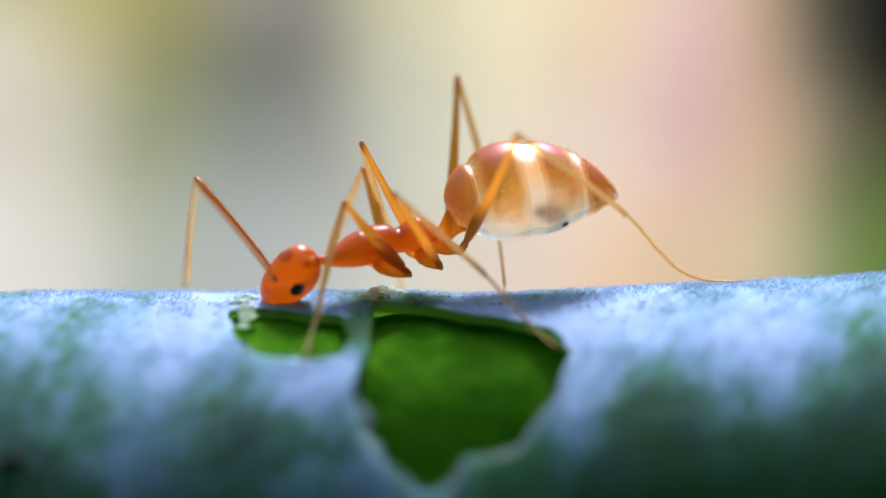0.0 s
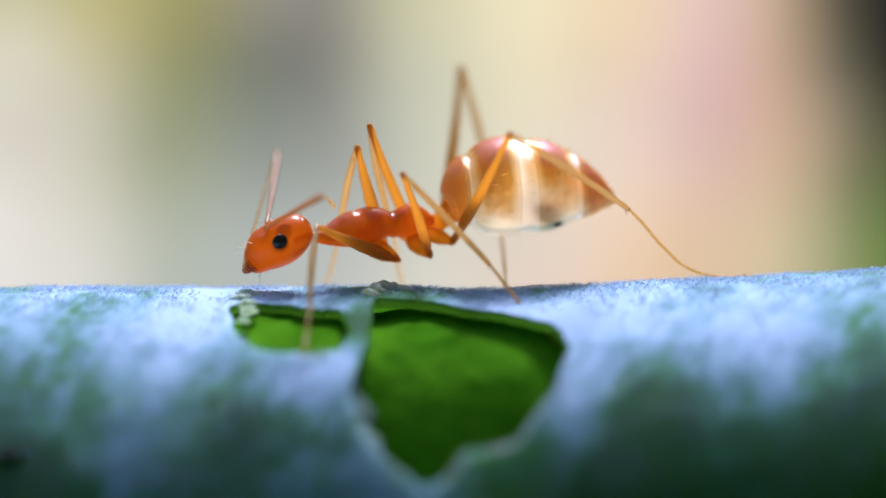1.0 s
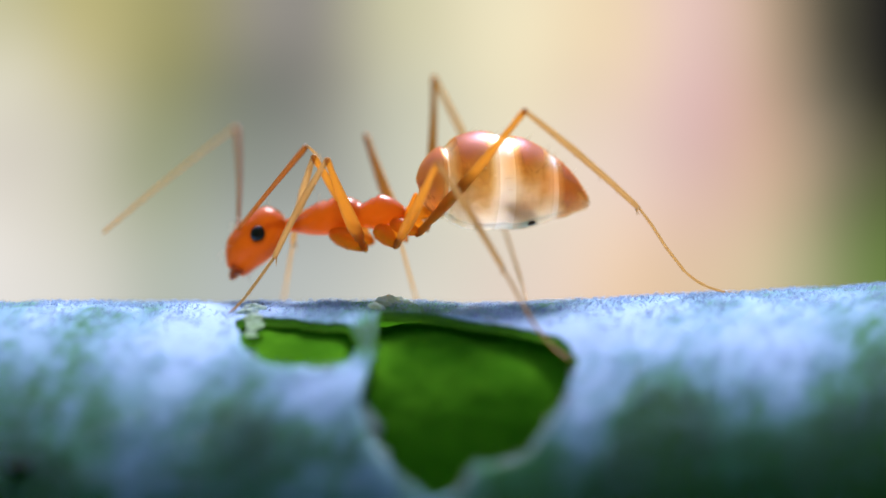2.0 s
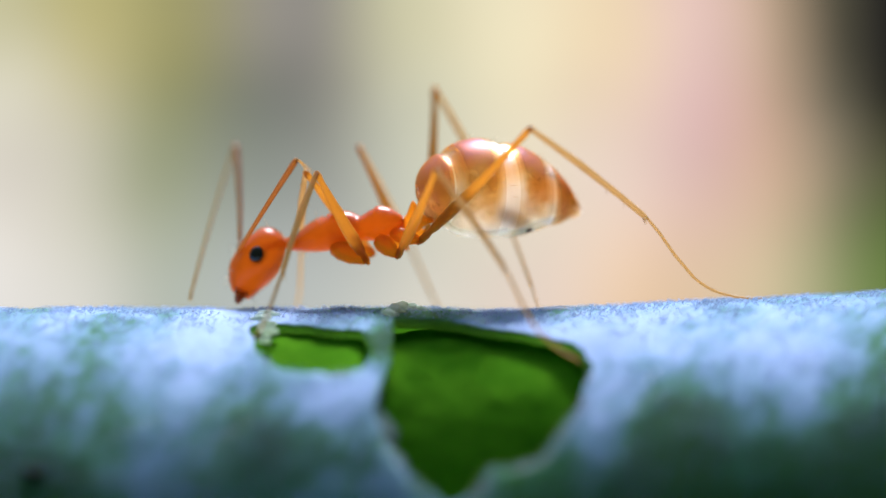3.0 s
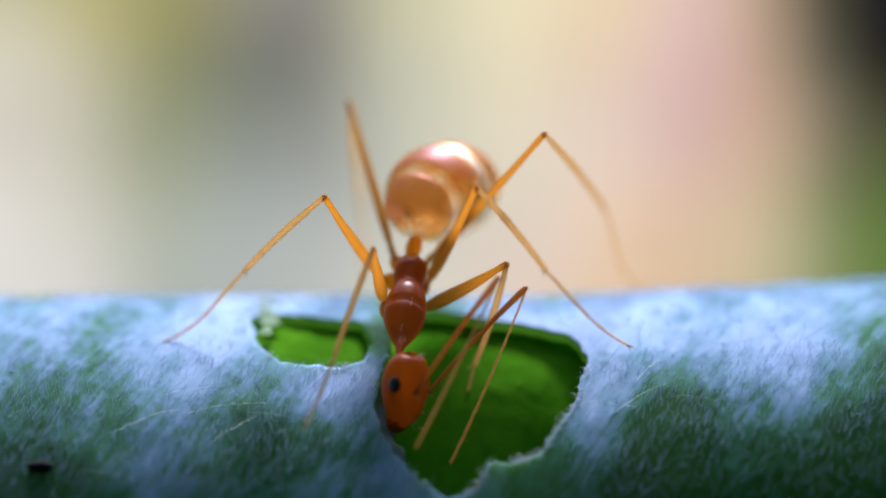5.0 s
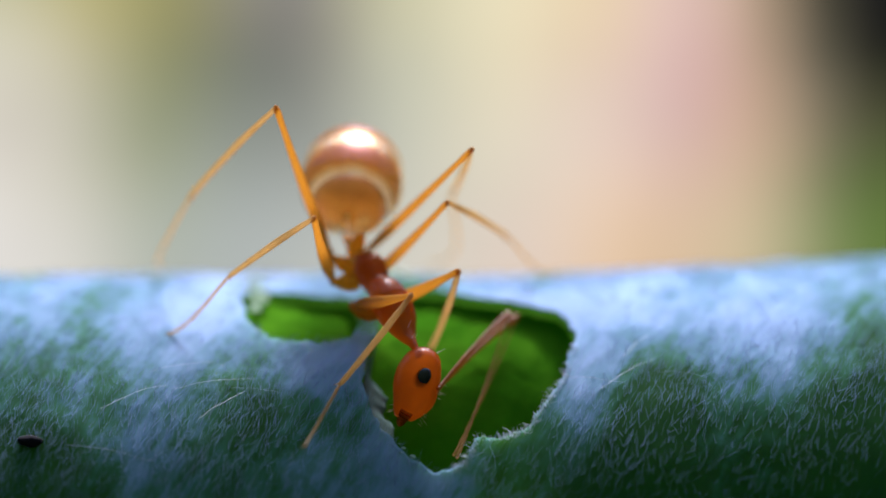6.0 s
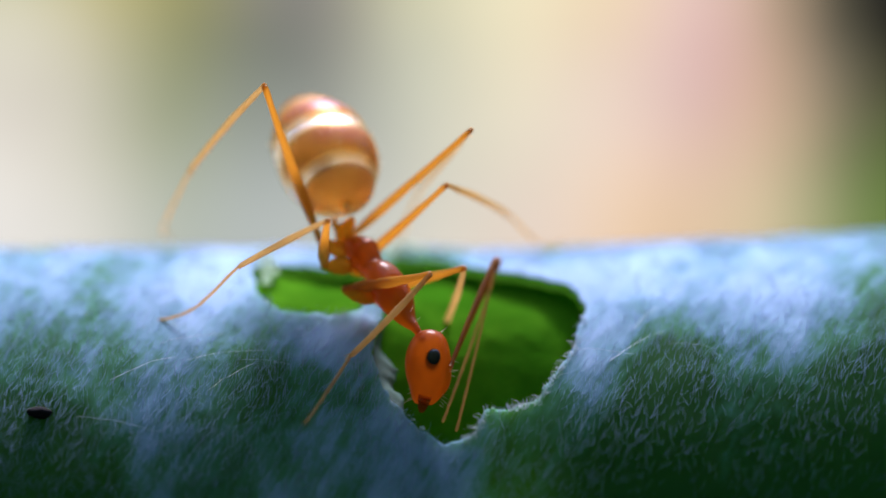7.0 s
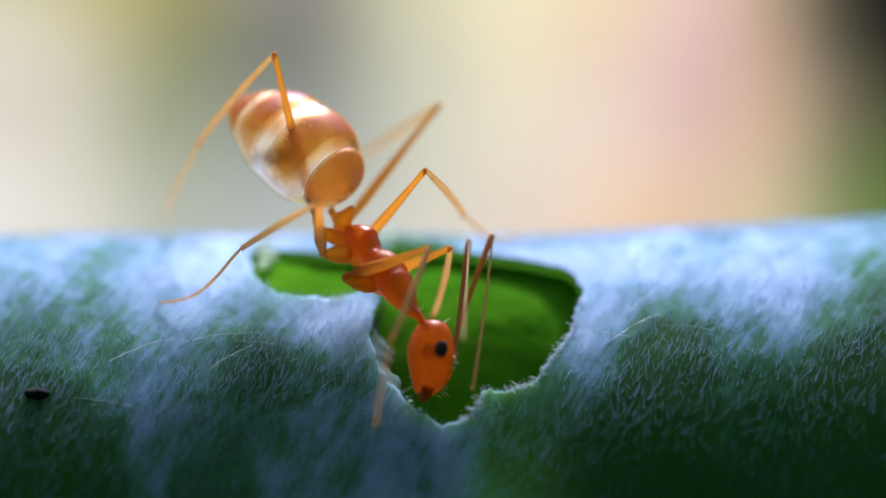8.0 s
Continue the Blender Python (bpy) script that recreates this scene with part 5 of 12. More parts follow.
        (7.867, pose(-1.118 * MM, -0.001 * MM, 0.150 * MM, -21.8, 0.1, -175.3)), (8, pose(-1.118 * MM, 0.001 * MM, 0.151 * MM, -20.8, 3.0, -176.5)),
    ])
    walk(MOVES['LFleg'], [
        (0, pose(-0.303 * MM, 0.199 * MM, -0.293 * MM, 20.1, -51.2, 4.0)), (0.1333, pose(-0.303 * MM, 0.199 * MM, -0.293 * MM, 17.5, -51.7, 4.4)),
        (0.2667, pose(-0.303 * MM, 0.199 * MM, -0.293 * MM, 14.4, -52.2, 4.8)), (0.3667, pose(-0.303 * MM, 0.199 * MM, -0.293 * MM, 12.5, -52.6, 5.0)),
        (0.5, pose(-0.303 * MM, 0.199 * MM, -0.293 * MM, 11.7, -53.0, 5.0)), (0.6, pose(-0.303 * MM, 0.199 * MM, -0.293 * MM, 12.2, -52.8, 5.4)),
        (0.7, pose(-0.303 * MM, 0.199 * MM, -0.293 * MM, 13.0, -51.8, 6.4)), (0.8, pose(-0.303 * MM, 0.199 * MM, -0.293 * MM, 14.1, -50.4, 7.4)),
        (0.9, pose(-0.303 * MM, 0.199 * MM, -0.293 * MM, 34.8, -38.2, 9.0)), (1, pose(-0.303 * MM, 0.199 * MM, -0.293 * MM, 57.0, -26.9, 10.4)),
        (1.1, pose(-0.303 * MM, 0.199 * MM, -0.293 * MM, 32.7, -50.6, 26.6)), (1.2, pose(-0.303 * MM, 0.199 * MM, -0.293 * MM, -9.0, -70.7, 64.0)),
        (1.433, pose(-0.303 * MM, 0.199 * MM, -0.293 * MM, -17.9, -68.4, 70.6)), (1.633, pose(-0.303 * MM, 0.199 * MM, -0.293 * MM, -24.1, -65.9, 71.2)),
        (1.867, pose(-0.303 * MM, 0.199 * MM, -0.293 * MM, -31.8, -63.2, 69.4)), (2.067, pose(-0.303 * MM, 0.199 * MM, -0.293 * MM, -37.4, -61.4, 67.5)),
        (2.3, pose(-0.303 * MM, 0.199 * MM, -0.293 * MM, -40.1, -60.7, 66.0)), (2.4, pose(-0.303 * MM, 0.199 * MM, -0.293 * MM, -45.1, -63.6, 69.6)),
        (2.5, pose(-0.303 * MM, 0.199 * MM, -0.293 * MM, -51.2, -66.4, 74.2)), (2.6, pose(-0.303 * MM, 0.199 * MM, -0.293 * MM, -49.2, -66.3, 72.1)),
        (2.7, pose(-0.303 * MM, 0.199 * MM, -0.293 * MM, -45.6, -65.9, 68.4)), (2.8, pose(-0.303 * MM, 0.199 * MM, -0.293 * MM, -28.5, -65.5, 63.3)),
        (2.9, pose(-0.303 * MM, 0.199 * MM, -0.293 * MM, -2.6, -65.0, 57.5)), (3, pose(-0.303 * MM, 0.199 * MM, -0.293 * MM, 8.7, -64.6, 54.2)),
        (3.1, pose(-0.303 * MM, 0.199 * MM, -0.293 * MM, 7.5, -64.4, 55.1)), (3.2, pose(-0.303 * MM, 0.199 * MM, -0.293 * MM, 4.5, -64.0, 57.8)),
        (3.3, pose(-0.303 * MM, 0.199 * MM, -0.293 * MM, 1.0, -63.2, 60.0)), (3.4, pose(-0.303 * MM, 0.199 * MM, -0.293 * MM, -15.7, -58.9, 44.3)),
        (3.5, pose(-0.303 * MM, 0.199 * MM, -0.293 * MM, -38.7, -53.0, 28.9)), (3.6, pose(-0.303 * MM, 0.199 * MM, -0.293 * MM, -36.7, -46.0, 32.6)),
        (3.7, pose(-0.303 * MM, 0.199 * MM, -0.293 * MM, -34.6, -38.7, 35.5)), (3.733, pose(-0.303 * MM, 0.199 * MM, -0.293 * MM, -38.6, -39.7, 25.8)),
        (3.8, pose(-0.303 * MM, 0.199 * MM, -0.293 * MM, -40.6, -44.5, -2.1)), (3.833, pose(-0.303 * MM, 0.199 * MM, -0.293 * MM, -21.1, -40.5, 0.4)),
        (3.9, pose(-0.303 * MM, 0.199 * MM, -0.293 * MM, 22.7, -25.2, 15.6)), (3.933, pose(-0.303 * MM, 0.199 * MM, -0.293 * MM, 12.4, -22.5, 26.6)),
        (4, pose(-0.303 * MM, 0.199 * MM, -0.293 * MM, 19.0, -19.7, 48.0)), (4.1, pose(-0.303 * MM, 0.199 * MM, -0.293 * MM, -22.9, -15.5, 121.4)),
        (4.2, pose(-0.303 * MM, 0.199 * MM, -0.293 * MM, -47.7, 11.6, -175.2)), (4.367, pose(-0.303 * MM, 0.199 * MM, -0.293 * MM, -52.3, 9.8, 177.3)),
        (4.5, pose(-0.303 * MM, 0.199 * MM, -0.293 * MM, -55.8, 2.7, 163.7)), (4.667, pose(-0.303 * MM, 0.199 * MM, -0.293 * MM, -55.1, -13.0, 142.2)),
        (4.833, pose(-0.303 * MM, 0.199 * MM, -0.293 * MM, -46.6, -32.7, 117.8)), (5, pose(-0.303 * MM, 0.199 * MM, -0.293 * MM, -29.8, -49.7, 88.0)),
        (5.133, pose(-0.303 * MM, 0.199 * MM, -0.293 * MM, -12.5, -56.7, 61.0)), (5.3, pose(-0.303 * MM, 0.199 * MM, -0.293 * MM, 1.0, -58.4, 40.0)),
        (5.4, pose(-0.303 * MM, 0.199 * MM, -0.293 * MM, 3.3, -57.9, 36.1)), (5.5, pose(-0.303 * MM, 0.199 * MM, -0.293 * MM, 5.3, -57.3, 33.0)),
        (5.633, pose(-0.303 * MM, 0.199 * MM, -0.293 * MM, 9.5, -57.5, 28.7)), (5.733, pose(-0.303 * MM, 0.199 * MM, -0.293 * MM, 14.7, -57.4, 25.2)),
        (5.867, pose(-0.303 * MM, 0.199 * MM, -0.293 * MM, 21.7, -57.0, 22.0)), (6, pose(-0.303 * MM, 0.199 * MM, -0.293 * MM, 26.7, -56.0, 22.4)),
        (6.133, pose(-0.303 * MM, 0.199 * MM, -0.293 * MM, 33.6, -51.6, 24.4)), (6.267, pose(-0.303 * MM, 0.199 * MM, -0.293 * MM, 43.1, -43.7, 25.7)),
        (6.367, pose(-0.303 * MM, 0.199 * MM, -0.293 * MM, 48.8, -38.1, 27.0)), (6.5, pose(-0.303 * MM, 0.199 * MM, -0.293 * MM, 51.9, -34.5, 28.8)),
        (6.633, pose(-0.303 * MM, 0.199 * MM, -0.293 * MM, 50.5, -36.8, 29.1)), (6.733, pose(-0.303 * MM, 0.199 * MM, -0.293 * MM, 48.4, -40.7, 28.0)),
        (6.867, pose(-0.303 * MM, 0.199 * MM, -0.293 * MM, 45.2, -46.3, 25.9)), (7, pose(-0.303 * MM, 0.199 * MM, -0.293 * MM, 43.6, -49.8, 24.0)),
        (7.133, pose(-0.303 * MM, 0.199 * MM, -0.293 * MM, 45.3, -50.9, 21.5)), (7.267, pose(-0.303 * MM, 0.199 * MM, -0.293 * MM, 49.1, -51.7, 18.0)),
        (7.367, pose(-0.303 * MM, 0.199 * MM, -0.293 * MM, 52.1, -52.1, 15.5)), (7.5, pose(-0.303 * MM, 0.199 * MM, -0.293 * MM, 54.4, -52.5, 13.4)),
        (7.633, pose(-0.303 * MM, 0.199 * MM, -0.293 * MM, 55.6, -53.1, 11.2)), (7.733, pose(-0.303 * MM, 0.199 * MM, -0.293 * MM, 56.9, -53.7, 8.4)),
        (7.867, pose(-0.303 * MM, 0.199 * MM, -0.293 * MM, 58.9, -54.5, 3.8)), (8, pose(-0.303 * MM, 0.199 * MM, -0.293 * MM, 61.0, -55.3, -0.6)),
    ])
    walk(MOVES['LFtibia'], [
        (0, pose(1.380 * MM, 0.000 * MM, -0.000 * MM, 180.0, 68.6, 180.0)), (0.1333, pose(1.380 * MM, 0.000 * MM, 0.000 * MM, -180.0, 65.9, -180.0)),
        (0.2667, pose(1.380 * MM, 0.000 * MM, -0.000 * MM, 180.0, 63.0, 180.0)), (0.3667, pose(1.380 * MM, -0.000 * MM, 0.000 * MM, -180.0, 61.2, -180.0)),
        (0.5, pose(1.380 * MM, 0.000 * MM, -0.000 * MM, 180.0, 60.1, 180.0)), (0.6, pose(1.380 * MM, 0.000 * MM, -0.000 * MM, 180.0, 60.2, 180.0)),
        (0.7, pose(1.380 * MM, 0.000 * MM, -0.000 * MM, 180.0, 60.7, 180.0)), (0.8, pose(1.380 * MM, 0.000 * MM, 0.000 * MM, 180.0, 61.7, 180.0)),
        (0.9, pose(1.380 * MM, 0.000 * MM, -0.000 * MM, 180.0, 86.2, 180.0)), (1, pose(1.380 * MM, 0.000 * MM, 0.000 * MM, 0.0, 71.7, 0.0)),
        (1.1, pose(1.380 * MM, 0.000 * MM, 0.000 * MM, 0.0, 77.2, 0.0)), (1.2, pose(1.380 * MM, 0.000 * MM, 0.000 * MM, 180.0, 87.4, 180.0)),
        (1.433, pose(1.380 * MM, -0.000 * MM, -0.000 * MM, 180.0, 78.1, -180.0)), (1.633, pose(1.380 * MM, 0.000 * MM, -0.000 * MM, 180.0, 67.1, 180.0)),
        (1.867, pose(1.380 * MM, 0.000 * MM, -0.000 * MM, -180.0, 55.3, -180.0)), (2.067, pose(1.380 * MM, 0.000 * MM, -0.000 * MM, 180.0, 49.3, 180.0)),
        (2.3, pose(1.380 * MM, 0.000 * MM, -0.000 * MM, 180.0, 47.0, 180.0)), (2.4, pose(1.380 * MM, 0.000 * MM, 0.000 * MM, 180.0, 46.2, 180.0)),
        (2.5, pose(1.380 * MM, 0.000 * MM, -0.000 * MM, 180.0, 45.5, 180.0)), (2.6, pose(1.380 * MM, -0.000 * MM, -0.000 * MM, -180.0, 45.5, -180.0)),
        (2.7, pose(1.380 * MM, 0.000 * MM, -0.000 * MM, -180.0, 45.6, 180.0)), (2.8, pose(1.380 * MM, 0.000 * MM, -0.000 * MM, -180.0, 50.0, 180.0)),
        (2.9, pose(1.380 * MM, 0.000 * MM, 0.000 * MM, -180.0, 61.4, -180.0)), (3, pose(1.380 * MM, -0.000 * MM, 0.000 * MM, 180.0, 68.0, 180.0)),
        (3.1, pose(1.380 * MM, 0.000 * MM, -0.000 * MM, 180.0, 68.3, 180.0)), (3.2, pose(1.380 * MM, 0.000 * MM, 0.000 * MM, 180.0, 68.8, 180.0)),
        (3.3, pose(1.380 * MM, -0.000 * MM, -0.000 * MM, -180.0, 69.3, -180.0)), (3.4, pose(1.380 * MM, -0.000 * MM, -0.000 * MM, -180.0, 57.0, -180.0)),
        (3.5, pose(1.380 * MM, -0.000 * MM, -0.000 * MM, -180.0, 46.4, -180.0)), (3.6, pose(1.380 * MM, 0.000 * MM, 0.000 * MM, -180.0, 47.9, -180.0)),
        (3.7, pose(1.380 * MM, 0.000 * MM, -0.000 * MM, 180.0, 49.5, 180.0)), (3.733, pose(1.380 * MM, 0.000 * MM, -0.000 * MM, 180.0, 53.9, 180.0)),
        (3.8, pose(1.380 * MM, -0.000 * MM, -0.000 * MM, -180.0, 69.7, -180.0)), (3.833, pose(1.380 * MM, -0.000 * MM, -0.000 * MM, -180.0, 77.5, -180.0)),
        (3.9, pose(1.380 * MM, 0.000 * MM, 0.000 * MM, 0.0, 63.1, 0.0)), (3.933, pose(1.380 * MM, 0.000 * MM, 0.000 * MM, -0.0, 82.4, -0.0)),
        (4, pose(1.380 * MM, -0.000 * MM, 0.000 * MM, -180.0, 33.5, -180.0)), (4.1, pose(1.380 * MM, -0.000 * MM, -0.000 * MM, -180.0, 68.5, -180.0)),
        (4.2, pose(1.380 * MM, 0.000 * MM, -0.000 * MM, 180.0, 29.2, 180.0)), (4.367, pose(1.380 * MM, -0.000 * MM, -0.000 * MM, -180.0, 32.8, -180.0)),
        (4.5, pose(1.380 * MM, 0.000 * MM, -0.000 * MM, -180.0, 38.8, -180.0)), (4.667, pose(1.380 * MM, -0.000 * MM, 0.000 * MM, -180.0, 45.2, -180.0)),
        (4.833, pose(1.380 * MM, 0.000 * MM, -0.000 * MM, -180.0, 46.1, -180.0)), (5, pose(1.380 * MM, 0.000 * MM, -0.000 * MM, 180.0, 41.1, 180.0)),
        (5.133, pose(1.380 * MM, 0.000 * MM, -0.000 * MM, 180.0, 36.2, 180.0)), (5.3, pose(1.380 * MM, -0.000 * MM, 0.000 * MM, 180.0, 33.3, 180.0)),
        (5.4, pose(1.380 * MM, -0.000 * MM, -0.000 * MM, -180.0, 32.4, -180.0)), (5.5, pose(1.380 * MM, 0.000 * MM, -0.000 * MM, -180.0, 31.7, -180.0)),
        (5.633, pose(1.380 * MM, 0.000 * MM, 0.000 * MM, -180.0, 32.0, -180.0)), (5.733, pose(1.380 * MM, -0.000 * MM, -0.000 * MM, -180.0, 32.7, -180.0)),
        (5.867, pose(1.380 * MM, -0.000 * MM, -0.000 * MM, 180.0, 34.3, 180.0)), (6, pose(1.380 * MM, 0.000 * MM, -0.000 * MM, 180.0, 35.6, 180.0)),
        (6.133, pose(1.380 * MM, -0.000 * MM, 0.000 * MM, -180.0, 37.5, -180.0)), (6.267, pose(1.380 * MM, 0.000 * MM, -0.000 * MM, -180.0, 40.5, -180.0)),
        (6.367, pose(1.380 * MM, 0.000 * MM, -0.000 * MM, 180.0, 42.6, 180.0)), (6.5, pose(1.380 * MM, -0.000 * MM, -0.000 * MM, -180.0, 44.5, -180.0)),
        (6.633, pose(1.380 * MM, -0.000 * MM, 0.000 * MM, 180.0, 46.4, 180.0)), (6.733, pose(1.380 * MM, -0.000 * MM, -0.000 * MM, 180.0, 48.2, 180.0)),
        (6.867, pose(1.380 * MM, -0.000 * MM, -0.000 * MM, -180.0, 49.9, -180.0)), (7, pose(1.380 * MM, -0.000 * MM, -0.000 * MM, 180.0, 50.3, 180.0)),
        (7.133, pose(1.380 * MM, 0.000 * MM, -0.000 * MM, -180.0, 49.9, -180.0)), (7.267, pose(1.380 * MM, -0.000 * MM, -0.000 * MM, 180.0, 49.5, 180.0)),
        (7.367, pose(1.380 * MM, 0.000 * MM, -0.000 * MM, 180.0, 49.2, 180.0)), (7.5, pose(1.380 * MM, 0.000 * MM, -0.000 * MM, 180.0, 49.0, -180.0)),
        (7.633, pose(1.380 * MM, 0.000 * MM, -0.000 * MM, 180.0, 48.1, 180.0)), (7.733, pose(1.380 * MM, 0.000 * MM, -0.000 * MM, -180.0, 46.8, -180.0)),
        (7.867, pose(1.380 * MM, 0.000 * MM, -0.000 * MM, 180.0, 44.7, 180.0)), (8, pose(1.380 * MM, 0.000 * MM, -0.000 * MM, 180.0, 42.8, 180.0)),
    ])
    walk(MOVES['LFtarsus'], [
        (0, pose(0.870 * MM, -0.000 * MM, -1.304 * MM, 30.2, 52.3, 64.7)), (0.1333, pose(0.809 * MM, -0.000 * MM, -1.278 * MM, 32.5, 49.9, 66.7)),
        (0.2667, pose(0.744 * MM, -0.000 * MM, -1.247 * MM, 34.8, 47.1, 68.6)), (0.3667, pose(0.706 * MM, -0.000 * MM, -1.227 * MM, 36.1, 45.3, 69.7)),
        (0.5, pose(0.683 * MM, 0.000 * MM, -1.214 * MM, 37.1, 44.4, 70.6)), (0.6, pose(0.685 * MM, 0.000 * MM, -1.215 * MM, 37.8, 45.2, 71.6)),
        (0.7, pose(0.696 * MM, 0.000 * MM, -1.221 * MM, 38.3, 46.3, 72.9)), (0.8, pose(0.716 * MM, 0.000 * MM, -1.233 * MM, 37.5, 46.5, 72.8)),
        (0.9, pose(1.288 * MM, 0.000 * MM, -1.397 * MM, 10.2, 58.0, 51.3)), (1, pose(1.820 * MM, 0.000 * MM, -1.329 * MM, -28.8, 62.9, 17.9)),
        (1.1, pose(1.690 * MM, 0.000 * MM, -1.365 * MM, -3.7, 71.8, -95.1)), (1.2, pose(1.317 * MM, -0.000 * MM, -1.399 * MM, -19.6, 35.3, -138.3)),
        (1.433, pose(1.092 * MM, -0.000 * MM, -1.370 * MM, -34.5, 44.8, -142.5)), (1.633, pose(0.834 * MM, 0.000 * MM, -1.289 * MM, -84.9, 60.3, -155.1)),
        (1.867, pose(0.584 * MM, -0.000 * MM, -1.152 * MM, 138.0, 72.1, 143.2)), (2.067, pose(0.468 * MM, 0.000 * MM, -1.062 * MM, 79.2, 61.0, 98.2)),
        (2.3, pose(0.425 * MM, 0.000 * MM, -1.024 * MM, 63.0, 50.0, 83.8)), (2.4, pose(0.411 * MM, 0.000 * MM, -1.011 * MM, 60.7, 47.8, 80.5)),
        (2.5, pose(0.398 * MM, -0.000 * MM, -0.998 * MM, 59.6, 46.0, 78.7)), (2.6, pose(0.399 * MM, -0.000 * MM, -0.999 * MM, 59.4, 43.2, 81.2)),
        (2.7, pose(0.400 * MM, 0.000 * MM, -1.000 * MM, 59.4, 39.8, 85.6)), (2.8, pose(0.480 * MM, 0.000 * MM, -1.072 * MM, 61.6, 49.9, 90.6)),
        (2.9, pose(0.709 * MM, 0.000 * MM, -1.229 * MM, 74.8, 68.7, 103.3)), (3, pose(0.855 * MM, 0.000 * MM, -1.298 * MM, 94.5, 75.9, 121.2)),
        (3.1, pose(0.862 * MM, 0.000 * MM, -1.301 * MM, 98.5, 76.9, 123.0)), (3.2, pose(0.874 * MM, 0.000 * MM, -1.306 * MM, 102.0, 78.8, 122.3)),
        (3.3, pose(0.884 * MM, -0.000 * MM, -1.309 * MM, 102.9, 80.5, 119.3)), (3.4, pose(0.618 * MM, -0.000 * MM, -1.174 * MM, 75.6, 67.3, 99.4)),
        (3.5, pose(0.414 * MM, 0.000 * MM, -1.014 * MM, 65.0, 48.0, 91.9)), (3.6, pose(0.441 * MM, -0.000 * MM, -1.038 * MM, 56.3, 52.9, 72.6)),
        (3.7, pose(0.471 * MM, 0.000 * MM, -1.065 * MM, 43.1, 54.1, 50.1)), (3.733, pose(0.555 * MM, -0.000 * MM, -1.131 * MM, 46.2, 52.9, 58.3)),
        (3.8, pose(0.893 * MM, -0.000 * MM, -1.313 * MM, 52.8, 59.9, 80.8)), (3.833, pose(1.077 * MM, -0.000 * MM, -1.367 * MM, -138.2, 72.7, 167.0)),
        (3.9, pose(2.013 * MM, 0.000 * MM, -1.249 * MM, 6.6, 16.9, -179.0)), (3.933, pose(1.565 * MM, -0.000 * MM, -1.388 * MM, 7.2, 55.5, -179.5)),
        (4, pose(0.213 * MM, -0.000 * MM, -0.773 * MM, -33.5, 12.3, -33.5)), (4.1, pose(0.867 * MM, -0.000 * MM, -1.303 * MM, -22.7, 20.1, -108.8)),
        (4.2, pose(0.158 * MM, 0.000 * MM, -0.683 * MM, -12.6, 15.2, 170.6)), (4.367, pose(0.203 * MM, 0.000 * MM, -0.758 * MM, -9.5, 20.3, 169.2)),
        (4.5, pose(0.288 * MM, -0.000 * MM, -0.876 * MM, -16.9, 27.1, 174.1)), (4.667, pose(0.394 * MM, -0.000 * MM, -0.994 * MM, -34.1, 36.0, -173.5)),
        (4.833, pose(0.408 * MM, -0.000 * MM, -1.008 * MM, -54.5, 42.0, -156.7)), (5, pose(0.326 * MM, 0.000 * MM, -0.921 * MM, -72.2, 45.4, -142.3)),
        (5.133, pose(0.251 * MM, 0.000 * MM, -0.828 * MM, -83.3, 48.4, -135.7)), (5.3, pose(0.210 * MM, -0.000 * MM, -0.769 * MM, -91.0, 51.4, -133.8)),
        (5.4, pose(0.198 * MM, -0.000 * MM, -0.750 * MM, -95.6, 52.0, -136.1)), (5.5, pose(0.189 * MM, 0.000 * MM, -0.735 * MM, -98.2, 52.0, -137.6)),
        (5.633, pose(0.193 * MM, -0.000 * MM, -0.742 * MM, -86.8, 49.0, -129.1)), (5.733, pose(0.202 * MM, -0.000 * MM, -0.757 * MM, -72.7, 42.8, -117.9)),
        (5.867, pose(0.223 * MM, 0.000 * MM, -0.788 * MM, -58.7, 30.9, -106.6)), (6, pose(0.242 * MM, 0.000 * MM, -0.816 * MM, -52.1, 20.9, -102.2)),
        (6.133, pose(0.270 * MM, -0.000 * MM, -0.853 * MM, -47.2, 12.6, -99.2)), (6.267, pose(0.316 * MM, -0.000 * MM, -0.910 * MM, -42.1, 3.6, -94.3)),
        (6.367, pose(0.350 * MM, 0.000 * MM, -0.948 * MM, -39.3, -1.9, -91.2)), (6.5, pose(0.382 * MM, -0.000 * MM, -0.981 * MM, -37.2, -5.5, -89.7)),
        (6.633, pose(0.415 * MM, 0.000 * MM, -1.014 * MM, -36.0, -3.1, -91.3)), (6.733, pose(0.446 * MM, 0.000 * MM, -1.043 * MM, -35.5, 1.6, -93.2)),
        (6.867, pose(0.477 * MM, -0.000 * MM, -1.070 * MM, -36.0, 8.2, -96.0)), (7, pose(0.485 * MM, 0.000 * MM, -1.077 * MM, -36.8, 11.6, -98.0)),
        (7.133, pose(0.479 * MM, 0.000 * MM, -1.071 * MM, -36.7, 10.0, -98.7)), (7.267, pose(0.471 * MM, 0.000 * MM, -1.065 * MM, -36.2, 6.1, -98.6)),
        (7.367, pose(0.466 * MM, 0.000 * MM, -1.060 * MM, -35.9, 3.2, -98.4)), (7.5, pose(0.461 * MM, 0.000 * MM, -1.056 * MM, -35.8, 1.2, -98.3)),
        (7.633, pose(0.445 * MM, 0.000 * MM, -1.042 * MM, -36.9, 1.1, -97.7)), (7.733, pose(0.422 * MM, 0.000 * MM, -1.021 * MM, -38.4, 1.4, -96.4)),
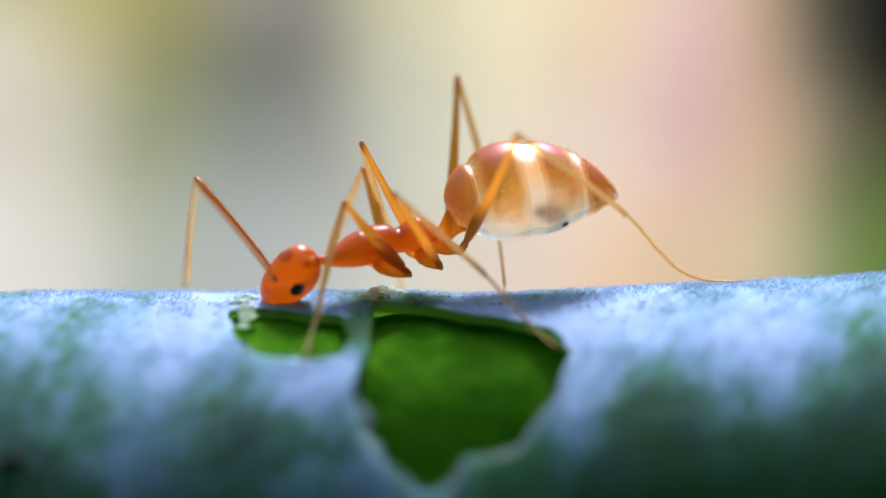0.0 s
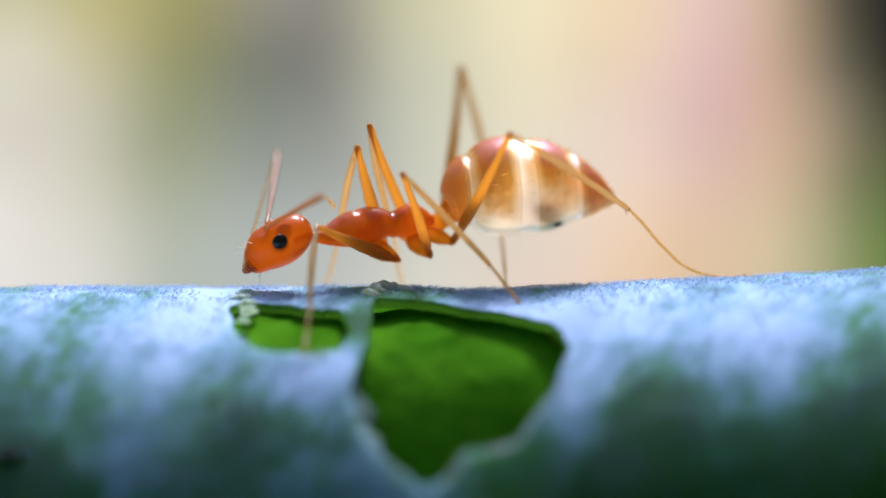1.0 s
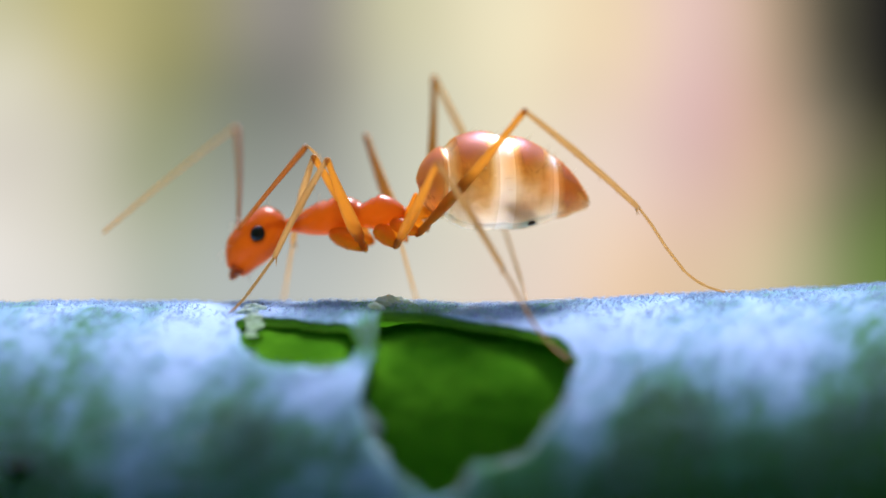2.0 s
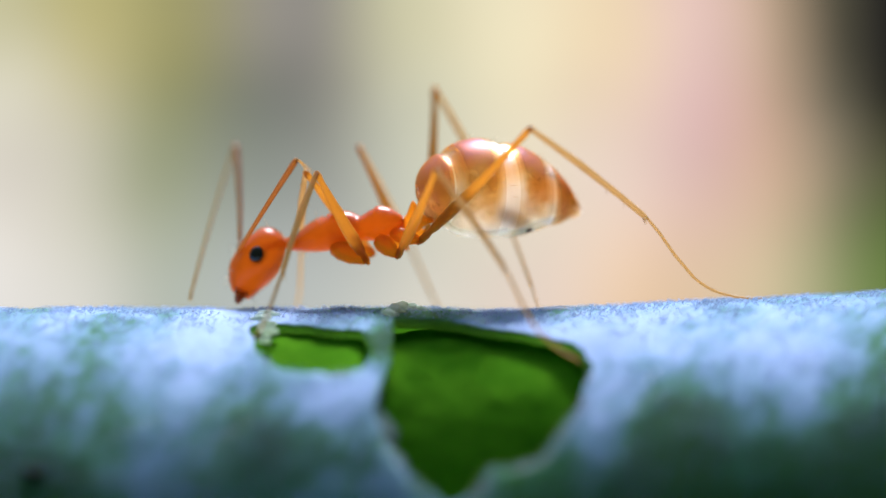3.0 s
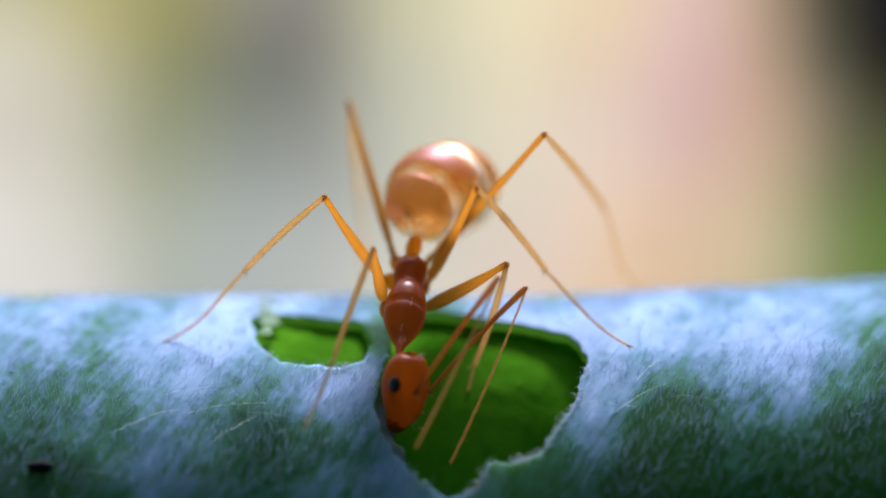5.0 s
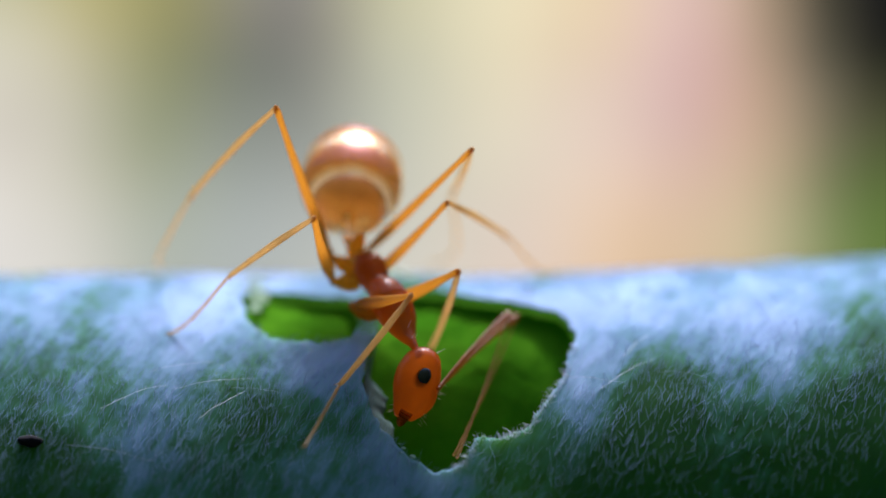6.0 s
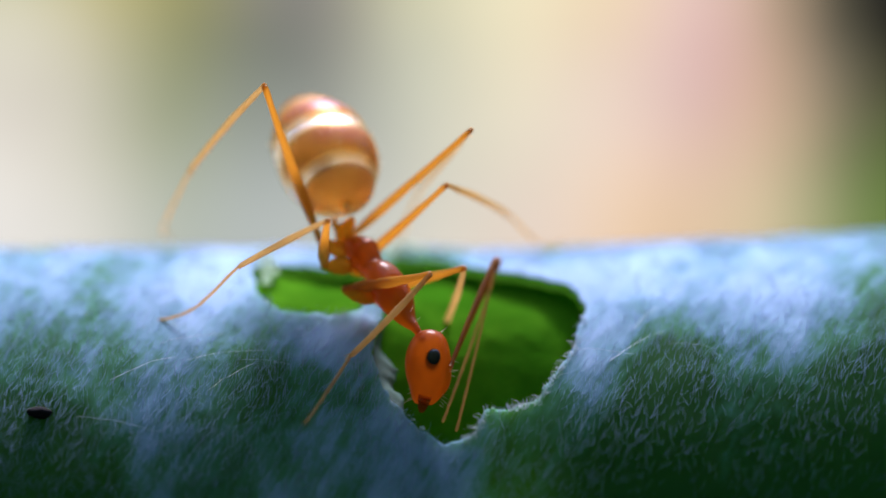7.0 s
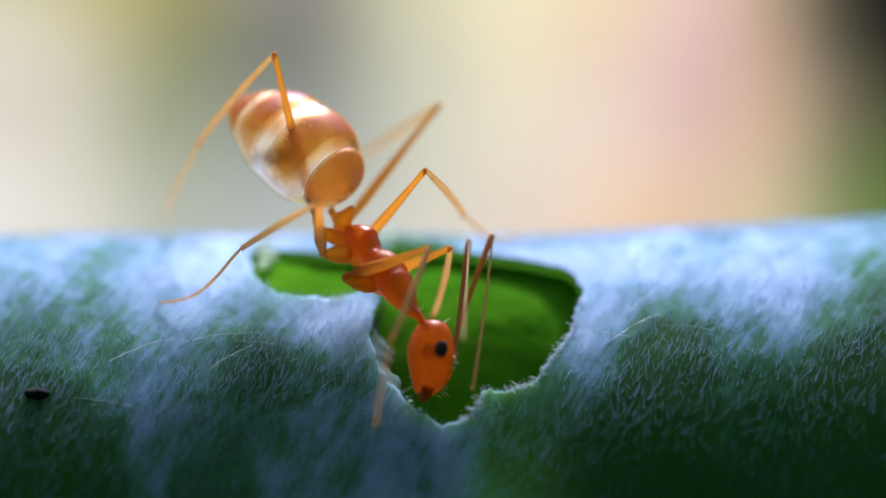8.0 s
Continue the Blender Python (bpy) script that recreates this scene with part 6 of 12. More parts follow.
        (7.867, pose(0.385 * MM, 0.000 * MM, -0.985 * MM, -40.9, 2.0, -94.4)), (8, pose(0.352 * MM, 0.000 * MM, -0.951 * MM, -43.2, 2.8, -92.5)),
    ])
    walk(MOVES['LMleg'], [
        (0, pose(-0.704 * MM, 0.234 * MM, -0.252 * MM, 75.2, -49.7, 35.2)), (0.1333, pose(-0.704 * MM, 0.234 * MM, -0.252 * MM, 74.9, -50.0, 36.1)),
        (0.2667, pose(-0.704 * MM, 0.234 * MM, -0.252 * MM, 74.5, -50.3, 37.0)), (0.3667, pose(-0.704 * MM, 0.234 * MM, -0.252 * MM, 74.2, -50.5, 37.5)),
        (0.5, pose(-0.704 * MM, 0.234 * MM, -0.252 * MM, 73.8, -51.0, 38.1)), (0.6, pose(-0.704 * MM, 0.234 * MM, -0.252 * MM, 73.2, -51.9, 38.5)),
        (0.7, pose(-0.704 * MM, 0.234 * MM, -0.252 * MM, 72.7, -53.2, 39.0)), (0.8, pose(-0.704 * MM, 0.234 * MM, -0.252 * MM, 73.2, -54.5, 39.3)),
        (0.9, pose(-0.704 * MM, 0.234 * MM, -0.252 * MM, 77.0, -55.8, 37.4)), (1, pose(-0.704 * MM, 0.234 * MM, -0.252 * MM, 78.7, -57.0, 37.3)),
        (1.1, pose(-0.704 * MM, 0.234 * MM, -0.252 * MM, 60.9, -57.3, 67.4)), (1.2, pose(-0.704 * MM, 0.234 * MM, -0.252 * MM, 45.0, -52.5, 96.9)),
        (1.433, pose(-0.704 * MM, 0.234 * MM, -0.252 * MM, 36.2, -48.7, 112.4)), (1.633, pose(-0.704 * MM, 0.234 * MM, -0.252 * MM, 29.2, -46.2, 121.9)),
        (1.867, pose(-0.704 * MM, 0.234 * MM, -0.252 * MM, 21.3, -44.7, 129.9)), (2.067, pose(-0.704 * MM, 0.234 * MM, -0.252 * MM, 15.0, -44.4, 134.4)),
        (2.3, pose(-0.704 * MM, 0.234 * MM, -0.252 * MM, 8.8, -45.2, 137.1)), (2.4, pose(-0.704 * MM, 0.234 * MM, -0.252 * MM, 3.7, -47.0, 138.3)),
        (2.5, pose(-0.704 * MM, 0.234 * MM, -0.252 * MM, -0.5, -48.3, 139.5)), (2.6, pose(-0.704 * MM, 0.234 * MM, -0.252 * MM, 0.6, -48.0, 139.6)),
        (2.7, pose(-0.704 * MM, 0.234 * MM, -0.252 * MM, 2.4, -47.3, 139.3)), (2.8, pose(-0.704 * MM, 0.234 * MM, -0.252 * MM, 3.8, -46.3, 138.1)),
        (2.9, pose(-0.704 * MM, 0.234 * MM, -0.252 * MM, 5.3, -45.1, 136.3)), (3, pose(-0.704 * MM, 0.234 * MM, -0.252 * MM, 6.2, -44.6, 135.1)),
        (3.1, pose(-0.704 * MM, 0.234 * MM, -0.252 * MM, 6.1, -44.8, 134.9)), (3.2, pose(-0.704 * MM, 0.234 * MM, -0.252 * MM, 5.7, -45.1, 134.7)),
        (3.3, pose(-0.704 * MM, 0.234 * MM, -0.252 * MM, 5.6, -45.4, 134.0)), (3.4, pose(-0.704 * MM, 0.234 * MM, -0.252 * MM, 12.3, -45.9, 111.9)),
        (3.5, pose(-0.704 * MM, 0.234 * MM, -0.252 * MM, 20.0, -45.3, 88.3)), (3.6, pose(-0.704 * MM, 0.234 * MM, -0.252 * MM, 21.2, -48.9, 85.4)),
        (3.7, pose(-0.704 * MM, 0.234 * MM, -0.252 * MM, 43.9, -52.6, 82.2)), (3.733, pose(-0.704 * MM, 0.234 * MM, -0.252 * MM, 44.2, -53.1, 78.5)),
        (3.8, pose(-0.704 * MM, 0.234 * MM, -0.252 * MM, 41.8, -55.3, 70.2)), (3.833, pose(-0.704 * MM, 0.234 * MM, -0.252 * MM, 48.8, -57.7, 66.2)),
        (3.9, pose(-0.704 * MM, 0.234 * MM, -0.252 * MM, 67.0, -62.6, 56.5)), (3.933, pose(-0.704 * MM, 0.234 * MM, -0.252 * MM, 57.5, -68.9, 84.6)),
        (4, pose(-0.704 * MM, 0.234 * MM, -0.252 * MM, 19.5, -50.4, 159.4)), (4.1, pose(-0.704 * MM, 0.234 * MM, -0.252 * MM, 14.9, -39.6, 171.0)),
        (4.2, pose(-0.704 * MM, 0.234 * MM, -0.252 * MM, 12.8, -34.3, 174.9)), (4.367, pose(-0.704 * MM, 0.234 * MM, -0.252 * MM, 5.1, -34.8, 173.5)),
        (4.5, pose(-0.704 * MM, 0.234 * MM, -0.252 * MM, -3.5, -39.7, 168.1)), (4.667, pose(-0.704 * MM, 0.234 * MM, -0.252 * MM, -16.2, -51.1, 157.1)),
        (4.833, pose(-0.704 * MM, 0.234 * MM, -0.252 * MM, -26.1, -65.9, 141.3)), (5, pose(-0.704 * MM, 0.234 * MM, -0.252 * MM, -18.1, -78.7, 112.9)),
        (5.133, pose(-0.704 * MM, 0.234 * MM, -0.252 * MM, 26.0, -83.4, 58.5)), (5.3, pose(-0.704 * MM, 0.234 * MM, -0.252 * MM, 70.1, -81.2, 8.7)),
        (5.4, pose(-0.704 * MM, 0.234 * MM, -0.252 * MM, 81.1, -78.1, 4.0)), (5.5, pose(-0.704 * MM, 0.234 * MM, -0.252 * MM, 89.7, -75.5, 3.4)),
        (5.633, pose(-0.704 * MM, 0.234 * MM, -0.252 * MM, 89.7, -75.5, 4.9)), (5.733, pose(-0.704 * MM, 0.234 * MM, -0.252 * MM, 83.8, -75.8, 10.6)),
        (5.867, pose(-0.704 * MM, 0.234 * MM, -0.252 * MM, 71.9, -75.5, 21.9)), (6, pose(-0.704 * MM, 0.234 * MM, -0.252 * MM, 61.4, -74.2, 32.9)),
        (6.133, pose(-0.704 * MM, 0.234 * MM, -0.252 * MM, 56.5, -72.3, 40.3)), (6.267, pose(-0.704 * MM, 0.234 * MM, -0.252 * MM, 55.6, -70.3, 44.5)),
        (6.367, pose(-0.704 * MM, 0.234 * MM, -0.252 * MM, 55.6, -69.0, 46.9)), (6.5, pose(-0.704 * MM, 0.234 * MM, -0.252 * MM, 54.5, -68.3, 49.7)),
        (6.633, pose(-0.704 * MM, 0.234 * MM, -0.252 * MM, 52.3, -69.2, 50.3)), (6.733, pose(-0.704 * MM, 0.234 * MM, -0.252 * MM, 50.7, -70.9, 48.7)),
        (6.867, pose(-0.704 * MM, 0.234 * MM, -0.252 * MM, 49.5, -73.3, 45.1)), (7, pose(-0.704 * MM, 0.234 * MM, -0.252 * MM, 49.7, -74.8, 41.8)),
        (7.133, pose(-0.704 * MM, 0.234 * MM, -0.252 * MM, 56.7, -76.3, 33.5)), (7.267, pose(-0.704 * MM, 0.234 * MM, -0.252 * MM, 75.1, -77.9, 14.1)),
        (7.367, pose(-0.704 * MM, 0.234 * MM, -0.252 * MM, 91.5, -78.0, -3.0)), (7.5, pose(-0.704 * MM, 0.234 * MM, -0.252 * MM, 105.2, -77.1, -17.4)),
        (7.633, pose(-0.704 * MM, 0.234 * MM, -0.252 * MM, 110.3, -76.7, -22.6)), (7.733, pose(-0.704 * MM, 0.234 * MM, -0.252 * MM, 112.8, -76.6, -24.9)),
        (7.867, pose(-0.704 * MM, 0.234 * MM, -0.252 * MM, 115.6, -76.6, -27.3)), (8, pose(-0.704 * MM, 0.234 * MM, -0.252 * MM, 118.7, -76.6, -30.0)),
    ])
    walk(MOVES['LMtibia'], [
        (0, pose(1.660 * MM, 0.000 * MM, 0.000 * MM, 180.0, 38.2, -180.0)), (0.1333, pose(1.660 * MM, 0.000 * MM, 0.000 * MM, -180.0, 38.6, 180.0)),
        (0.2667, pose(1.660 * MM, 0.000 * MM, -0.000 * MM, 180.0, 39.1, 180.0)), (0.3667, pose(1.660 * MM, 0.000 * MM, -0.000 * MM, 180.0, 39.5, 180.0)),
        (0.5, pose(1.660 * MM, 0.000 * MM, 0.000 * MM, 180.0, 40.3, 180.0)), (0.6, pose(1.660 * MM, 0.000 * MM, -0.000 * MM, -180.0, 43.6, -180.0)),
        (0.7, pose(1.660 * MM, 0.000 * MM, 0.000 * MM, 180.0, 49.0, 180.0)), (0.8, pose(1.660 * MM, -0.000 * MM, -0.000 * MM, -180.0, 52.2, 180.0)),
        (0.9, pose(1.660 * MM, 0.000 * MM, 0.000 * MM, 180.0, 50.9, 180.0)), (1, pose(1.660 * MM, -0.000 * MM, 0.000 * MM, 180.0, 49.5, 180.0)),
        (1.1, pose(1.660 * MM, -0.000 * MM, -0.000 * MM, -180.0, 53.0, -180.0)), (1.2, pose(1.660 * MM, -0.000 * MM, -0.000 * MM, 180.0, 57.0, 180.0)),
        (1.433, pose(1.660 * MM, -0.000 * MM, -0.000 * MM, 180.0, 62.0, 180.0)), (1.633, pose(1.660 * MM, 0.000 * MM, -0.000 * MM, 180.0, 66.9, 180.0)),
        (1.867, pose(1.660 * MM, -0.000 * MM, -0.000 * MM, 180.0, 72.6, 180.0)), (2.067, pose(1.660 * MM, -0.000 * MM, 0.000 * MM, -180.0, 77.0, -180.0)),
        (2.3, pose(1.660 * MM, -0.000 * MM, -0.000 * MM, 180.0, 81.3, 180.0)), (2.4, pose(1.660 * MM, 0.000 * MM, 0.000 * MM, 180.0, 82.5, 180.0)),
        (2.5, pose(1.660 * MM, -0.000 * MM, -0.000 * MM, -180.0, 83.0, -180.0)), (2.6, pose(1.660 * MM, -0.000 * MM, -0.000 * MM, -180.0, 82.4, -180.0)),
        (2.7, pose(1.660 * MM, 0.000 * MM, 0.000 * MM, 180.0, 81.9, 180.0)), (2.8, pose(1.660 * MM, 0.000 * MM, -0.000 * MM, 180.0, 82.6, -180.0)),
        (2.9, pose(1.660 * MM, 0.000 * MM, -0.000 * MM, 180.0, 83.8, 180.0)), (3, pose(1.660 * MM, 0.000 * MM, -0.000 * MM, -180.0, 84.5, -180.0)),
        (3.1, pose(1.660 * MM, 0.000 * MM, 0.000 * MM, 180.0, 85.2, 180.0)), (3.2, pose(1.660 * MM, 0.000 * MM, -0.000 * MM, 180.0, 86.2, -180.0)),
        (3.3, pose(1.660 * MM, 0.000 * MM, 0.000 * MM, 180.0, 86.7, 180.0)), (3.4, pose(1.660 * MM, -0.000 * MM, -0.000 * MM, 180.0, 84.8, 180.0)),
        (3.5, pose(1.660 * MM, 0.000 * MM, 0.000 * MM, 180.0, 81.8, 180.0)), (3.6, pose(1.660 * MM, -0.000 * MM, -0.000 * MM, 180.0, 78.8, 180.0)),
        (3.7, pose(1.660 * MM, 0.000 * MM, 0.000 * MM, -180.0, 52.9, -180.0)), (3.733, pose(1.660 * MM, 0.000 * MM, 0.000 * MM, 180.0, 47.5, 180.0)),
        (3.8, pose(1.660 * MM, 0.000 * MM, -0.000 * MM, 180.0, 37.1, 180.0)), (3.833, pose(1.660 * MM, -0.000 * MM, 0.000 * MM, -180.0, 33.5, 180.0)),
        (3.9, pose(1.660 * MM, 0.000 * MM, -0.000 * MM, 180.0, 26.8, 180.0)), (3.933, pose(1.660 * MM, 0.000 * MM, -0.000 * MM, 180.0, 26.8, 180.0)),
        (4, pose(1.660 * MM, 0.000 * MM, 0.000 * MM, 180.0, 41.8, 180.0)), (4.1, pose(1.660 * MM, -0.000 * MM, -0.000 * MM, 180.0, 56.0, 180.0)),
        (4.2, pose(1.660 * MM, 0.000 * MM, -0.000 * MM, -180.0, 65.5, -180.0)), (4.367, pose(1.660 * MM, 0.000 * MM, -0.000 * MM, -180.0, 66.2, -180.0)),
        (4.5, pose(1.660 * MM, -0.000 * MM, -0.000 * MM, -180.0, 63.2, -180.0)), (4.667, pose(1.660 * MM, 0.000 * MM, 0.000 * MM, 180.0, 57.7, 180.0)),
        (4.833, pose(1.660 * MM, -0.000 * MM, 0.000 * MM, -180.0, 55.0, -180.0)), (5, pose(1.660 * MM, 0.000 * MM, 0.000 * MM, 180.0, 56.5, 180.0)),
        (5.133, pose(1.660 * MM, 0.000 * MM, 0.000 * MM, -180.0, 58.9, -180.0)), (5.3, pose(1.660 * MM, 0.000 * MM, -0.000 * MM, 180.0, 61.3, 180.0)),
        (5.4, pose(1.660 * MM, -0.000 * MM, 0.000 * MM, 180.0, 61.9, 180.0)), (5.5, pose(1.660 * MM, 0.000 * MM, -0.000 * MM, -180.0, 62.7, -180.0)),
        (5.633, pose(1.660 * MM, -0.000 * MM, -0.000 * MM, -180.0, 64.2, -180.0)), (5.733, pose(1.660 * MM, 0.000 * MM, -0.000 * MM, -180.0, 66.3, -180.0)),
        (5.867, pose(1.660 * MM, -0.000 * MM, 0.000 * MM, -180.0, 69.4, -180.0)), (6, pose(1.660 * MM, -0.000 * MM, -0.000 * MM, -180.0, 72.3, 180.0)),
        (6.133, pose(1.660 * MM, -0.000 * MM, 0.000 * MM, -180.0, 74.8, -180.0)), (6.267, pose(1.660 * MM, 0.000 * MM, -0.000 * MM, 180.0, 77.0, 180.0)),
        (6.367, pose(1.660 * MM, 0.000 * MM, -0.000 * MM, -180.0, 78.4, -180.0)), (6.5, pose(1.660 * MM, -0.000 * MM, -0.000 * MM, -180.0, 79.9, -180.0)),
        (6.633, pose(1.660 * MM, 0.000 * MM, 0.000 * MM, 180.0, 81.4, -180.0)), (6.733, pose(1.660 * MM, -0.000 * MM, 0.000 * MM, 180.0, 82.8, -180.0)),
        (6.867, pose(1.660 * MM, 0.000 * MM, -0.000 * MM, 180.0, 84.4, 180.0)), (7, pose(1.660 * MM, -0.000 * MM, -0.000 * MM, -180.0, 85.0, 180.0)),
        (7.133, pose(1.660 * MM, 0.000 * MM, 0.000 * MM, 180.0, 81.3, 180.0)), (7.267, pose(1.660 * MM, 0.000 * MM, -0.000 * MM, -180.0, 73.4, -180.0)),
        (7.367, pose(1.660 * MM, 0.000 * MM, 0.000 * MM, -180.0, 67.3, -180.0)), (7.5, pose(1.660 * MM, 0.000 * MM, -0.000 * MM, 180.0, 62.6, 180.0)),
        (7.633, pose(1.660 * MM, 0.000 * MM, -0.000 * MM, -180.0, 61.5, -180.0)), (7.733, pose(1.660 * MM, -0.000 * MM, 0.000 * MM, -180.0, 61.1, 180.0)),
        (7.867, pose(1.660 * MM, -0.000 * MM, 0.000 * MM, -180.0, 60.8, -180.0)), (8, pose(1.660 * MM, -0.000 * MM, -0.000 * MM, 180.0, 60.3, 180.0)),
    ])
    walk(MOVES['LMtarsus'], [
        (0, pose(0.441 * MM, 0.000 * MM, -0.958 * MM, -103.3, 73.8, -99.0)), (0.1333, pose(0.449 * MM, 0.000 * MM, -0.968 * MM, -103.3, 74.0, -99.0)),
        (0.2667, pose(0.456 * MM, 0.000 * MM, -0.977 * MM, -103.4, 74.2, -99.1)), (0.3667, pose(0.463 * MM, 0.000 * MM, -0.985 * MM, -103.5, 74.4, -99.1)),
        (0.5, pose(0.478 * MM, -0.000 * MM, -1.003 * MM, -103.5, 74.7, -99.1)), (0.6, pose(0.538 * MM, -0.000 * MM, -1.069 * MM, -103.1, 74.9, -99.5)),
        (0.7, pose(0.643 * MM, 0.000 * MM, -1.170 * MM, -102.3, 74.9, -100.4)), (0.8, pose(0.711 * MM, -0.000 * MM, -1.225 * MM, -101.1, 74.7, -100.6)),
        (0.9, pose(0.682 * MM, 0.000 * MM, -1.203 * MM, -100.2, 74.3, -100.3)), (1, pose(0.654 * MM, -0.000 * MM, -1.179 * MM, -97.8, 73.8, -98.4)),
        (1.1, pose(0.727 * MM, -0.000 * MM, -1.237 * MM, -84.0, 72.7, -87.0)), (1.2, pose(0.816 * MM, 0.000 * MM, -1.300 * MM, -71.6, 71.0, -77.2)),
        (1.433, pose(0.933 * MM, 0.000 * MM, -1.369 * MM, -63.8, 71.0, -71.8)), (1.633, pose(1.052 * MM, 0.000 * MM, -1.426 * MM, -60.5, 73.1, -69.5)),
        (1.867, pose(1.196 * MM, 0.000 * MM, -1.479 * MM, -61.5, 77.7, -68.7)), (2.067, pose(1.312 * MM, -0.000 * MM, -1.510 * MM, -70.4, 83.2, -71.7)),
        (2.3, pose(1.425 * MM, -0.000 * MM, -1.532 * MM, 165.0, 88.3, -179.5)), (2.4, pose(1.458 * MM, 0.000 * MM, -1.537 * MM, 92.1, 80.4, 138.1)),
        (2.5, pose(1.472 * MM, -0.000 * MM, -1.539 * MM, 65.9, 73.8, 135.5)), (2.6, pose(1.455 * MM, -0.000 * MM, -1.536 * MM, 72.3, 75.1, 137.0)),
        (2.7, pose(1.440 * MM, 0.000 * MM, -1.534 * MM, 81.8, 77.2, 139.3)), (2.8, pose(1.460 * MM, 0.000 * MM, -1.537 * MM, 85.2, 79.1, 138.8)),
        (2.9, pose(1.491 * MM, -0.000 * MM, -1.541 * MM, 86.2, 81.1, 136.6)), (3, pose(1.512 * MM, -0.000 * MM, -1.543 * MM, 86.6, 82.1, 135.6)),
        (3.1, pose(1.531 * MM, 0.000 * MM, -1.545 * MM, 79.4, 80.1, 138.7)), (3.2, pose(1.558 * MM, -0.000 * MM, -1.547 * MM, 61.1, 75.6, 141.6)),
        (3.3, pose(1.572 * MM, 0.000 * MM, -1.547 * MM, 48.3, 71.7, 143.3)), (3.4, pose(1.519 * MM, 0.000 * MM, -1.544 * MM, 46.7, 68.3, 148.7)),
        (3.5, pose(1.438 * MM, 0.000 * MM, -1.534 * MM, 50.1, 66.1, 153.8)), (3.6, pose(1.359 * MM, 0.000 * MM, -1.520 * MM, 56.3, 65.7, 151.7)),
        (3.7, pose(0.724 * MM, -0.000 * MM, -1.235 * MM, -107.0, 68.9, -119.3)), (3.733, pose(0.612 * MM, 0.000 * MM, -1.142 * MM, -77.5, 57.7, -98.9)),
        (3.8, pose(0.424 * MM, 0.000 * MM, -0.935 * MM, -61.9, 25.0, -91.7)), (3.833, pose(0.367 * MM, -0.000 * MM, -0.855 * MM, -64.7, 19.2, -96.5)),
        (3.9, pose(0.277 * MM, 0.000 * MM, -0.699 * MM, -69.0, 8.9, -107.0)), (3.933, pose(0.276 * MM, 0.000 * MM, -0.698 * MM, -64.0, -3.8, -113.4)),
        (4, pose(0.505 * MM, 0.000 * MM, -1.034 * MM, -40.6, -15.4, -128.4)), (4.1, pose(0.793 * MM, 0.000 * MM, -1.285 * MM, -29.1, -18.8, -129.9)),
        (4.2, pose(1.018 * MM, -0.000 * MM, -1.411 * MM, -23.0, -21.9, -129.6)), (4.367, pose(1.035 * MM, -0.000 * MM, -1.418 * MM, -25.0, -17.9, -124.7)),
        (4.5, pose(0.960 * MM, -0.000 * MM, -1.383 * MM, -31.1, -11.4, -116.6)), (4.667, pose(0.833 * MM, 0.000 * MM, -1.311 * MM, -41.3, 3.7, -104.6)),
        (4.833, pose(0.770 * MM, -0.000 * MM, -1.269 * MM, -50.8, 25.4, -94.6)), (5, pose(0.804 * MM, 0.000 * MM, -1.292 * MM, -59.4, 46.2, -89.3)),
        (5.133, pose(0.860 * MM, -0.000 * MM, -1.328 * MM, -70.0, 58.6, -91.4)), (5.3, pose(0.915 * MM, 0.000 * MM, -1.359 * MM, -97.2, 67.9, -109.2)),
        (5.4, pose(0.931 * MM, -0.000 * MM, -1.368 * MM, 142.4, 63.1, -171.2)), (5.5, pose(0.949 * MM, -0.000 * MM, -1.377 * MM, 69.4, 48.7, 162.8)),
        (5.633, pose(0.986 * MM, -0.000 * MM, -1.396 * MM, 76.2, 52.4, 165.6)), (5.733, pose(1.036 * MM, 0.000 * MM, -1.419 * MM, 83.8, 56.8, 167.6)),
        (5.867, pose(1.116 * MM, 0.000 * MM, -1.451 * MM, 95.7, 63.2, 170.9)), (6, pose(1.190 * MM, -0.000 * MM, -1.477 * MM, 104.6, 67.9, 173.8)),
        (6.133, pose(1.253 * MM, -0.000 * MM, -1.496 * MM, 114.0, 71.9, 177.5)), (6.267, pose(1.311 * MM, 0.000 * MM, -1.510 * MM, 130.8, 76.5, -174.6)),
        (6.367, pose(1.349 * MM, -0.000 * MM, -1.518 * MM, 145.7, 79.2, -166.0)), (6.5, pose(1.388 * MM, -0.000 * MM, -1.526 * MM, 159.4, 81.2, -156.5)),
        (6.633, pose(1.429 * MM, 0.000 * MM, -1.533 * MM, 155.9, 81.9, -157.8)), (6.733, pose(1.466 * MM, 0.000 * MM, -1.538 * MM, 145.3, 82.2, -164.2)),
        (6.867, pose(1.507 * MM, 0.000 * MM, -1.542 * MM, 128.0, 82.3, -175.5)), (7, pose(1.524 * MM, -0.000 * MM, -1.544 * MM, 116.7, 82.4, 175.6)),
        (7.133, pose(1.426 * MM, 0.000 * MM, -1.532 * MM, 104.6, 82.7, 156.8)), (7.267, pose(1.217 * MM, 0.000 * MM, -1.485 * MM, 86.1, 81.3, 129.3)),
        (7.367, pose(1.061 * MM, -0.000 * MM, -1.430 * MM, 79.0, 79.4, 117.8)), (7.5, pose(0.946 * MM, 0.000 * MM, -1.376 * MM, 79.9, 77.7, 116.4)),
        (7.633, pose(0.920 * MM, -0.000 * MM, -1.362 * MM, 90.0, 77.1, 126.9)), (7.733, pose(0.910 * MM, -0.000 * MM, -1.357 * MM, 100.5, 76.5, 138.0)),
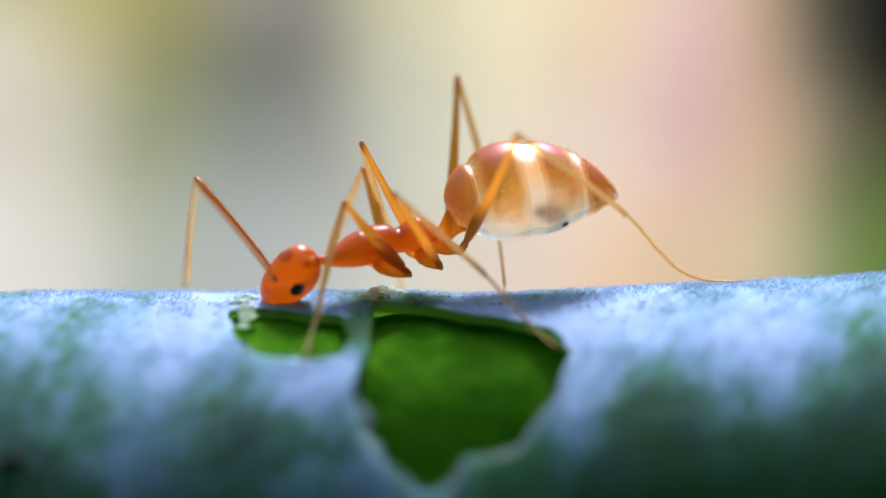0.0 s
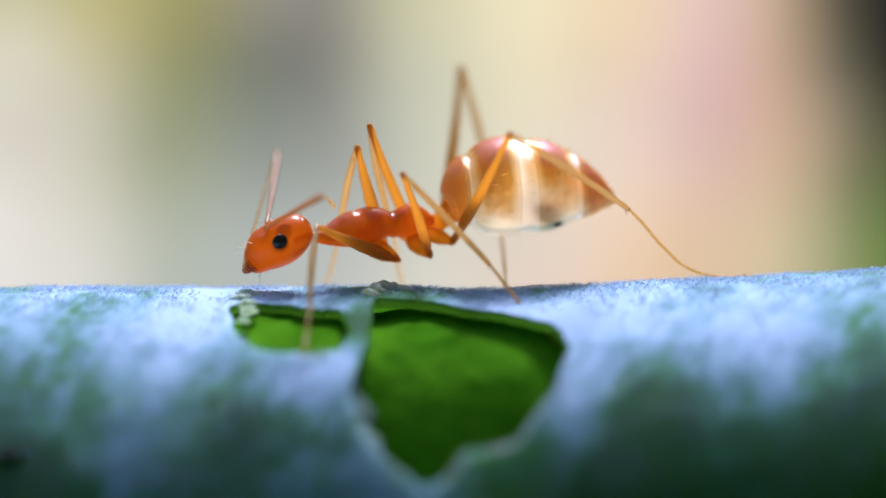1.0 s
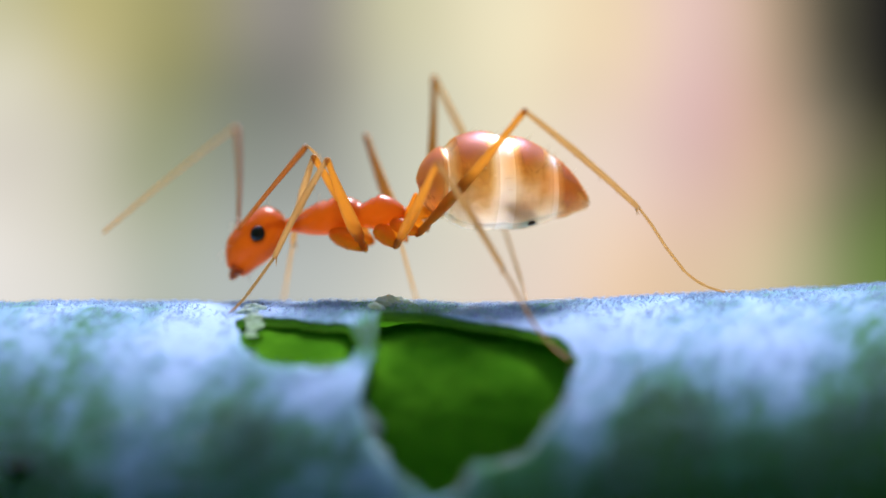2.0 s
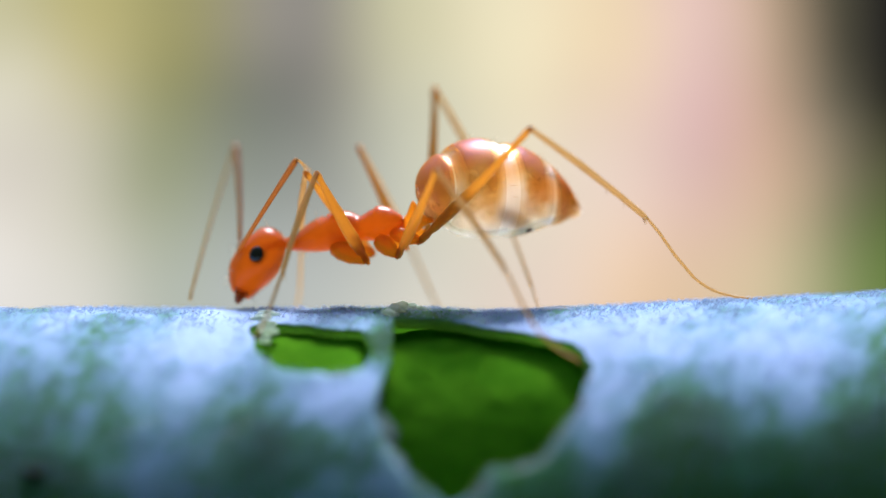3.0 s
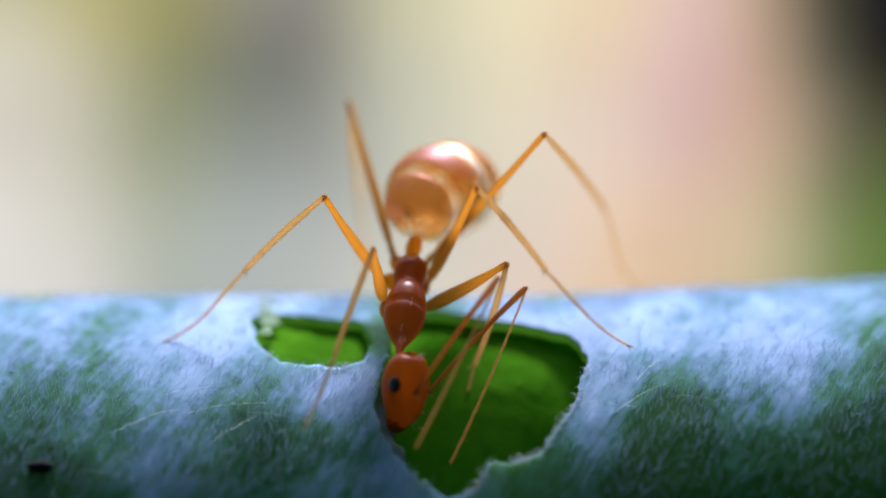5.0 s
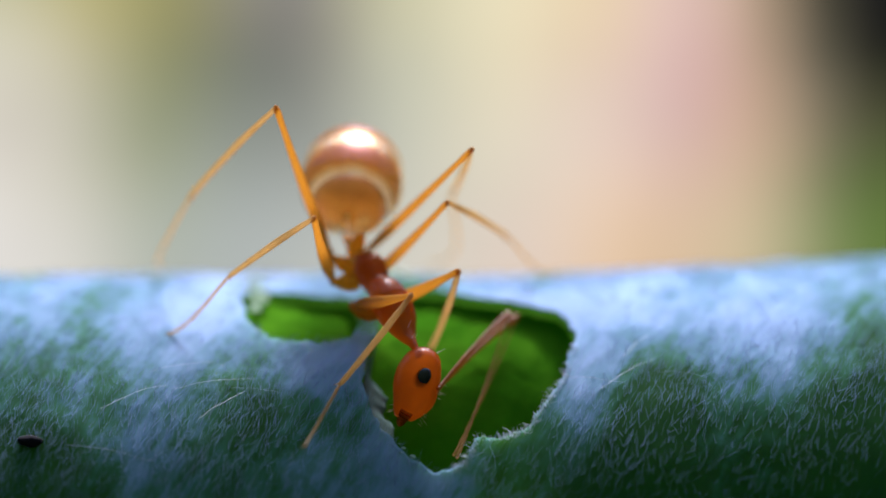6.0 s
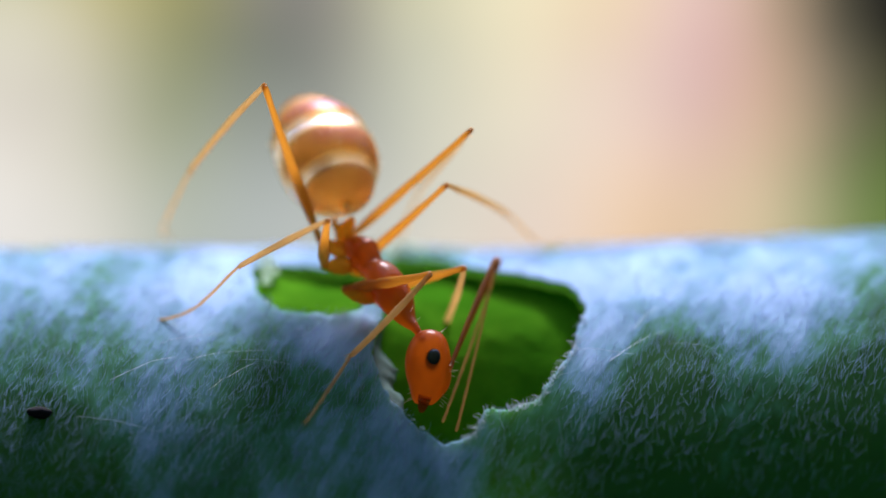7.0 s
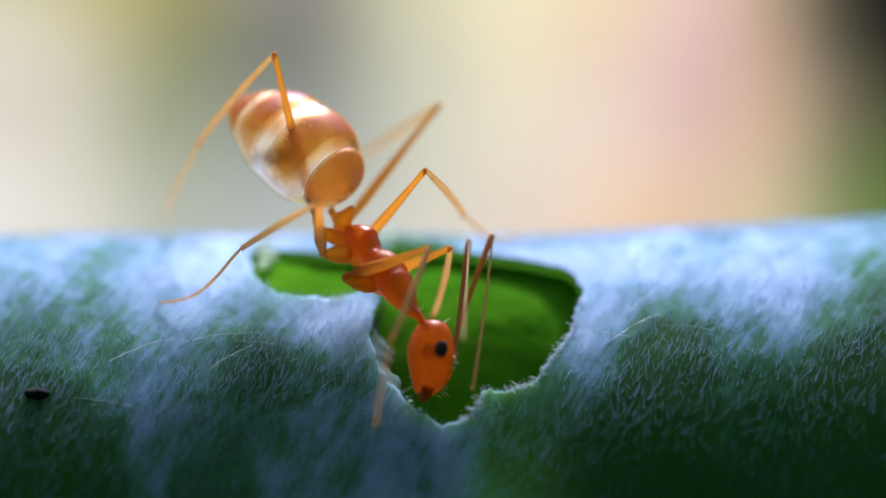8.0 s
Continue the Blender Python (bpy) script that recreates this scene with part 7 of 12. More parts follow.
        (7.867, pose(0.903 * MM, -0.000 * MM, -1.353 * MM, 114.2, 74.8, 152.8)), (8, pose(0.893 * MM, 0.000 * MM, -1.347 * MM, 124.0, 72.5, 163.6)),
    ])
    walk(MOVES['LHleg'], [
        (0, pose(-1.003 * MM, 0.199 * MM, -0.102 * MM, 59.7, -54.6, 99.0)), (0.1333, pose(-1.003 * MM, 0.199 * MM, -0.102 * MM, 59.7, -54.3, 99.7)),
        (0.2667, pose(-1.003 * MM, 0.199 * MM, -0.102 * MM, 59.9, -54.0, 100.5)), (0.3667, pose(-1.003 * MM, 0.199 * MM, -0.102 * MM, 59.9, -53.8, 101.0)),
        (0.5, pose(-1.003 * MM, 0.199 * MM, -0.102 * MM, 59.7, -53.6, 101.4)), (0.6, pose(-1.003 * MM, 0.199 * MM, -0.102 * MM, 59.9, -53.8, 101.3)),
        (0.7, pose(-1.003 * MM, 0.199 * MM, -0.102 * MM, 60.7, -54.7, 100.7)), (0.8, pose(-1.003 * MM, 0.199 * MM, -0.102 * MM, 61.8, -55.9, 99.7)),
        (0.9, pose(-1.003 * MM, 0.199 * MM, -0.102 * MM, 63.7, -58.2, 97.3)), (1, pose(-1.003 * MM, 0.199 * MM, -0.102 * MM, 64.5, -59.8, 95.2)),
        (1.1, pose(-1.003 * MM, 0.199 * MM, -0.102 * MM, 50.1, -56.4, 119.0)), (1.2, pose(-1.003 * MM, 0.199 * MM, -0.102 * MM, 40.0, -50.7, 141.2)),
        (1.433, pose(-1.003 * MM, 0.199 * MM, -0.102 * MM, 36.9, -47.4, 150.6)), (1.633, pose(-1.003 * MM, 0.199 * MM, -0.102 * MM, 35.4, -45.6, 156.5)),
        (1.867, pose(-1.003 * MM, 0.199 * MM, -0.102 * MM, 34.3, -44.4, 161.1)), (2.067, pose(-1.003 * MM, 0.199 * MM, -0.102 * MM, 33.8, -44.0, 163.4)),
        (2.3, pose(-1.003 * MM, 0.199 * MM, -0.102 * MM, 33.6, -43.8, 164.2)), (2.4, pose(-1.003 * MM, 0.199 * MM, -0.102 * MM, 33.4, -42.0, 164.0)),
        (2.5, pose(-1.003 * MM, 0.199 * MM, -0.102 * MM, 33.4, -40.1, 163.5)), (2.6, pose(-1.003 * MM, 0.199 * MM, -0.102 * MM, 33.8, -39.4, 163.5)),
        (2.7, pose(-1.003 * MM, 0.199 * MM, -0.102 * MM, 33.9, -38.6, 163.7)), (2.8, pose(-1.003 * MM, 0.199 * MM, -0.102 * MM, 34.3, -37.9, 163.1)),
        (2.9, pose(-1.003 * MM, 0.199 * MM, -0.102 * MM, 34.6, -37.3, 162.1)), (3, pose(-1.003 * MM, 0.199 * MM, -0.102 * MM, 34.7, -36.9, 161.3)),
        (3.1, pose(-1.003 * MM, 0.199 * MM, -0.102 * MM, 34.4, -36.6, 161.1)), (3.2, pose(-1.003 * MM, 0.199 * MM, -0.102 * MM, 33.9, -36.3, 161.0)),
        (3.3, pose(-1.003 * MM, 0.199 * MM, -0.102 * MM, 33.7, -36.2, 160.2)), (3.4, pose(-1.003 * MM, 0.199 * MM, -0.102 * MM, 38.0, -37.0, 140.2)),
        (3.5, pose(-1.003 * MM, 0.199 * MM, -0.102 * MM, 43.4, -37.4, 118.4)), (3.6, pose(-1.003 * MM, 0.199 * MM, -0.102 * MM, 42.0, -43.1, 116.8)),
        (3.7, pose(-1.003 * MM, 0.199 * MM, -0.102 * MM, 41.2, -48.8, 115.0)), (3.733, pose(-1.003 * MM, 0.199 * MM, -0.102 * MM, 34.3, -47.8, 104.7)),
        (3.8, pose(-1.003 * MM, 0.199 * MM, -0.102 * MM, 13.3, -45.6, 76.5)), (3.833, pose(-1.003 * MM, 0.199 * MM, -0.102 * MM, 20.5, -49.2, 73.2)),
        (3.9, pose(-1.003 * MM, 0.199 * MM, -0.102 * MM, 44.4, -58.2, 74.5)), (3.933, pose(-1.003 * MM, 0.199 * MM, -0.102 * MM, 16.8, -61.2, 115.6)),
        (4, pose(-1.003 * MM, 0.199 * MM, -0.102 * MM, -23.6, -22.0, 177.3)), (4.1, pose(-1.003 * MM, 0.199 * MM, -0.102 * MM, -23.9, -16.1, -179.9)),
        (4.2, pose(-1.003 * MM, 0.199 * MM, -0.102 * MM, -23.0, -13.1, -179.5)), (4.367, pose(-1.003 * MM, 0.199 * MM, -0.102 * MM, -21.0, -13.2, 176.7)),
        (4.5, pose(-1.003 * MM, 0.199 * MM, -0.102 * MM, -17.9, -17.2, 169.4)), (4.667, pose(-1.003 * MM, 0.199 * MM, -0.102 * MM, -12.9, -27.6, 156.2)),
        (4.833, pose(-1.003 * MM, 0.199 * MM, -0.102 * MM, -6.8, -42.5, 139.8)), (5, pose(-1.003 * MM, 0.199 * MM, -0.102 * MM, 1.6, -57.3, 120.9)),
        (5.133, pose(-1.003 * MM, 0.199 * MM, -0.102 * MM, 12.0, -65.9, 103.6)), (5.3, pose(-1.003 * MM, 0.199 * MM, -0.102 * MM, 28.3, -71.4, 82.4)),
        (5.4, pose(-1.003 * MM, 0.199 * MM, -0.102 * MM, 44.1, -71.6, 67.3)), (5.5, pose(-1.003 * MM, 0.199 * MM, -0.102 * MM, 56.8, -70.7, 56.1)),
        (5.633, pose(-1.003 * MM, 0.199 * MM, -0.102 * MM, 64.2, -71.5, 49.5)), (5.733, pose(-1.003 * MM, 0.199 * MM, -0.102 * MM, 70.9, -72.2, 44.1)),
        (5.867, pose(-1.003 * MM, 0.199 * MM, -0.102 * MM, 79.0, -72.9, 38.5)), (6, pose(-1.003 * MM, 0.199 * MM, -0.102 * MM, 80.8, -73.1, 38.2)),
        (6.133, pose(-1.003 * MM, 0.199 * MM, -0.102 * MM, 78.8, -73.1, 40.8)), (6.267, pose(-1.003 * MM, 0.199 * MM, -0.102 * MM, 78.3, -73.0, 42.4)),
        (6.367, pose(-1.003 * MM, 0.199 * MM, -0.102 * MM, 77.7, -73.0, 43.8)), (6.5, pose(-1.003 * MM, 0.199 * MM, -0.102 * MM, 75.3, -72.8, 46.7)),
        (6.633, pose(-1.003 * MM, 0.199 * MM, -0.102 * MM, 73.3, -73.0, 47.6)), (6.733, pose(-1.003 * MM, 0.199 * MM, -0.102 * MM, 73.8, -73.5, 45.6)),
        (6.867, pose(-1.003 * MM, 0.199 * MM, -0.102 * MM, 75.2, -74.4, 42.4)), (7, pose(-1.003 * MM, 0.199 * MM, -0.102 * MM, 73.9, -74.7, 43.6)),
        (7.133, pose(-1.003 * MM, 0.199 * MM, -0.102 * MM, 55.2, -75.0, 67.5)), (7.267, pose(-1.003 * MM, 0.199 * MM, -0.102 * MM, 23.4, -69.4, 106.6)),
        (7.367, pose(-1.003 * MM, 0.199 * MM, -0.102 * MM, 12.3, -61.9, 121.6)), (7.5, pose(-1.003 * MM, 0.199 * MM, -0.102 * MM, 8.9, -55.8, 127.2)),
        (7.633, pose(-1.003 * MM, 0.199 * MM, -0.102 * MM, 10.4, -53.3, 126.0)), (7.733, pose(-1.003 * MM, 0.199 * MM, -0.102 * MM, 11.9, -51.3, 124.4)),
        (7.867, pose(-1.003 * MM, 0.199 * MM, -0.102 * MM, 13.9, -48.6, 122.0)), (8, pose(-1.003 * MM, 0.199 * MM, -0.102 * MM, 15.6, -45.9, 119.9)),
    ])
    walk(MOVES['LHtibia'], [
        (0, pose(2.240 * MM, 0.000 * MM, -0.000 * MM, 180.0, 60.8, 180.0)), (0.1333, pose(2.240 * MM, 0.000 * MM, 0.000 * MM, 180.0, 60.9, 180.0)),
        (0.2667, pose(2.240 * MM, 0.000 * MM, 0.000 * MM, 180.0, 61.0, 180.0)), (0.3667, pose(2.240 * MM, 0.000 * MM, -0.000 * MM, 180.0, 61.1, 180.0)),
        (0.5, pose(2.240 * MM, 0.000 * MM, -0.000 * MM, 180.0, 61.3, 180.0)), (0.6, pose(2.240 * MM, -0.000 * MM, -0.000 * MM, -180.0, 61.9, -180.0)),
        (0.7, pose(2.240 * MM, -0.000 * MM, -0.000 * MM, 180.0, 62.9, 180.0)), (0.8, pose(2.240 * MM, -0.000 * MM, -0.000 * MM, -180.0, 63.8, -180.0)),
        (0.9, pose(2.240 * MM, 0.000 * MM, 0.000 * MM, 180.0, 65.0, 180.0)), (1, pose(2.240 * MM, 0.000 * MM, -0.000 * MM, 180.0, 66.6, 180.0)),
        (1.1, pose(2.240 * MM, -0.000 * MM, 0.000 * MM, 180.0, 71.0, 180.0)), (1.2, pose(2.240 * MM, 0.000 * MM, -0.000 * MM, 180.0, 75.0, 180.0)),
        (1.433, pose(2.240 * MM, -0.000 * MM, 0.000 * MM, -180.0, 77.9, 180.0)), (1.633, pose(2.240 * MM, -0.000 * MM, -0.000 * MM, -180.0, 79.5, 180.0)),
        (1.867, pose(2.240 * MM, 0.000 * MM, 0.000 * MM, 180.0, 80.7, -180.0)), (2.067, pose(2.240 * MM, -0.000 * MM, -0.000 * MM, 180.0, 81.2, 180.0)),
        (2.3, pose(2.240 * MM, 0.000 * MM, -0.000 * MM, 180.0, 81.4, 180.0)), (2.4, pose(2.240 * MM, -0.000 * MM, -0.000 * MM, -180.0, 81.5, -180.0)),
        (2.5, pose(2.240 * MM, 0.000 * MM, -0.000 * MM, -180.0, 81.6, -180.0)), (2.6, pose(2.240 * MM, -0.000 * MM, -0.000 * MM, -180.0, 82.0, -180.0)),
        (2.7, pose(2.240 * MM, 0.000 * MM, -0.000 * MM, 180.0, 82.6, 180.0)), (2.8, pose(2.240 * MM, 0.000 * MM, -0.000 * MM, 180.0, 83.1, 180.0)),
        (2.9, pose(2.240 * MM, -0.000 * MM, -0.000 * MM, -180.0, 83.6, -180.0)), (3, pose(2.240 * MM, 0.000 * MM, -0.000 * MM, -180.0, 83.9, -180.0)),
        (3.1, pose(2.240 * MM, 0.000 * MM, 0.000 * MM, 180.0, 84.3, -180.0)), (3.2, pose(2.240 * MM, 0.000 * MM, -0.000 * MM, 180.0, 84.6, 180.0)),
        (3.3, pose(2.240 * MM, 0.000 * MM, -0.000 * MM, -180.0, 84.8, -180.0)), (3.4, pose(2.240 * MM, 0.000 * MM, -0.000 * MM, 180.0, 84.5, 180.0)),
        (3.5, pose(2.240 * MM, 0.000 * MM, -0.000 * MM, 180.0, 84.0, 180.0)), (3.6, pose(2.240 * MM, -0.000 * MM, 0.000 * MM, 180.0, 82.4, 180.0)),
        (3.7, pose(2.240 * MM, 0.000 * MM, -0.000 * MM, 180.0, 80.7, 180.0)), (3.733, pose(2.240 * MM, 0.000 * MM, -0.000 * MM, 180.0, 84.3, 180.0)),
        (3.8, pose(2.240 * MM, -0.000 * MM, 0.000 * MM, -0.0, 84.2, -0.0)), (3.833, pose(2.240 * MM, 0.000 * MM, 0.000 * MM, 180.0, 85.6, 180.0)),
        (3.9, pose(2.240 * MM, -0.000 * MM, 0.000 * MM, 180.0, 61.7, -180.0)), (3.933, pose(2.240 * MM, 0.000 * MM, 0.000 * MM, -180.0, 68.3, -180.0)),
        (4, pose(2.240 * MM, -0.000 * MM, 0.000 * MM, 0.0, 83.5, 0.0)), (4.1, pose(2.240 * MM, 0.000 * MM, -0.000 * MM, 0.0, 75.4, -0.0)),
        (4.2, pose(2.240 * MM, 0.000 * MM, 0.000 * MM, 0.0, 70.4, 0.0)), (4.367, pose(2.240 * MM, 0.000 * MM, -0.000 * MM, 0.0, 69.3, 0.0)),
        (4.5, pose(2.240 * MM, 0.000 * MM, 0.000 * MM, 0.0, 71.9, 0.0)), (4.667, pose(2.240 * MM, -0.000 * MM, -0.000 * MM, -0.0, 80.4, -0.0)),
        (4.833, pose(2.240 * MM, -0.000 * MM, -0.000 * MM, 180.0, 86.5, 180.0)), (5, pose(2.240 * MM, -0.000 * MM, -0.000 * MM, 180.0, 72.9, 180.0)),
        (5.133, pose(2.240 * MM, 0.000 * MM, 0.000 * MM, 180.0, 64.3, 180.0)), (5.3, pose(2.240 * MM, 0.000 * MM, -0.000 * MM, -180.0, 57.9, 180.0)),
        (5.4, pose(2.240 * MM, 0.000 * MM, -0.000 * MM, 180.0, 56.7, 180.0)), (5.5, pose(2.240 * MM, -0.000 * MM, 0.000 * MM, -180.0, 56.3, 180.0)),
        (5.633, pose(2.240 * MM, -0.000 * MM, -0.000 * MM, -180.0, 53.4, 180.0)), (5.733, pose(2.240 * MM, 0.000 * MM, -0.000 * MM, -180.0, 49.7, -180.0)),
        (5.867, pose(2.240 * MM, 0.000 * MM, -0.000 * MM, 180.0, 45.5, 180.0)), (6, pose(2.240 * MM, 0.000 * MM, -0.000 * MM, 180.0, 44.3, 180.0)),
        (6.133, pose(2.240 * MM, 0.000 * MM, -0.000 * MM, 180.0, 45.1, 180.0)), (6.267, pose(2.240 * MM, 0.000 * MM, -0.000 * MM, -180.0, 45.7, -180.0)),
        (6.367, pose(2.240 * MM, 0.000 * MM, -0.000 * MM, 180.0, 46.2, 180.0)), (6.5, pose(2.240 * MM, -0.000 * MM, -0.000 * MM, -180.0, 47.1, -180.0)),
        (6.633, pose(2.240 * MM, 0.000 * MM, 0.000 * MM, 180.0, 47.0, 180.0)), (6.733, pose(2.240 * MM, -0.000 * MM, 0.000 * MM, -180.0, 45.9, 180.0)),
        (6.867, pose(2.240 * MM, 0.000 * MM, -0.000 * MM, 180.0, 44.1, 180.0)), (7, pose(2.240 * MM, 0.000 * MM, -0.000 * MM, -180.0, 43.3, -180.0)),
        (7.133, pose(2.240 * MM, 0.000 * MM, -0.000 * MM, 180.0, 48.5, 180.0)), (7.267, pose(2.240 * MM, 0.000 * MM, 0.000 * MM, 180.0, 61.1, 180.0)),
        (7.367, pose(2.240 * MM, 0.000 * MM, -0.000 * MM, -180.0, 70.7, -180.0)), (7.5, pose(2.240 * MM, 0.000 * MM, -0.000 * MM, 180.0, 77.5, 180.0)),
        (7.633, pose(2.240 * MM, 0.000 * MM, -0.000 * MM, 180.0, 78.8, 180.0)), (7.733, pose(2.240 * MM, 0.000 * MM, -0.000 * MM, 180.0, 79.5, 180.0)),
        (7.867, pose(2.240 * MM, 0.000 * MM, 0.000 * MM, 180.0, 80.2, 180.0)), (8, pose(2.240 * MM, 0.000 * MM, -0.000 * MM, 180.0, 81.0, 180.0)),
    ])
    walk(MOVES['LHtarsus'], [
        (0, pose(1.290 * MM, 0.000 * MM, -1.703 * MM, 153.3, 69.2, -174.2)), (0.1333, pose(1.292 * MM, 0.000 * MM, -1.704 * MM, 154.6, 69.2, -173.3)),
        (0.2667, pose(1.294 * MM, 0.000 * MM, -1.705 * MM, 156.0, 69.2, -172.3)), (0.3667, pose(1.297 * MM, 0.000 * MM, -1.707 * MM, 156.9, 69.2, -171.7)),
        (0.5, pose(1.304 * MM, 0.000 * MM, -1.711 * MM, 157.5, 69.4, -171.1)), (0.6, pose(1.322 * MM, -0.000 * MM, -1.720 * MM, 157.6, 69.9, -170.8)),
        (0.7, pose(1.351 * MM, 0.000 * MM, -1.736 * MM, 157.1, 70.6, -170.6)), (0.8, pose(1.380 * MM, -0.000 * MM, -1.750 * MM, 155.2, 71.1, -171.0)),
        (0.9, pose(1.415 * MM, 0.000 * MM, -1.767 * MM, 148.9, 71.1, -173.2)), (1, pose(1.465 * MM, 0.000 * MM, -1.789 * MM, 139.2, 71.1, -176.5)),
        (1.1, pose(1.605 * MM, 0.000 * MM, -1.844 * MM, 134.4, 73.5, -178.4)), (1.2, pose(1.736 * MM, 0.000 * MM, -1.884 * MM, 133.9, 76.2, -179.3)),
        (1.433, pose(1.831 * MM, -0.000 * MM, -1.907 * MM, 135.1, 79.1, 179.8)), (1.633, pose(1.886 * MM, -0.000 * MM, -1.918 * MM, 136.2, 81.1, 178.7)),
        (1.867, pose(1.925 * MM, 0.000 * MM, -1.924 * MM, 136.8, 82.8, 177.0)), (2.067, pose(1.941 * MM, 0.000 * MM, -1.927 * MM, 136.8, 83.7, 175.6)),
        (2.3, pose(1.948 * MM, 0.000 * MM, -1.928 * MM, 136.7, 84.1, 174.8)), (2.4, pose(1.952 * MM, -0.000 * MM, -1.929 * MM, 139.7, 84.6, 177.1)),
        (2.5, pose(1.956 * MM, 0.000 * MM, -1.929 * MM, 146.2, 85.1, -177.6)), (2.6, pose(1.970 * MM, -0.000 * MM, -1.931 * MM, 154.8, 85.6, -170.5)),
        (2.7, pose(1.990 * MM, 0.000 * MM, -1.934 * MM, 166.5, 86.3, -160.4)), (2.8, pose(2.006 * MM, 0.000 * MM, -1.936 * MM, -179.2, 86.7, -147.7)),
        (2.9, pose(2.021 * MM, -0.000 * MM, -1.938 * MM, -163.5, 86.9, -133.5)), (3, pose(2.034 * MM, -0.000 * MM, -1.939 * MM, -152.3, 87.0, -123.0)),
        (3.1, pose(2.046 * MM, 0.000 * MM, -1.940 * MM, -145.6, 87.3, -116.0)), (3.2, pose(2.057 * MM, 0.000 * MM, -1.941 * MM, -140.3, 87.6, -110.1)),
        (3.3, pose(2.062 * MM, -0.000 * MM, -1.942 * MM, -137.2, 87.9, -106.2)), (3.4, pose(2.054 * MM, 0.000 * MM, -1.941 * MM, -142.9, 88.0, -110.9)),
        (3.5, pose(2.037 * MM, 0.000 * MM, -1.939 * MM, -158.3, 88.1, -125.0)), (3.6, pose(1.981 * MM, 0.000 * MM, -1.933 * MM, 154.0, 86.6, -169.9)),
        (3.7, pose(1.923 * MM, 0.000 * MM, -1.924 * MM, 141.8, 84.4, 179.7)), (3.733, pose(2.045 * MM, 0.000 * MM, -1.940 * MM, 61.7, 77.2, 134.5)),
        (3.8, pose(2.438 * MM, -0.000 * MM, -1.940 * MM, 9.9, 51.3, 121.3)), (3.833, pose(2.092 * MM, 0.000 * MM, -1.944 * MM, 26.2, 55.1, 131.5)),
        (3.9, pose(1.315 * MM, -0.000 * MM, -1.716 * MM, 152.1, 64.1, -177.1)), (3.933, pose(1.518 * MM, -0.000 * MM, -1.811 * MM, -95.7, 63.9, -139.2)),
        (4, pose(2.462 * MM, -0.000 * MM, -1.937 * MM, -7.9, 41.1, -125.5)), (4.1, pose(2.731 * MM, 0.000 * MM, -1.887 * MM, 0.2, 36.9, -122.1)),
        (4.2, pose(2.893 * MM, 0.000 * MM, -1.838 * MM, 5.1, 34.1, -118.6)), (4.367, pose(2.928 * MM, 0.000 * MM, -1.824 * MM, 7.4, 35.5, -113.0)),
        (4.5, pose(2.845 * MM, 0.000 * MM, -1.854 * MM, 6.3, 40.9, -105.7)), (4.667, pose(2.567 * MM, -0.000 * MM, -1.922 * MM, -4.1, 52.0, -99.4)),
        (4.833, pose(2.121 * MM, -0.000 * MM, -1.946 * MM, -42.4, 65.8, -113.2)), (5, pose(1.666 * MM, 0.000 * MM, -1.864 * MM, 168.9, 67.8, -161.1)),
        (5.133, pose(1.394 * MM, 0.000 * MM, -1.757 * MM, 102.6, 59.7, 177.2)), (5.3, pose(1.204 * MM, 0.000 * MM, -1.652 * MM, 93.2, 53.2, 172.9)),
        (5.4, pose(1.169 * MM, 0.000 * MM, -1.630 * MM, 92.7, 51.1, 175.7)), (5.5, pose(1.157 * MM, -0.000 * MM, -1.622 * MM, 91.7, 49.4, 179.1)),
        (5.633, pose(1.078 * MM, -0.000 * MM, -1.566 * MM, 92.1, 45.5, -177.0)), (5.733, pose(0.980 * MM, -0.000 * MM, -1.488 * MM, 93.0, 41.2, -173.7)),
        (5.867, pose(0.872 * MM, 0.000 * MM, -1.390 * MM, 90.4, 35.7, -170.6)), (6, pose(0.843 * MM, 0.000 * MM, -1.361 * MM, 84.7, 33.8, -169.5)),
        (6.133, pose(0.863 * MM, 0.000 * MM, -1.381 * MM, 89.3, 35.0, -170.3)), (6.267, pose(0.878 * MM, -0.000 * MM, -1.395 * MM, 96.2, 36.5, -172.0)),
        (6.367, pose(0.889 * MM, -0.000 * MM, -1.406 * MM, 99.4, 37.7, -173.4)), (6.5, pose(0.911 * MM, -0.000 * MM, -1.427 * MM, 101.7, 39.3, -174.7)),
        (6.633, pose(0.910 * MM, -0.000 * MM, -1.426 * MM, 108.2, 40.6, -175.6)), (6.733, pose(0.882 * MM, -0.000 * MM, -1.400 * MM, 116.5, 41.4, -176.4)),
        (6.867, pose(0.839 * MM, 0.000 * MM, -1.357 * MM, 128.3, 42.6, -176.7)), (7, pose(0.821 * MM, 0.000 * MM, -1.338 * MM, 140.6, 44.2, -175.5)),
        (7.133, pose(0.949 * MM, 0.000 * MM, -1.461 * MM, 159.4, 50.1, -171.4)), (7.267, pose(1.297 * MM, 0.000 * MM, -1.707 * MM, -172.9, 61.1, -162.3)),
        (7.367, pose(1.597 * MM, -0.000 * MM, -1.841 * MM, -148.4, 68.6, -150.4)), (7.5, pose(1.817 * MM, 0.000 * MM, -1.904 * MM, -122.7, 72.9, -134.4)),
        (7.633, pose(1.861 * MM, 0.000 * MM, -1.913 * MM, -115.6, 74.0, -127.8)), (7.733, pose(1.884 * MM, 0.000 * MM, -1.917 * MM, -115.1, 74.9, -124.7)),
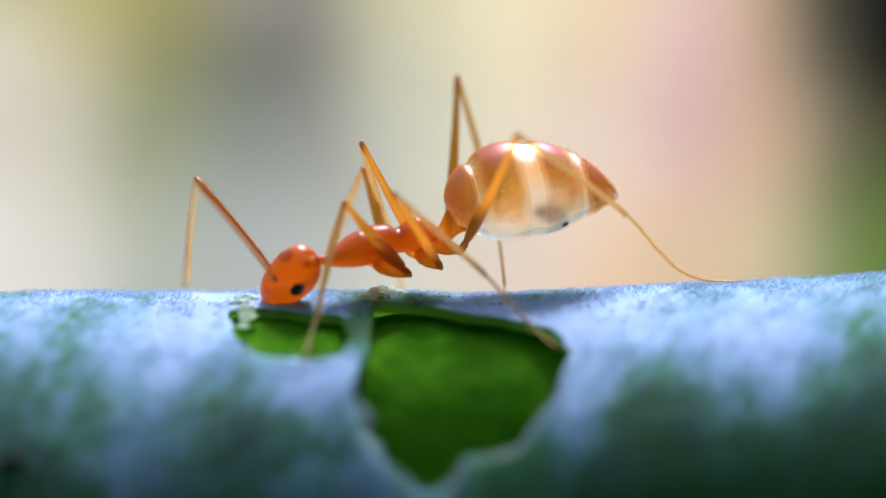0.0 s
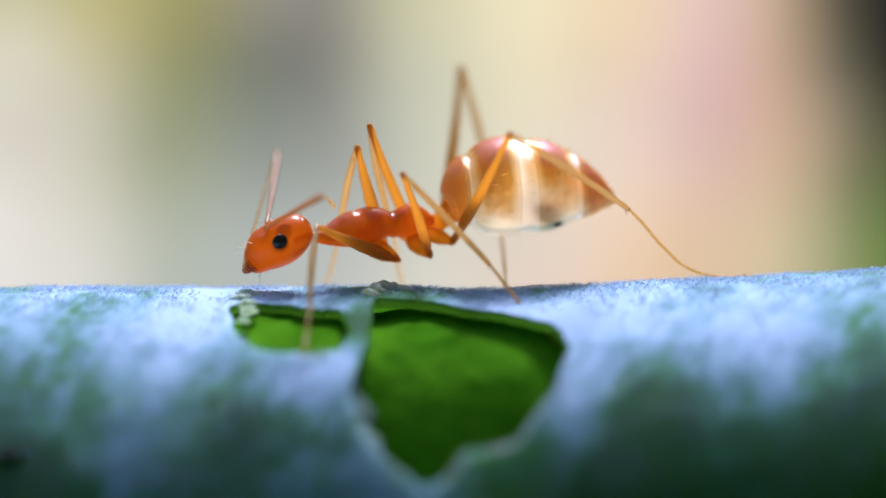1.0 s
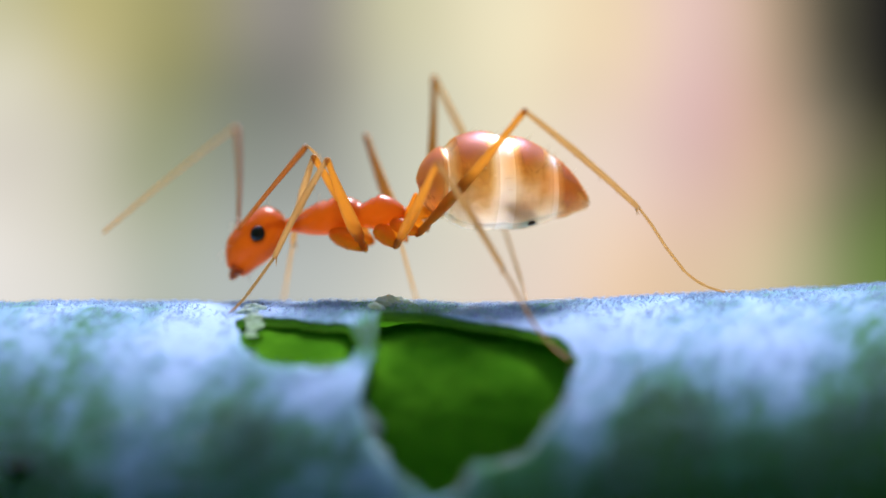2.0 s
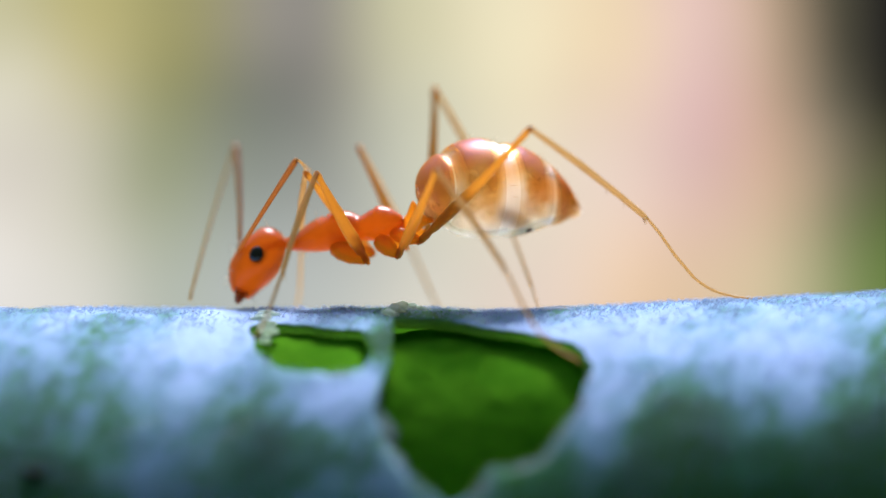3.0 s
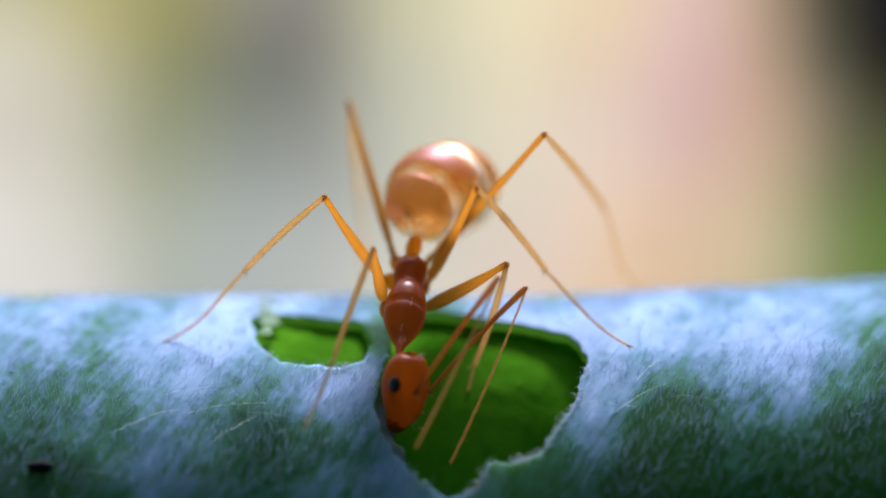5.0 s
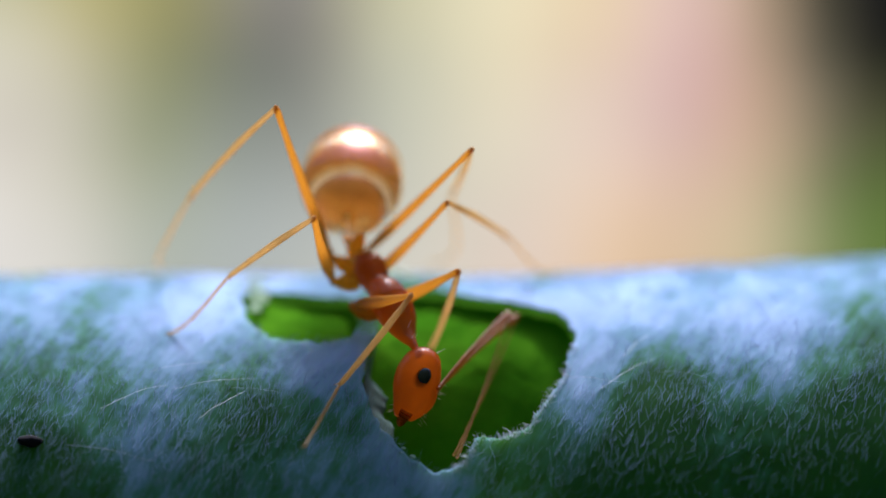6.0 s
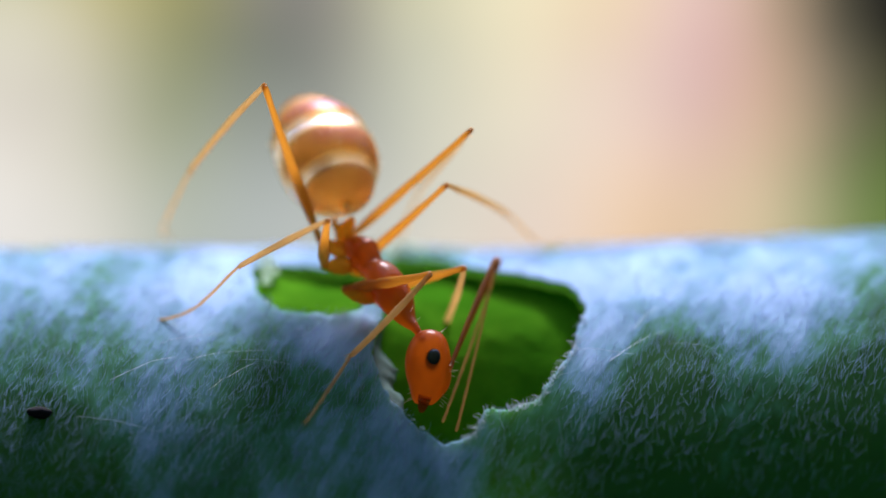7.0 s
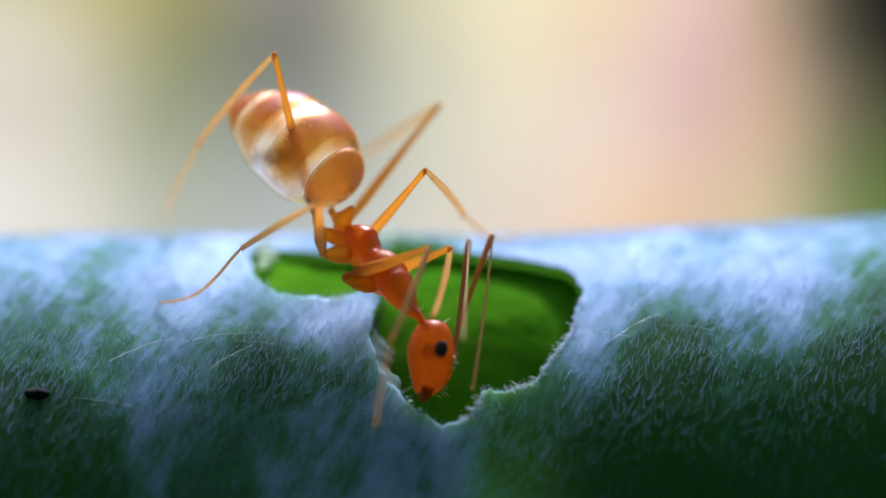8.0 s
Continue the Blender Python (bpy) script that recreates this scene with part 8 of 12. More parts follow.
        (7.867, pose(1.909 * MM, -0.000 * MM, -1.922 * MM, -116.9, 76.4, -121.5)), (8, pose(1.935 * MM, 0.000 * MM, -1.926 * MM, -116.8, 77.6, -117.3)),
    ])
    walk(MOVES['RFleg'], [
        (0, pose(-0.282 * MM, -0.216 * MM, -0.264 * MM, 8.4, -40.1, -95.2)), (0.1333, pose(-0.282 * MM, -0.216 * MM, -0.264 * MM, 8.8, -40.0, -95.3)),
        (0.2667, pose(-0.282 * MM, -0.216 * MM, -0.264 * MM, 9.3, -39.9, -95.3)), (0.3667, pose(-0.282 * MM, -0.216 * MM, -0.264 * MM, 9.6, -39.8, -95.3)),
        (0.5, pose(-0.282 * MM, -0.216 * MM, -0.264 * MM, 9.9, -39.5, -95.3)), (0.6, pose(-0.282 * MM, -0.216 * MM, -0.264 * MM, 9.0, -39.5, -94.4)),
        (0.7, pose(-0.282 * MM, -0.216 * MM, -0.264 * MM, 6.9, -39.9, -92.3)), (0.8, pose(-0.282 * MM, -0.216 * MM, -0.264 * MM, 4.1, -40.6, -89.8)),
        (0.9, pose(-0.282 * MM, -0.216 * MM, -0.264 * MM, -7.9, -61.2, -66.3)), (1, pose(-0.282 * MM, -0.216 * MM, -0.264 * MM, -35.9, -70.0, -9.4)),
        (1.1, pose(-0.282 * MM, -0.216 * MM, -0.264 * MM, -46.7, -71.2, 11.7)), (1.2, pose(-0.282 * MM, -0.216 * MM, -0.264 * MM, -59.0, -69.9, 36.4)),
        (1.433, pose(-0.282 * MM, -0.216 * MM, -0.264 * MM, -56.5, -65.2, 42.4)), (1.633, pose(-0.282 * MM, -0.216 * MM, -0.264 * MM, -54.2, -61.6, 45.2)),
        (1.867, pose(-0.282 * MM, -0.216 * MM, -0.264 * MM, -52.2, -58.1, 46.7)), (2.067, pose(-0.282 * MM, -0.216 * MM, -0.264 * MM, -51.3, -56.1, 47.0)),
        (2.3, pose(-0.282 * MM, -0.216 * MM, -0.264 * MM, -51.2, -55.4, 46.5)), (2.4, pose(-0.282 * MM, -0.216 * MM, -0.264 * MM, -54.3, -58.8, 47.4)),
        (2.5, pose(-0.282 * MM, -0.216 * MM, -0.264 * MM, -58.3, -62.3, 48.4)), (2.6, pose(-0.282 * MM, -0.216 * MM, -0.264 * MM, -59.4, -61.7, 47.0)),
        (2.7, pose(-0.282 * MM, -0.216 * MM, -0.264 * MM, -60.4, -60.5, 45.3)), (2.8, pose(-0.282 * MM, -0.216 * MM, -0.264 * MM, -61.8, -59.5, 43.6)),
        (2.9, pose(-0.282 * MM, -0.216 * MM, -0.264 * MM, -63.1, -58.5, 41.7)), (3, pose(-0.282 * MM, -0.216 * MM, -0.264 * MM, -63.2, -57.5, 39.8)),
        (3.1, pose(-0.282 * MM, -0.216 * MM, -0.264 * MM, -61.5, -56.2, 38.2)), (3.2, pose(-0.282 * MM, -0.216 * MM, -0.264 * MM, -59.5, -54.8, 36.6)),
        (3.3, pose(-0.282 * MM, -0.216 * MM, -0.264 * MM, -58.5, -54.1, 35.0)), (3.4, pose(-0.282 * MM, -0.216 * MM, -0.264 * MM, -61.6, -52.1, 18.4)),
        (3.5, pose(-0.282 * MM, -0.216 * MM, -0.264 * MM, -65.0, -49.5, 1.6)), (3.6, pose(-0.282 * MM, -0.216 * MM, -0.264 * MM, -43.4, -43.0, -4.5)),
        (3.7, pose(-0.282 * MM, -0.216 * MM, -0.264 * MM, -25.7, -36.2, -8.8)), (3.733, pose(-0.282 * MM, -0.216 * MM, -0.264 * MM, -33.9, -39.1, -13.9)),
        (3.8, pose(-0.282 * MM, -0.216 * MM, -0.264 * MM, -57.5, -47.5, -27.7)), (3.833, pose(-0.282 * MM, -0.216 * MM, -0.264 * MM, -22.1, -46.2, -51.2)),
        (3.9, pose(-0.282 * MM, -0.216 * MM, -0.264 * MM, 49.7, -21.6, -108.1)), (3.933, pose(-0.282 * MM, -0.216 * MM, -0.264 * MM, 54.0, -20.4, -113.3)),
        (4, pose(-0.282 * MM, -0.216 * MM, -0.264 * MM, 68.2, -16.2, -122.6)), (4.1, pose(-0.282 * MM, -0.216 * MM, -0.264 * MM, 75.8, -14.5, -121.0)),
        (4.2, pose(-0.282 * MM, -0.216 * MM, -0.264 * MM, 80.8, -13.6, -119.8)), (4.367, pose(-0.282 * MM, -0.216 * MM, -0.264 * MM, 87.5, -17.2, -118.5)),
        (4.5, pose(-0.282 * MM, -0.216 * MM, -0.264 * MM, 94.5, -28.1, -116.1)), (4.667, pose(-0.282 * MM, -0.216 * MM, -0.264 * MM, 91.7, -46.8, -107.6)),
        (4.833, pose(-0.282 * MM, -0.216 * MM, -0.264 * MM, 64.4, -62.8, -80.4)), (5, pose(-0.282 * MM, -0.216 * MM, -0.264 * MM, 18.5, -62.6, -35.4)),
        (5.133, pose(-0.282 * MM, -0.216 * MM, -0.264 * MM, 0.9, -54.7, -17.8)), (5.3, pose(-0.282 * MM, -0.216 * MM, -0.264 * MM, -2.9, -48.4, -15.1)),
        (5.4, pose(-0.282 * MM, -0.216 * MM, -0.264 * MM, -2.8, -45.3, -17.0)), (5.5, pose(-0.282 * MM, -0.216 * MM, -0.264 * MM, -2.9, -42.4, -18.8)),
        (5.633, pose(-0.282 * MM, -0.216 * MM, -0.264 * MM, -10.6, -42.3, -18.4)), (5.733, pose(-0.282 * MM, -0.216 * MM, -0.264 * MM, -20.1, -43.1, -14.7)),
        (5.867, pose(-0.282 * MM, -0.216 * MM, -0.264 * MM, -27.9, -43.5, -8.4)), (6, pose(-0.282 * MM, -0.216 * MM, -0.264 * MM, -29.4, -42.8, -5.3)),
        (6.133, pose(-0.282 * MM, -0.216 * MM, -0.264 * MM, -28.0, -40.5, -7.4)), (6.267, pose(-0.282 * MM, -0.216 * MM, -0.264 * MM, -24.5, -36.8, -11.6)),
        (6.367, pose(-0.282 * MM, -0.216 * MM, -0.264 * MM, -21.2, -34.0, -14.4)), (6.5, pose(-0.282 * MM, -0.216 * MM, -0.264 * MM, -18.8, -32.2, -16.0)),
        (6.633, pose(-0.282 * MM, -0.216 * MM, -0.264 * MM, -23.5, -34.7, -13.0)), (6.733, pose(-0.282 * MM, -0.216 * MM, -0.264 * MM, -29.0, -38.7, -7.6)),
        (6.867, pose(-0.282 * MM, -0.216 * MM, -0.264 * MM, -33.2, -43.5, 0.6)), (7, pose(-0.282 * MM, -0.216 * MM, -0.264 * MM, -33.3, -46.0, 3.5)),
        (7.133, pose(-0.282 * MM, -0.216 * MM, -0.264 * MM, -27.8, -46.8, -0.5)), (7.267, pose(-0.282 * MM, -0.216 * MM, -0.264 * MM, -16.7, -46.6, -6.8)),
        (7.367, pose(-0.282 * MM, -0.216 * MM, -0.264 * MM, -8.9, -46.0, -11.0)), (7.5, pose(-0.282 * MM, -0.216 * MM, -0.264 * MM, -4.5, -45.9, -14.1)),
        (7.633, pose(-0.282 * MM, -0.216 * MM, -0.264 * MM, -7.7, -47.2, -13.7)), (7.733, pose(-0.282 * MM, -0.216 * MM, -0.264 * MM, -12.7, -48.7, -12.0)),
        (7.867, pose(-0.282 * MM, -0.216 * MM, -0.264 * MM, -21.2, -50.8, -8.8)), (8, pose(-0.282 * MM, -0.216 * MM, -0.264 * MM, -29.4, -52.7, -5.6)),
    ])
    walk(MOVES['RFtibia'], [
        (0, pose(1.380 * MM, -0.000 * MM, -0.000 * MM, -180.0, 79.8, -180.0)), (0.1333, pose(1.380 * MM, -0.000 * MM, 0.000 * MM, 180.0, 79.9, 180.0)),
        (0.2667, pose(1.380 * MM, -0.000 * MM, 0.000 * MM, -180.0, 79.9, -180.0)), (0.3667, pose(1.380 * MM, -0.000 * MM, 0.000 * MM, -180.0, 80.0, -180.0)),
        (0.5, pose(1.380 * MM, -0.000 * MM, 0.000 * MM, -180.0, 79.9, -180.0)), (0.6, pose(1.380 * MM, -0.000 * MM, -0.000 * MM, -180.0, 78.0, -180.0)),
        (0.7, pose(1.380 * MM, -0.000 * MM, -0.000 * MM, 180.0, 74.0, -180.0)), (0.8, pose(1.380 * MM, 0.000 * MM, 0.000 * MM, 180.0, 69.9, 180.0)),
        (0.9, pose(1.380 * MM, -0.000 * MM, 0.000 * MM, -180.0, 45.4, -180.0)), (1, pose(1.380 * MM, -0.000 * MM, -0.000 * MM, -180.0, 25.4, -180.0)),
        (1.1, pose(1.380 * MM, 0.000 * MM, -0.000 * MM, 180.0, 23.1, 180.0)), (1.2, pose(1.380 * MM, -0.000 * MM, 0.000 * MM, -180.0, 22.7, 180.0)),
        (1.433, pose(1.380 * MM, 0.000 * MM, 0.000 * MM, 180.0, 27.7, 180.0)), (1.633, pose(1.380 * MM, 0.000 * MM, 0.000 * MM, -180.0, 33.2, 180.0)),
        (1.867, pose(1.380 * MM, -0.000 * MM, 0.000 * MM, 180.0, 39.7, 180.0)), (2.067, pose(1.380 * MM, 0.000 * MM, -0.000 * MM, -180.0, 44.0, -180.0)),
        (2.3, pose(1.380 * MM, 0.000 * MM, -0.000 * MM, 180.0, 46.3, 180.0)), (2.4, pose(1.380 * MM, 0.000 * MM, 0.000 * MM, -180.0, 45.2, -180.0)),
        (2.5, pose(1.380 * MM, 0.000 * MM, -0.000 * MM, -180.0, 43.6, -180.0)), (2.6, pose(1.380 * MM, 0.000 * MM, 0.000 * MM, -180.0, 43.4, -180.0)),
        (2.7, pose(1.380 * MM, 0.000 * MM, -0.000 * MM, -180.0, 43.6, -180.0)), (2.8, pose(1.380 * MM, 0.000 * MM, 0.000 * MM, 180.0, 43.5, 180.0)),
        (2.9, pose(1.380 * MM, -0.000 * MM, -0.000 * MM, -180.0, 43.3, -180.0)), (3, pose(1.380 * MM, 0.000 * MM, -0.000 * MM, 180.0, 42.8, 180.0)),
        (3.1, pose(1.380 * MM, 0.000 * MM, -0.000 * MM, -180.0, 42.3, -180.0)), (3.2, pose(1.380 * MM, 0.000 * MM, -0.000 * MM, -180.0, 41.8, 180.0)),
        (3.3, pose(1.380 * MM, -0.000 * MM, -0.000 * MM, -180.0, 40.7, -180.0)), (3.4, pose(1.380 * MM, 0.000 * MM, -0.000 * MM, 180.0, 38.4, 180.0)),
        (3.5, pose(1.380 * MM, 0.000 * MM, -0.000 * MM, 180.0, 36.8, 180.0)), (3.6, pose(1.380 * MM, 0.000 * MM, -0.000 * MM, -180.0, 39.0, -180.0)),
        (3.7, pose(1.380 * MM, -0.000 * MM, -0.000 * MM, -180.0, 42.4, -180.0)), (3.733, pose(1.380 * MM, 0.000 * MM, -0.000 * MM, -180.0, 43.3, -180.0)),
        (3.8, pose(1.380 * MM, 0.000 * MM, -0.000 * MM, 180.0, 46.9, 180.0)), (3.833, pose(1.380 * MM, 0.000 * MM, -0.000 * MM, -180.0, 52.6, -180.0)),
        (3.9, pose(1.380 * MM, 0.000 * MM, 0.000 * MM, -180.0, 43.9, -180.0)), (3.933, pose(1.380 * MM, 0.000 * MM, -0.000 * MM, 180.0, 41.3, 180.0)),
        (4, pose(1.380 * MM, 0.000 * MM, -0.000 * MM, 180.0, 35.4, 180.0)), (4.1, pose(1.380 * MM, 0.000 * MM, 0.000 * MM, 180.0, 33.3, 180.0)),
        (4.2, pose(1.380 * MM, 0.000 * MM, -0.000 * MM, -180.0, 32.2, 180.0)), (4.367, pose(1.380 * MM, 0.000 * MM, -0.000 * MM, -180.0, 35.3, -180.0)),
        (4.5, pose(1.380 * MM, -0.000 * MM, -0.000 * MM, 180.0, 42.4, 180.0)), (4.667, pose(1.380 * MM, 0.000 * MM, -0.000 * MM, 180.0, 55.0, 180.0)),
        (4.833, pose(1.380 * MM, -0.000 * MM, -0.000 * MM, -180.0, 66.2, -180.0)), (5, pose(1.380 * MM, -0.000 * MM, -0.000 * MM, -180.0, 73.5, 180.0)),
        (5.133, pose(1.380 * MM, 0.000 * MM, -0.000 * MM, -180.0, 77.0, 180.0)), (5.3, pose(1.380 * MM, 0.000 * MM, -0.000 * MM, 180.0, 78.9, 180.0)),
        (5.4, pose(1.380 * MM, 0.000 * MM, -0.000 * MM, 0.0, 79.2, 0.0)), (5.5, pose(1.380 * MM, -0.000 * MM, -0.000 * MM, 0.0, 57.3, -0.0)),
        (5.633, pose(1.380 * MM, 0.000 * MM, 0.000 * MM, -0.0, 65.6, -0.0)), (5.733, pose(1.380 * MM, -0.000 * MM, 0.000 * MM, -0.0, 81.4, -0.0)),
        (5.867, pose(1.380 * MM, 0.000 * MM, 0.000 * MM, 180.0, 76.1, 180.0)), (6, pose(1.380 * MM, -0.000 * MM, -0.000 * MM, -180.0, 66.9, -180.0)),
        (6.133, pose(1.380 * MM, -0.000 * MM, -0.000 * MM, -180.0, 75.8, -180.0)), (6.267, pose(1.380 * MM, 0.000 * MM, -0.000 * MM, -0.0, 85.3, -0.0)),
        (6.367, pose(1.380 * MM, 0.000 * MM, -0.000 * MM, 0.0, 71.6, -0.0)), (6.5, pose(1.380 * MM, -0.000 * MM, -0.000 * MM, -0.0, 63.3, -0.0)),
        (6.633, pose(1.380 * MM, -0.000 * MM, -0.000 * MM, 0.0, 73.9, 0.0)), (6.733, pose(1.380 * MM, -0.000 * MM, -0.000 * MM, 180.0, 88.1, 180.0)),
        (6.867, pose(1.380 * MM, -0.000 * MM, -0.000 * MM, -180.0, 63.2, 180.0)), (7, pose(1.380 * MM, -0.000 * MM, -0.000 * MM, -180.0, 51.9, -180.0)),
        (7.133, pose(1.380 * MM, 0.000 * MM, -0.000 * MM, -180.0, 54.2, 180.0)), (7.267, pose(1.380 * MM, -0.000 * MM, -0.000 * MM, 180.0, 60.7, 180.0)),
        (7.367, pose(1.380 * MM, -0.000 * MM, -0.000 * MM, -180.0, 66.0, -180.0)), (7.5, pose(1.380 * MM, -0.000 * MM, 0.000 * MM, -180.0, 70.6, -180.0)),
        (7.633, pose(1.380 * MM, -0.000 * MM, -0.000 * MM, 180.0, 73.6, 180.0)), (7.733, pose(1.380 * MM, 0.000 * MM, 0.000 * MM, 180.0, 76.7, 180.0)),
        (7.867, pose(1.380 * MM, 0.000 * MM, -0.000 * MM, -180.0, 81.2, -180.0)), (8, pose(1.380 * MM, 0.000 * MM, -0.000 * MM, 180.0, 85.3, 180.0)),
    ])
    walk(MOVES['RFtarsus'], [
        (0, pose(1.132 * MM, 0.000 * MM, -1.378 * MM, 136.4, 82.6, 146.2)), (0.1333, pose(1.133 * MM, -0.000 * MM, -1.378 * MM, 136.9, 82.0, 147.9)),
        (0.2667, pose(1.135 * MM, -0.000 * MM, -1.378 * MM, 137.2, 81.4, 149.3)), (0.3667, pose(1.136 * MM, -0.000 * MM, -1.379 * MM, 137.2, 80.9, 150.3)),
        (0.5, pose(1.135 * MM, -0.000 * MM, -1.378 * MM, 136.8, 80.1, 151.5)), (0.6, pose(1.090 * MM, -0.000 * MM, -1.370 * MM, 135.5, 78.3, 152.3)),
        (0.7, pose(0.993 * MM, -0.000 * MM, -1.346 * MM, 133.5, 75.2, 152.8)), (0.8, pose(0.899 * MM, 0.000 * MM, -1.315 * MM, 132.7, 72.4, 153.0)),
        (0.9, pose(0.398 * MM, -0.000 * MM, -0.997 * MM, -173.4, 54.2, 177.2)), (1, pose(0.115 * MM, -0.000 * MM, -0.601 * MM, -118.8, 31.9, -167.9)),
        (1.1, pose(0.092 * MM, 0.000 * MM, -0.548 * MM, -111.8, 29.6, -164.8)), (1.2, pose(0.089 * MM, -0.000 * MM, -0.541 * MM, -107.6, 29.6, -163.1)),
        (1.433, pose(0.141 * MM, 0.000 * MM, -0.652 * MM, -100.9, 32.1, -162.8)), (1.633, pose(0.209 * MM, 0.000 * MM, -0.768 * MM, -95.5, 34.6, -163.9)),
        (1.867, pose(0.302 * MM, -0.000 * MM, -0.894 * MM, -90.5, 37.8, -166.1)), (2.067, pose(0.373 * MM, -0.000 * MM, -0.973 * MM, -88.2, 40.3, -168.2)),
        (2.3, pose(0.413 * MM, 0.000 * MM, -1.013 * MM, -90.0, 42.4, -169.8)), (2.4, pose(0.393 * MM, 0.000 * MM, -0.993 * MM, -95.1, 42.8, -169.6)),
        (2.5, pose(0.366 * MM, -0.000 * MM, -0.965 * MM, -101.6, 43.1, -169.8)), (2.6, pose(0.363 * MM, 0.000 * MM, -0.962 * MM, -107.9, 43.7, -173.3)),
        (2.7, pose(0.366 * MM, -0.000 * MM, -0.965 * MM, -115.3, 43.9, -178.1)), (2.8, pose(0.364 * MM, 0.000 * MM, -0.963 * MM, -124.1, 43.4, 177.0)),
        (2.9, pose(0.361 * MM, -0.000 * MM, -0.960 * MM, -135.3, 42.4, 172.2)), (3, pose(0.353 * MM, 0.000 * MM, -0.952 * MM, -144.9, 42.1, 169.7)),
        (3.1, pose(0.345 * MM, -0.000 * MM, -0.943 * MM, -145.7, 43.2, 170.2)), (3.2, pose(0.337 * MM, -0.000 * MM, -0.934 * MM, -141.6, 45.0, 172.4)),
        (3.3, pose(0.319 * MM, -0.000 * MM, -0.913 * MM, -138.1, 46.1, 175.0)), (3.4, pose(0.282 * MM, 0.000 * MM, -0.869 * MM, -140.9, 46.1, 176.4)),
        (3.5, pose(0.258 * MM, 0.000 * MM, -0.838 * MM, -137.6, 46.4, 179.7)), (3.6, pose(0.292 * MM, -0.000 * MM, -0.881 * MM, -90.4, 44.8, -154.5)),
        (3.7, pose(0.346 * MM, -0.000 * MM, -0.944 * MM, -61.8, 34.8, -136.6)), (3.733, pose(0.362 * MM, -0.000 * MM, -0.961 * MM, -64.0, 35.1, -144.5)),
        (3.8, pose(0.423 * MM, 0.000 * MM, -1.021 * MM, -61.3, 31.6, -165.6)), (3.833, pose(0.530 * MM, -0.000 * MM, -1.112 * MM, -36.0, 36.0, -175.5)),
        (3.9, pose(0.371 * MM, -0.000 * MM, -0.971 * MM, 61.3, 37.1, 159.8)), (3.933, pose(0.328 * MM, 0.000 * MM, -0.924 * MM, 62.1, 35.2, 161.7)),
        (4, pose(0.240 * MM, 0.000 * MM, -0.812 * MM, 64.6, 30.4, 165.2)), (4.1, pose(0.210 * MM, -0.000 * MM, -0.769 * MM, 81.2, 34.1, 176.0)),
        (4.2, pose(0.196 * MM, 0.000 * MM, -0.747 * MM, 105.1, 35.7, -173.7)), (4.367, pose(0.237 * MM, -0.000 * MM, -0.808 * MM, 120.0, 38.3, -174.1)),
        (4.5, pose(0.347 * MM, 0.000 * MM, -0.944 * MM, 129.3, 45.1, -178.5)), (4.667, pose(0.577 * MM, 0.000 * MM, -1.147 * MM, 133.4, 61.1, 168.7)),
        (4.833, pose(0.815 * MM, -0.000 * MM, -1.281 * MM, 113.9, 78.4, 131.0)), (5, pose(0.982 * MM, -0.000 * MM, -1.342 * MM, 26.7, 79.2, 25.0)),
        (5.133, pose(1.066 * MM, 0.000 * MM, -1.364 * MM, 9.4, 72.2, -5.1)), (5.3, pose(1.109 * MM, 0.000 * MM, -1.374 * MM, 5.5, 69.4, -18.0)),
        (5.4, pose(1.643 * MM, 0.000 * MM, -1.375 * MM, 1.3, 83.8, -122.4)), (5.5, pose(2.136 * MM, -0.000 * MM, -1.178 * MM, -6.1, 64.3, -172.8)),
        (5.633, pose(1.958 * MM, -0.000 * MM, -1.275 * MM, -19.1, 72.0, 173.4)), (5.733, pose(1.589 * MM, -0.000 * MM, -1.384 * MM, -71.7, 82.8, 139.3)),
        (5.867, pose(1.043 * MM, 0.000 * MM, -1.359 * MM, 18.5, 79.5, -11.9)), (6, pose(0.830 * MM, 0.000 * MM, -1.287 * MM, 1.6, 71.5, -27.1)),
        (6.133, pose(1.036 * MM, -0.000 * MM, -1.357 * MM, 28.9, 83.2, -2.4)), (6.267, pose(1.495 * MM, 0.000 * MM, -1.395 * MM, -31.8, 68.4, 139.0)),
        (6.367, pose(1.822 * MM, 0.000 * MM, -1.328 * MM, -21.8, 49.5, 148.7)), (6.5, pose(2.009 * MM, -0.000 * MM, -1.251 * MM, -20.0, 37.5, 153.2)),
        (6.633, pose(1.768 * MM, 0.000 * MM, -1.345 * MM, -20.0, 43.5, 148.2)), (6.733, pose(1.333 * MM, -0.000 * MM, -1.399 * MM, -19.6, 58.1, 143.5)),
        (6.867, pose(0.749 * MM, -0.000 * MM, -1.250 * MM, -138.5, 79.6, 177.6)), (7, pose(0.516 * MM, -0.000 * MM, -1.102 * MM, -86.9, 77.6, -127.2)),
        (7.133, pose(0.560 * MM, 0.000 * MM, -1.135 * MM, -108.3, 78.6, -146.9)), (7.267, pose(0.696 * MM, 0.000 * MM, -1.221 * MM, -156.6, 76.4, 172.6)),
        (7.367, pose(0.812 * MM, -0.000 * MM, -1.279 * MM, 144.1, 71.6, 155.0)), (7.5, pose(0.915 * MM, -0.000 * MM, -1.321 * MM, 41.3, 67.6, 147.9)),
        (7.633, pose(0.986 * MM, 0.000 * MM, -1.343 * MM, 24.9, 66.0, 143.9)), (7.733, pose(1.059 * MM, 0.000 * MM, -1.363 * MM, 15.5, 64.3, 138.9)),
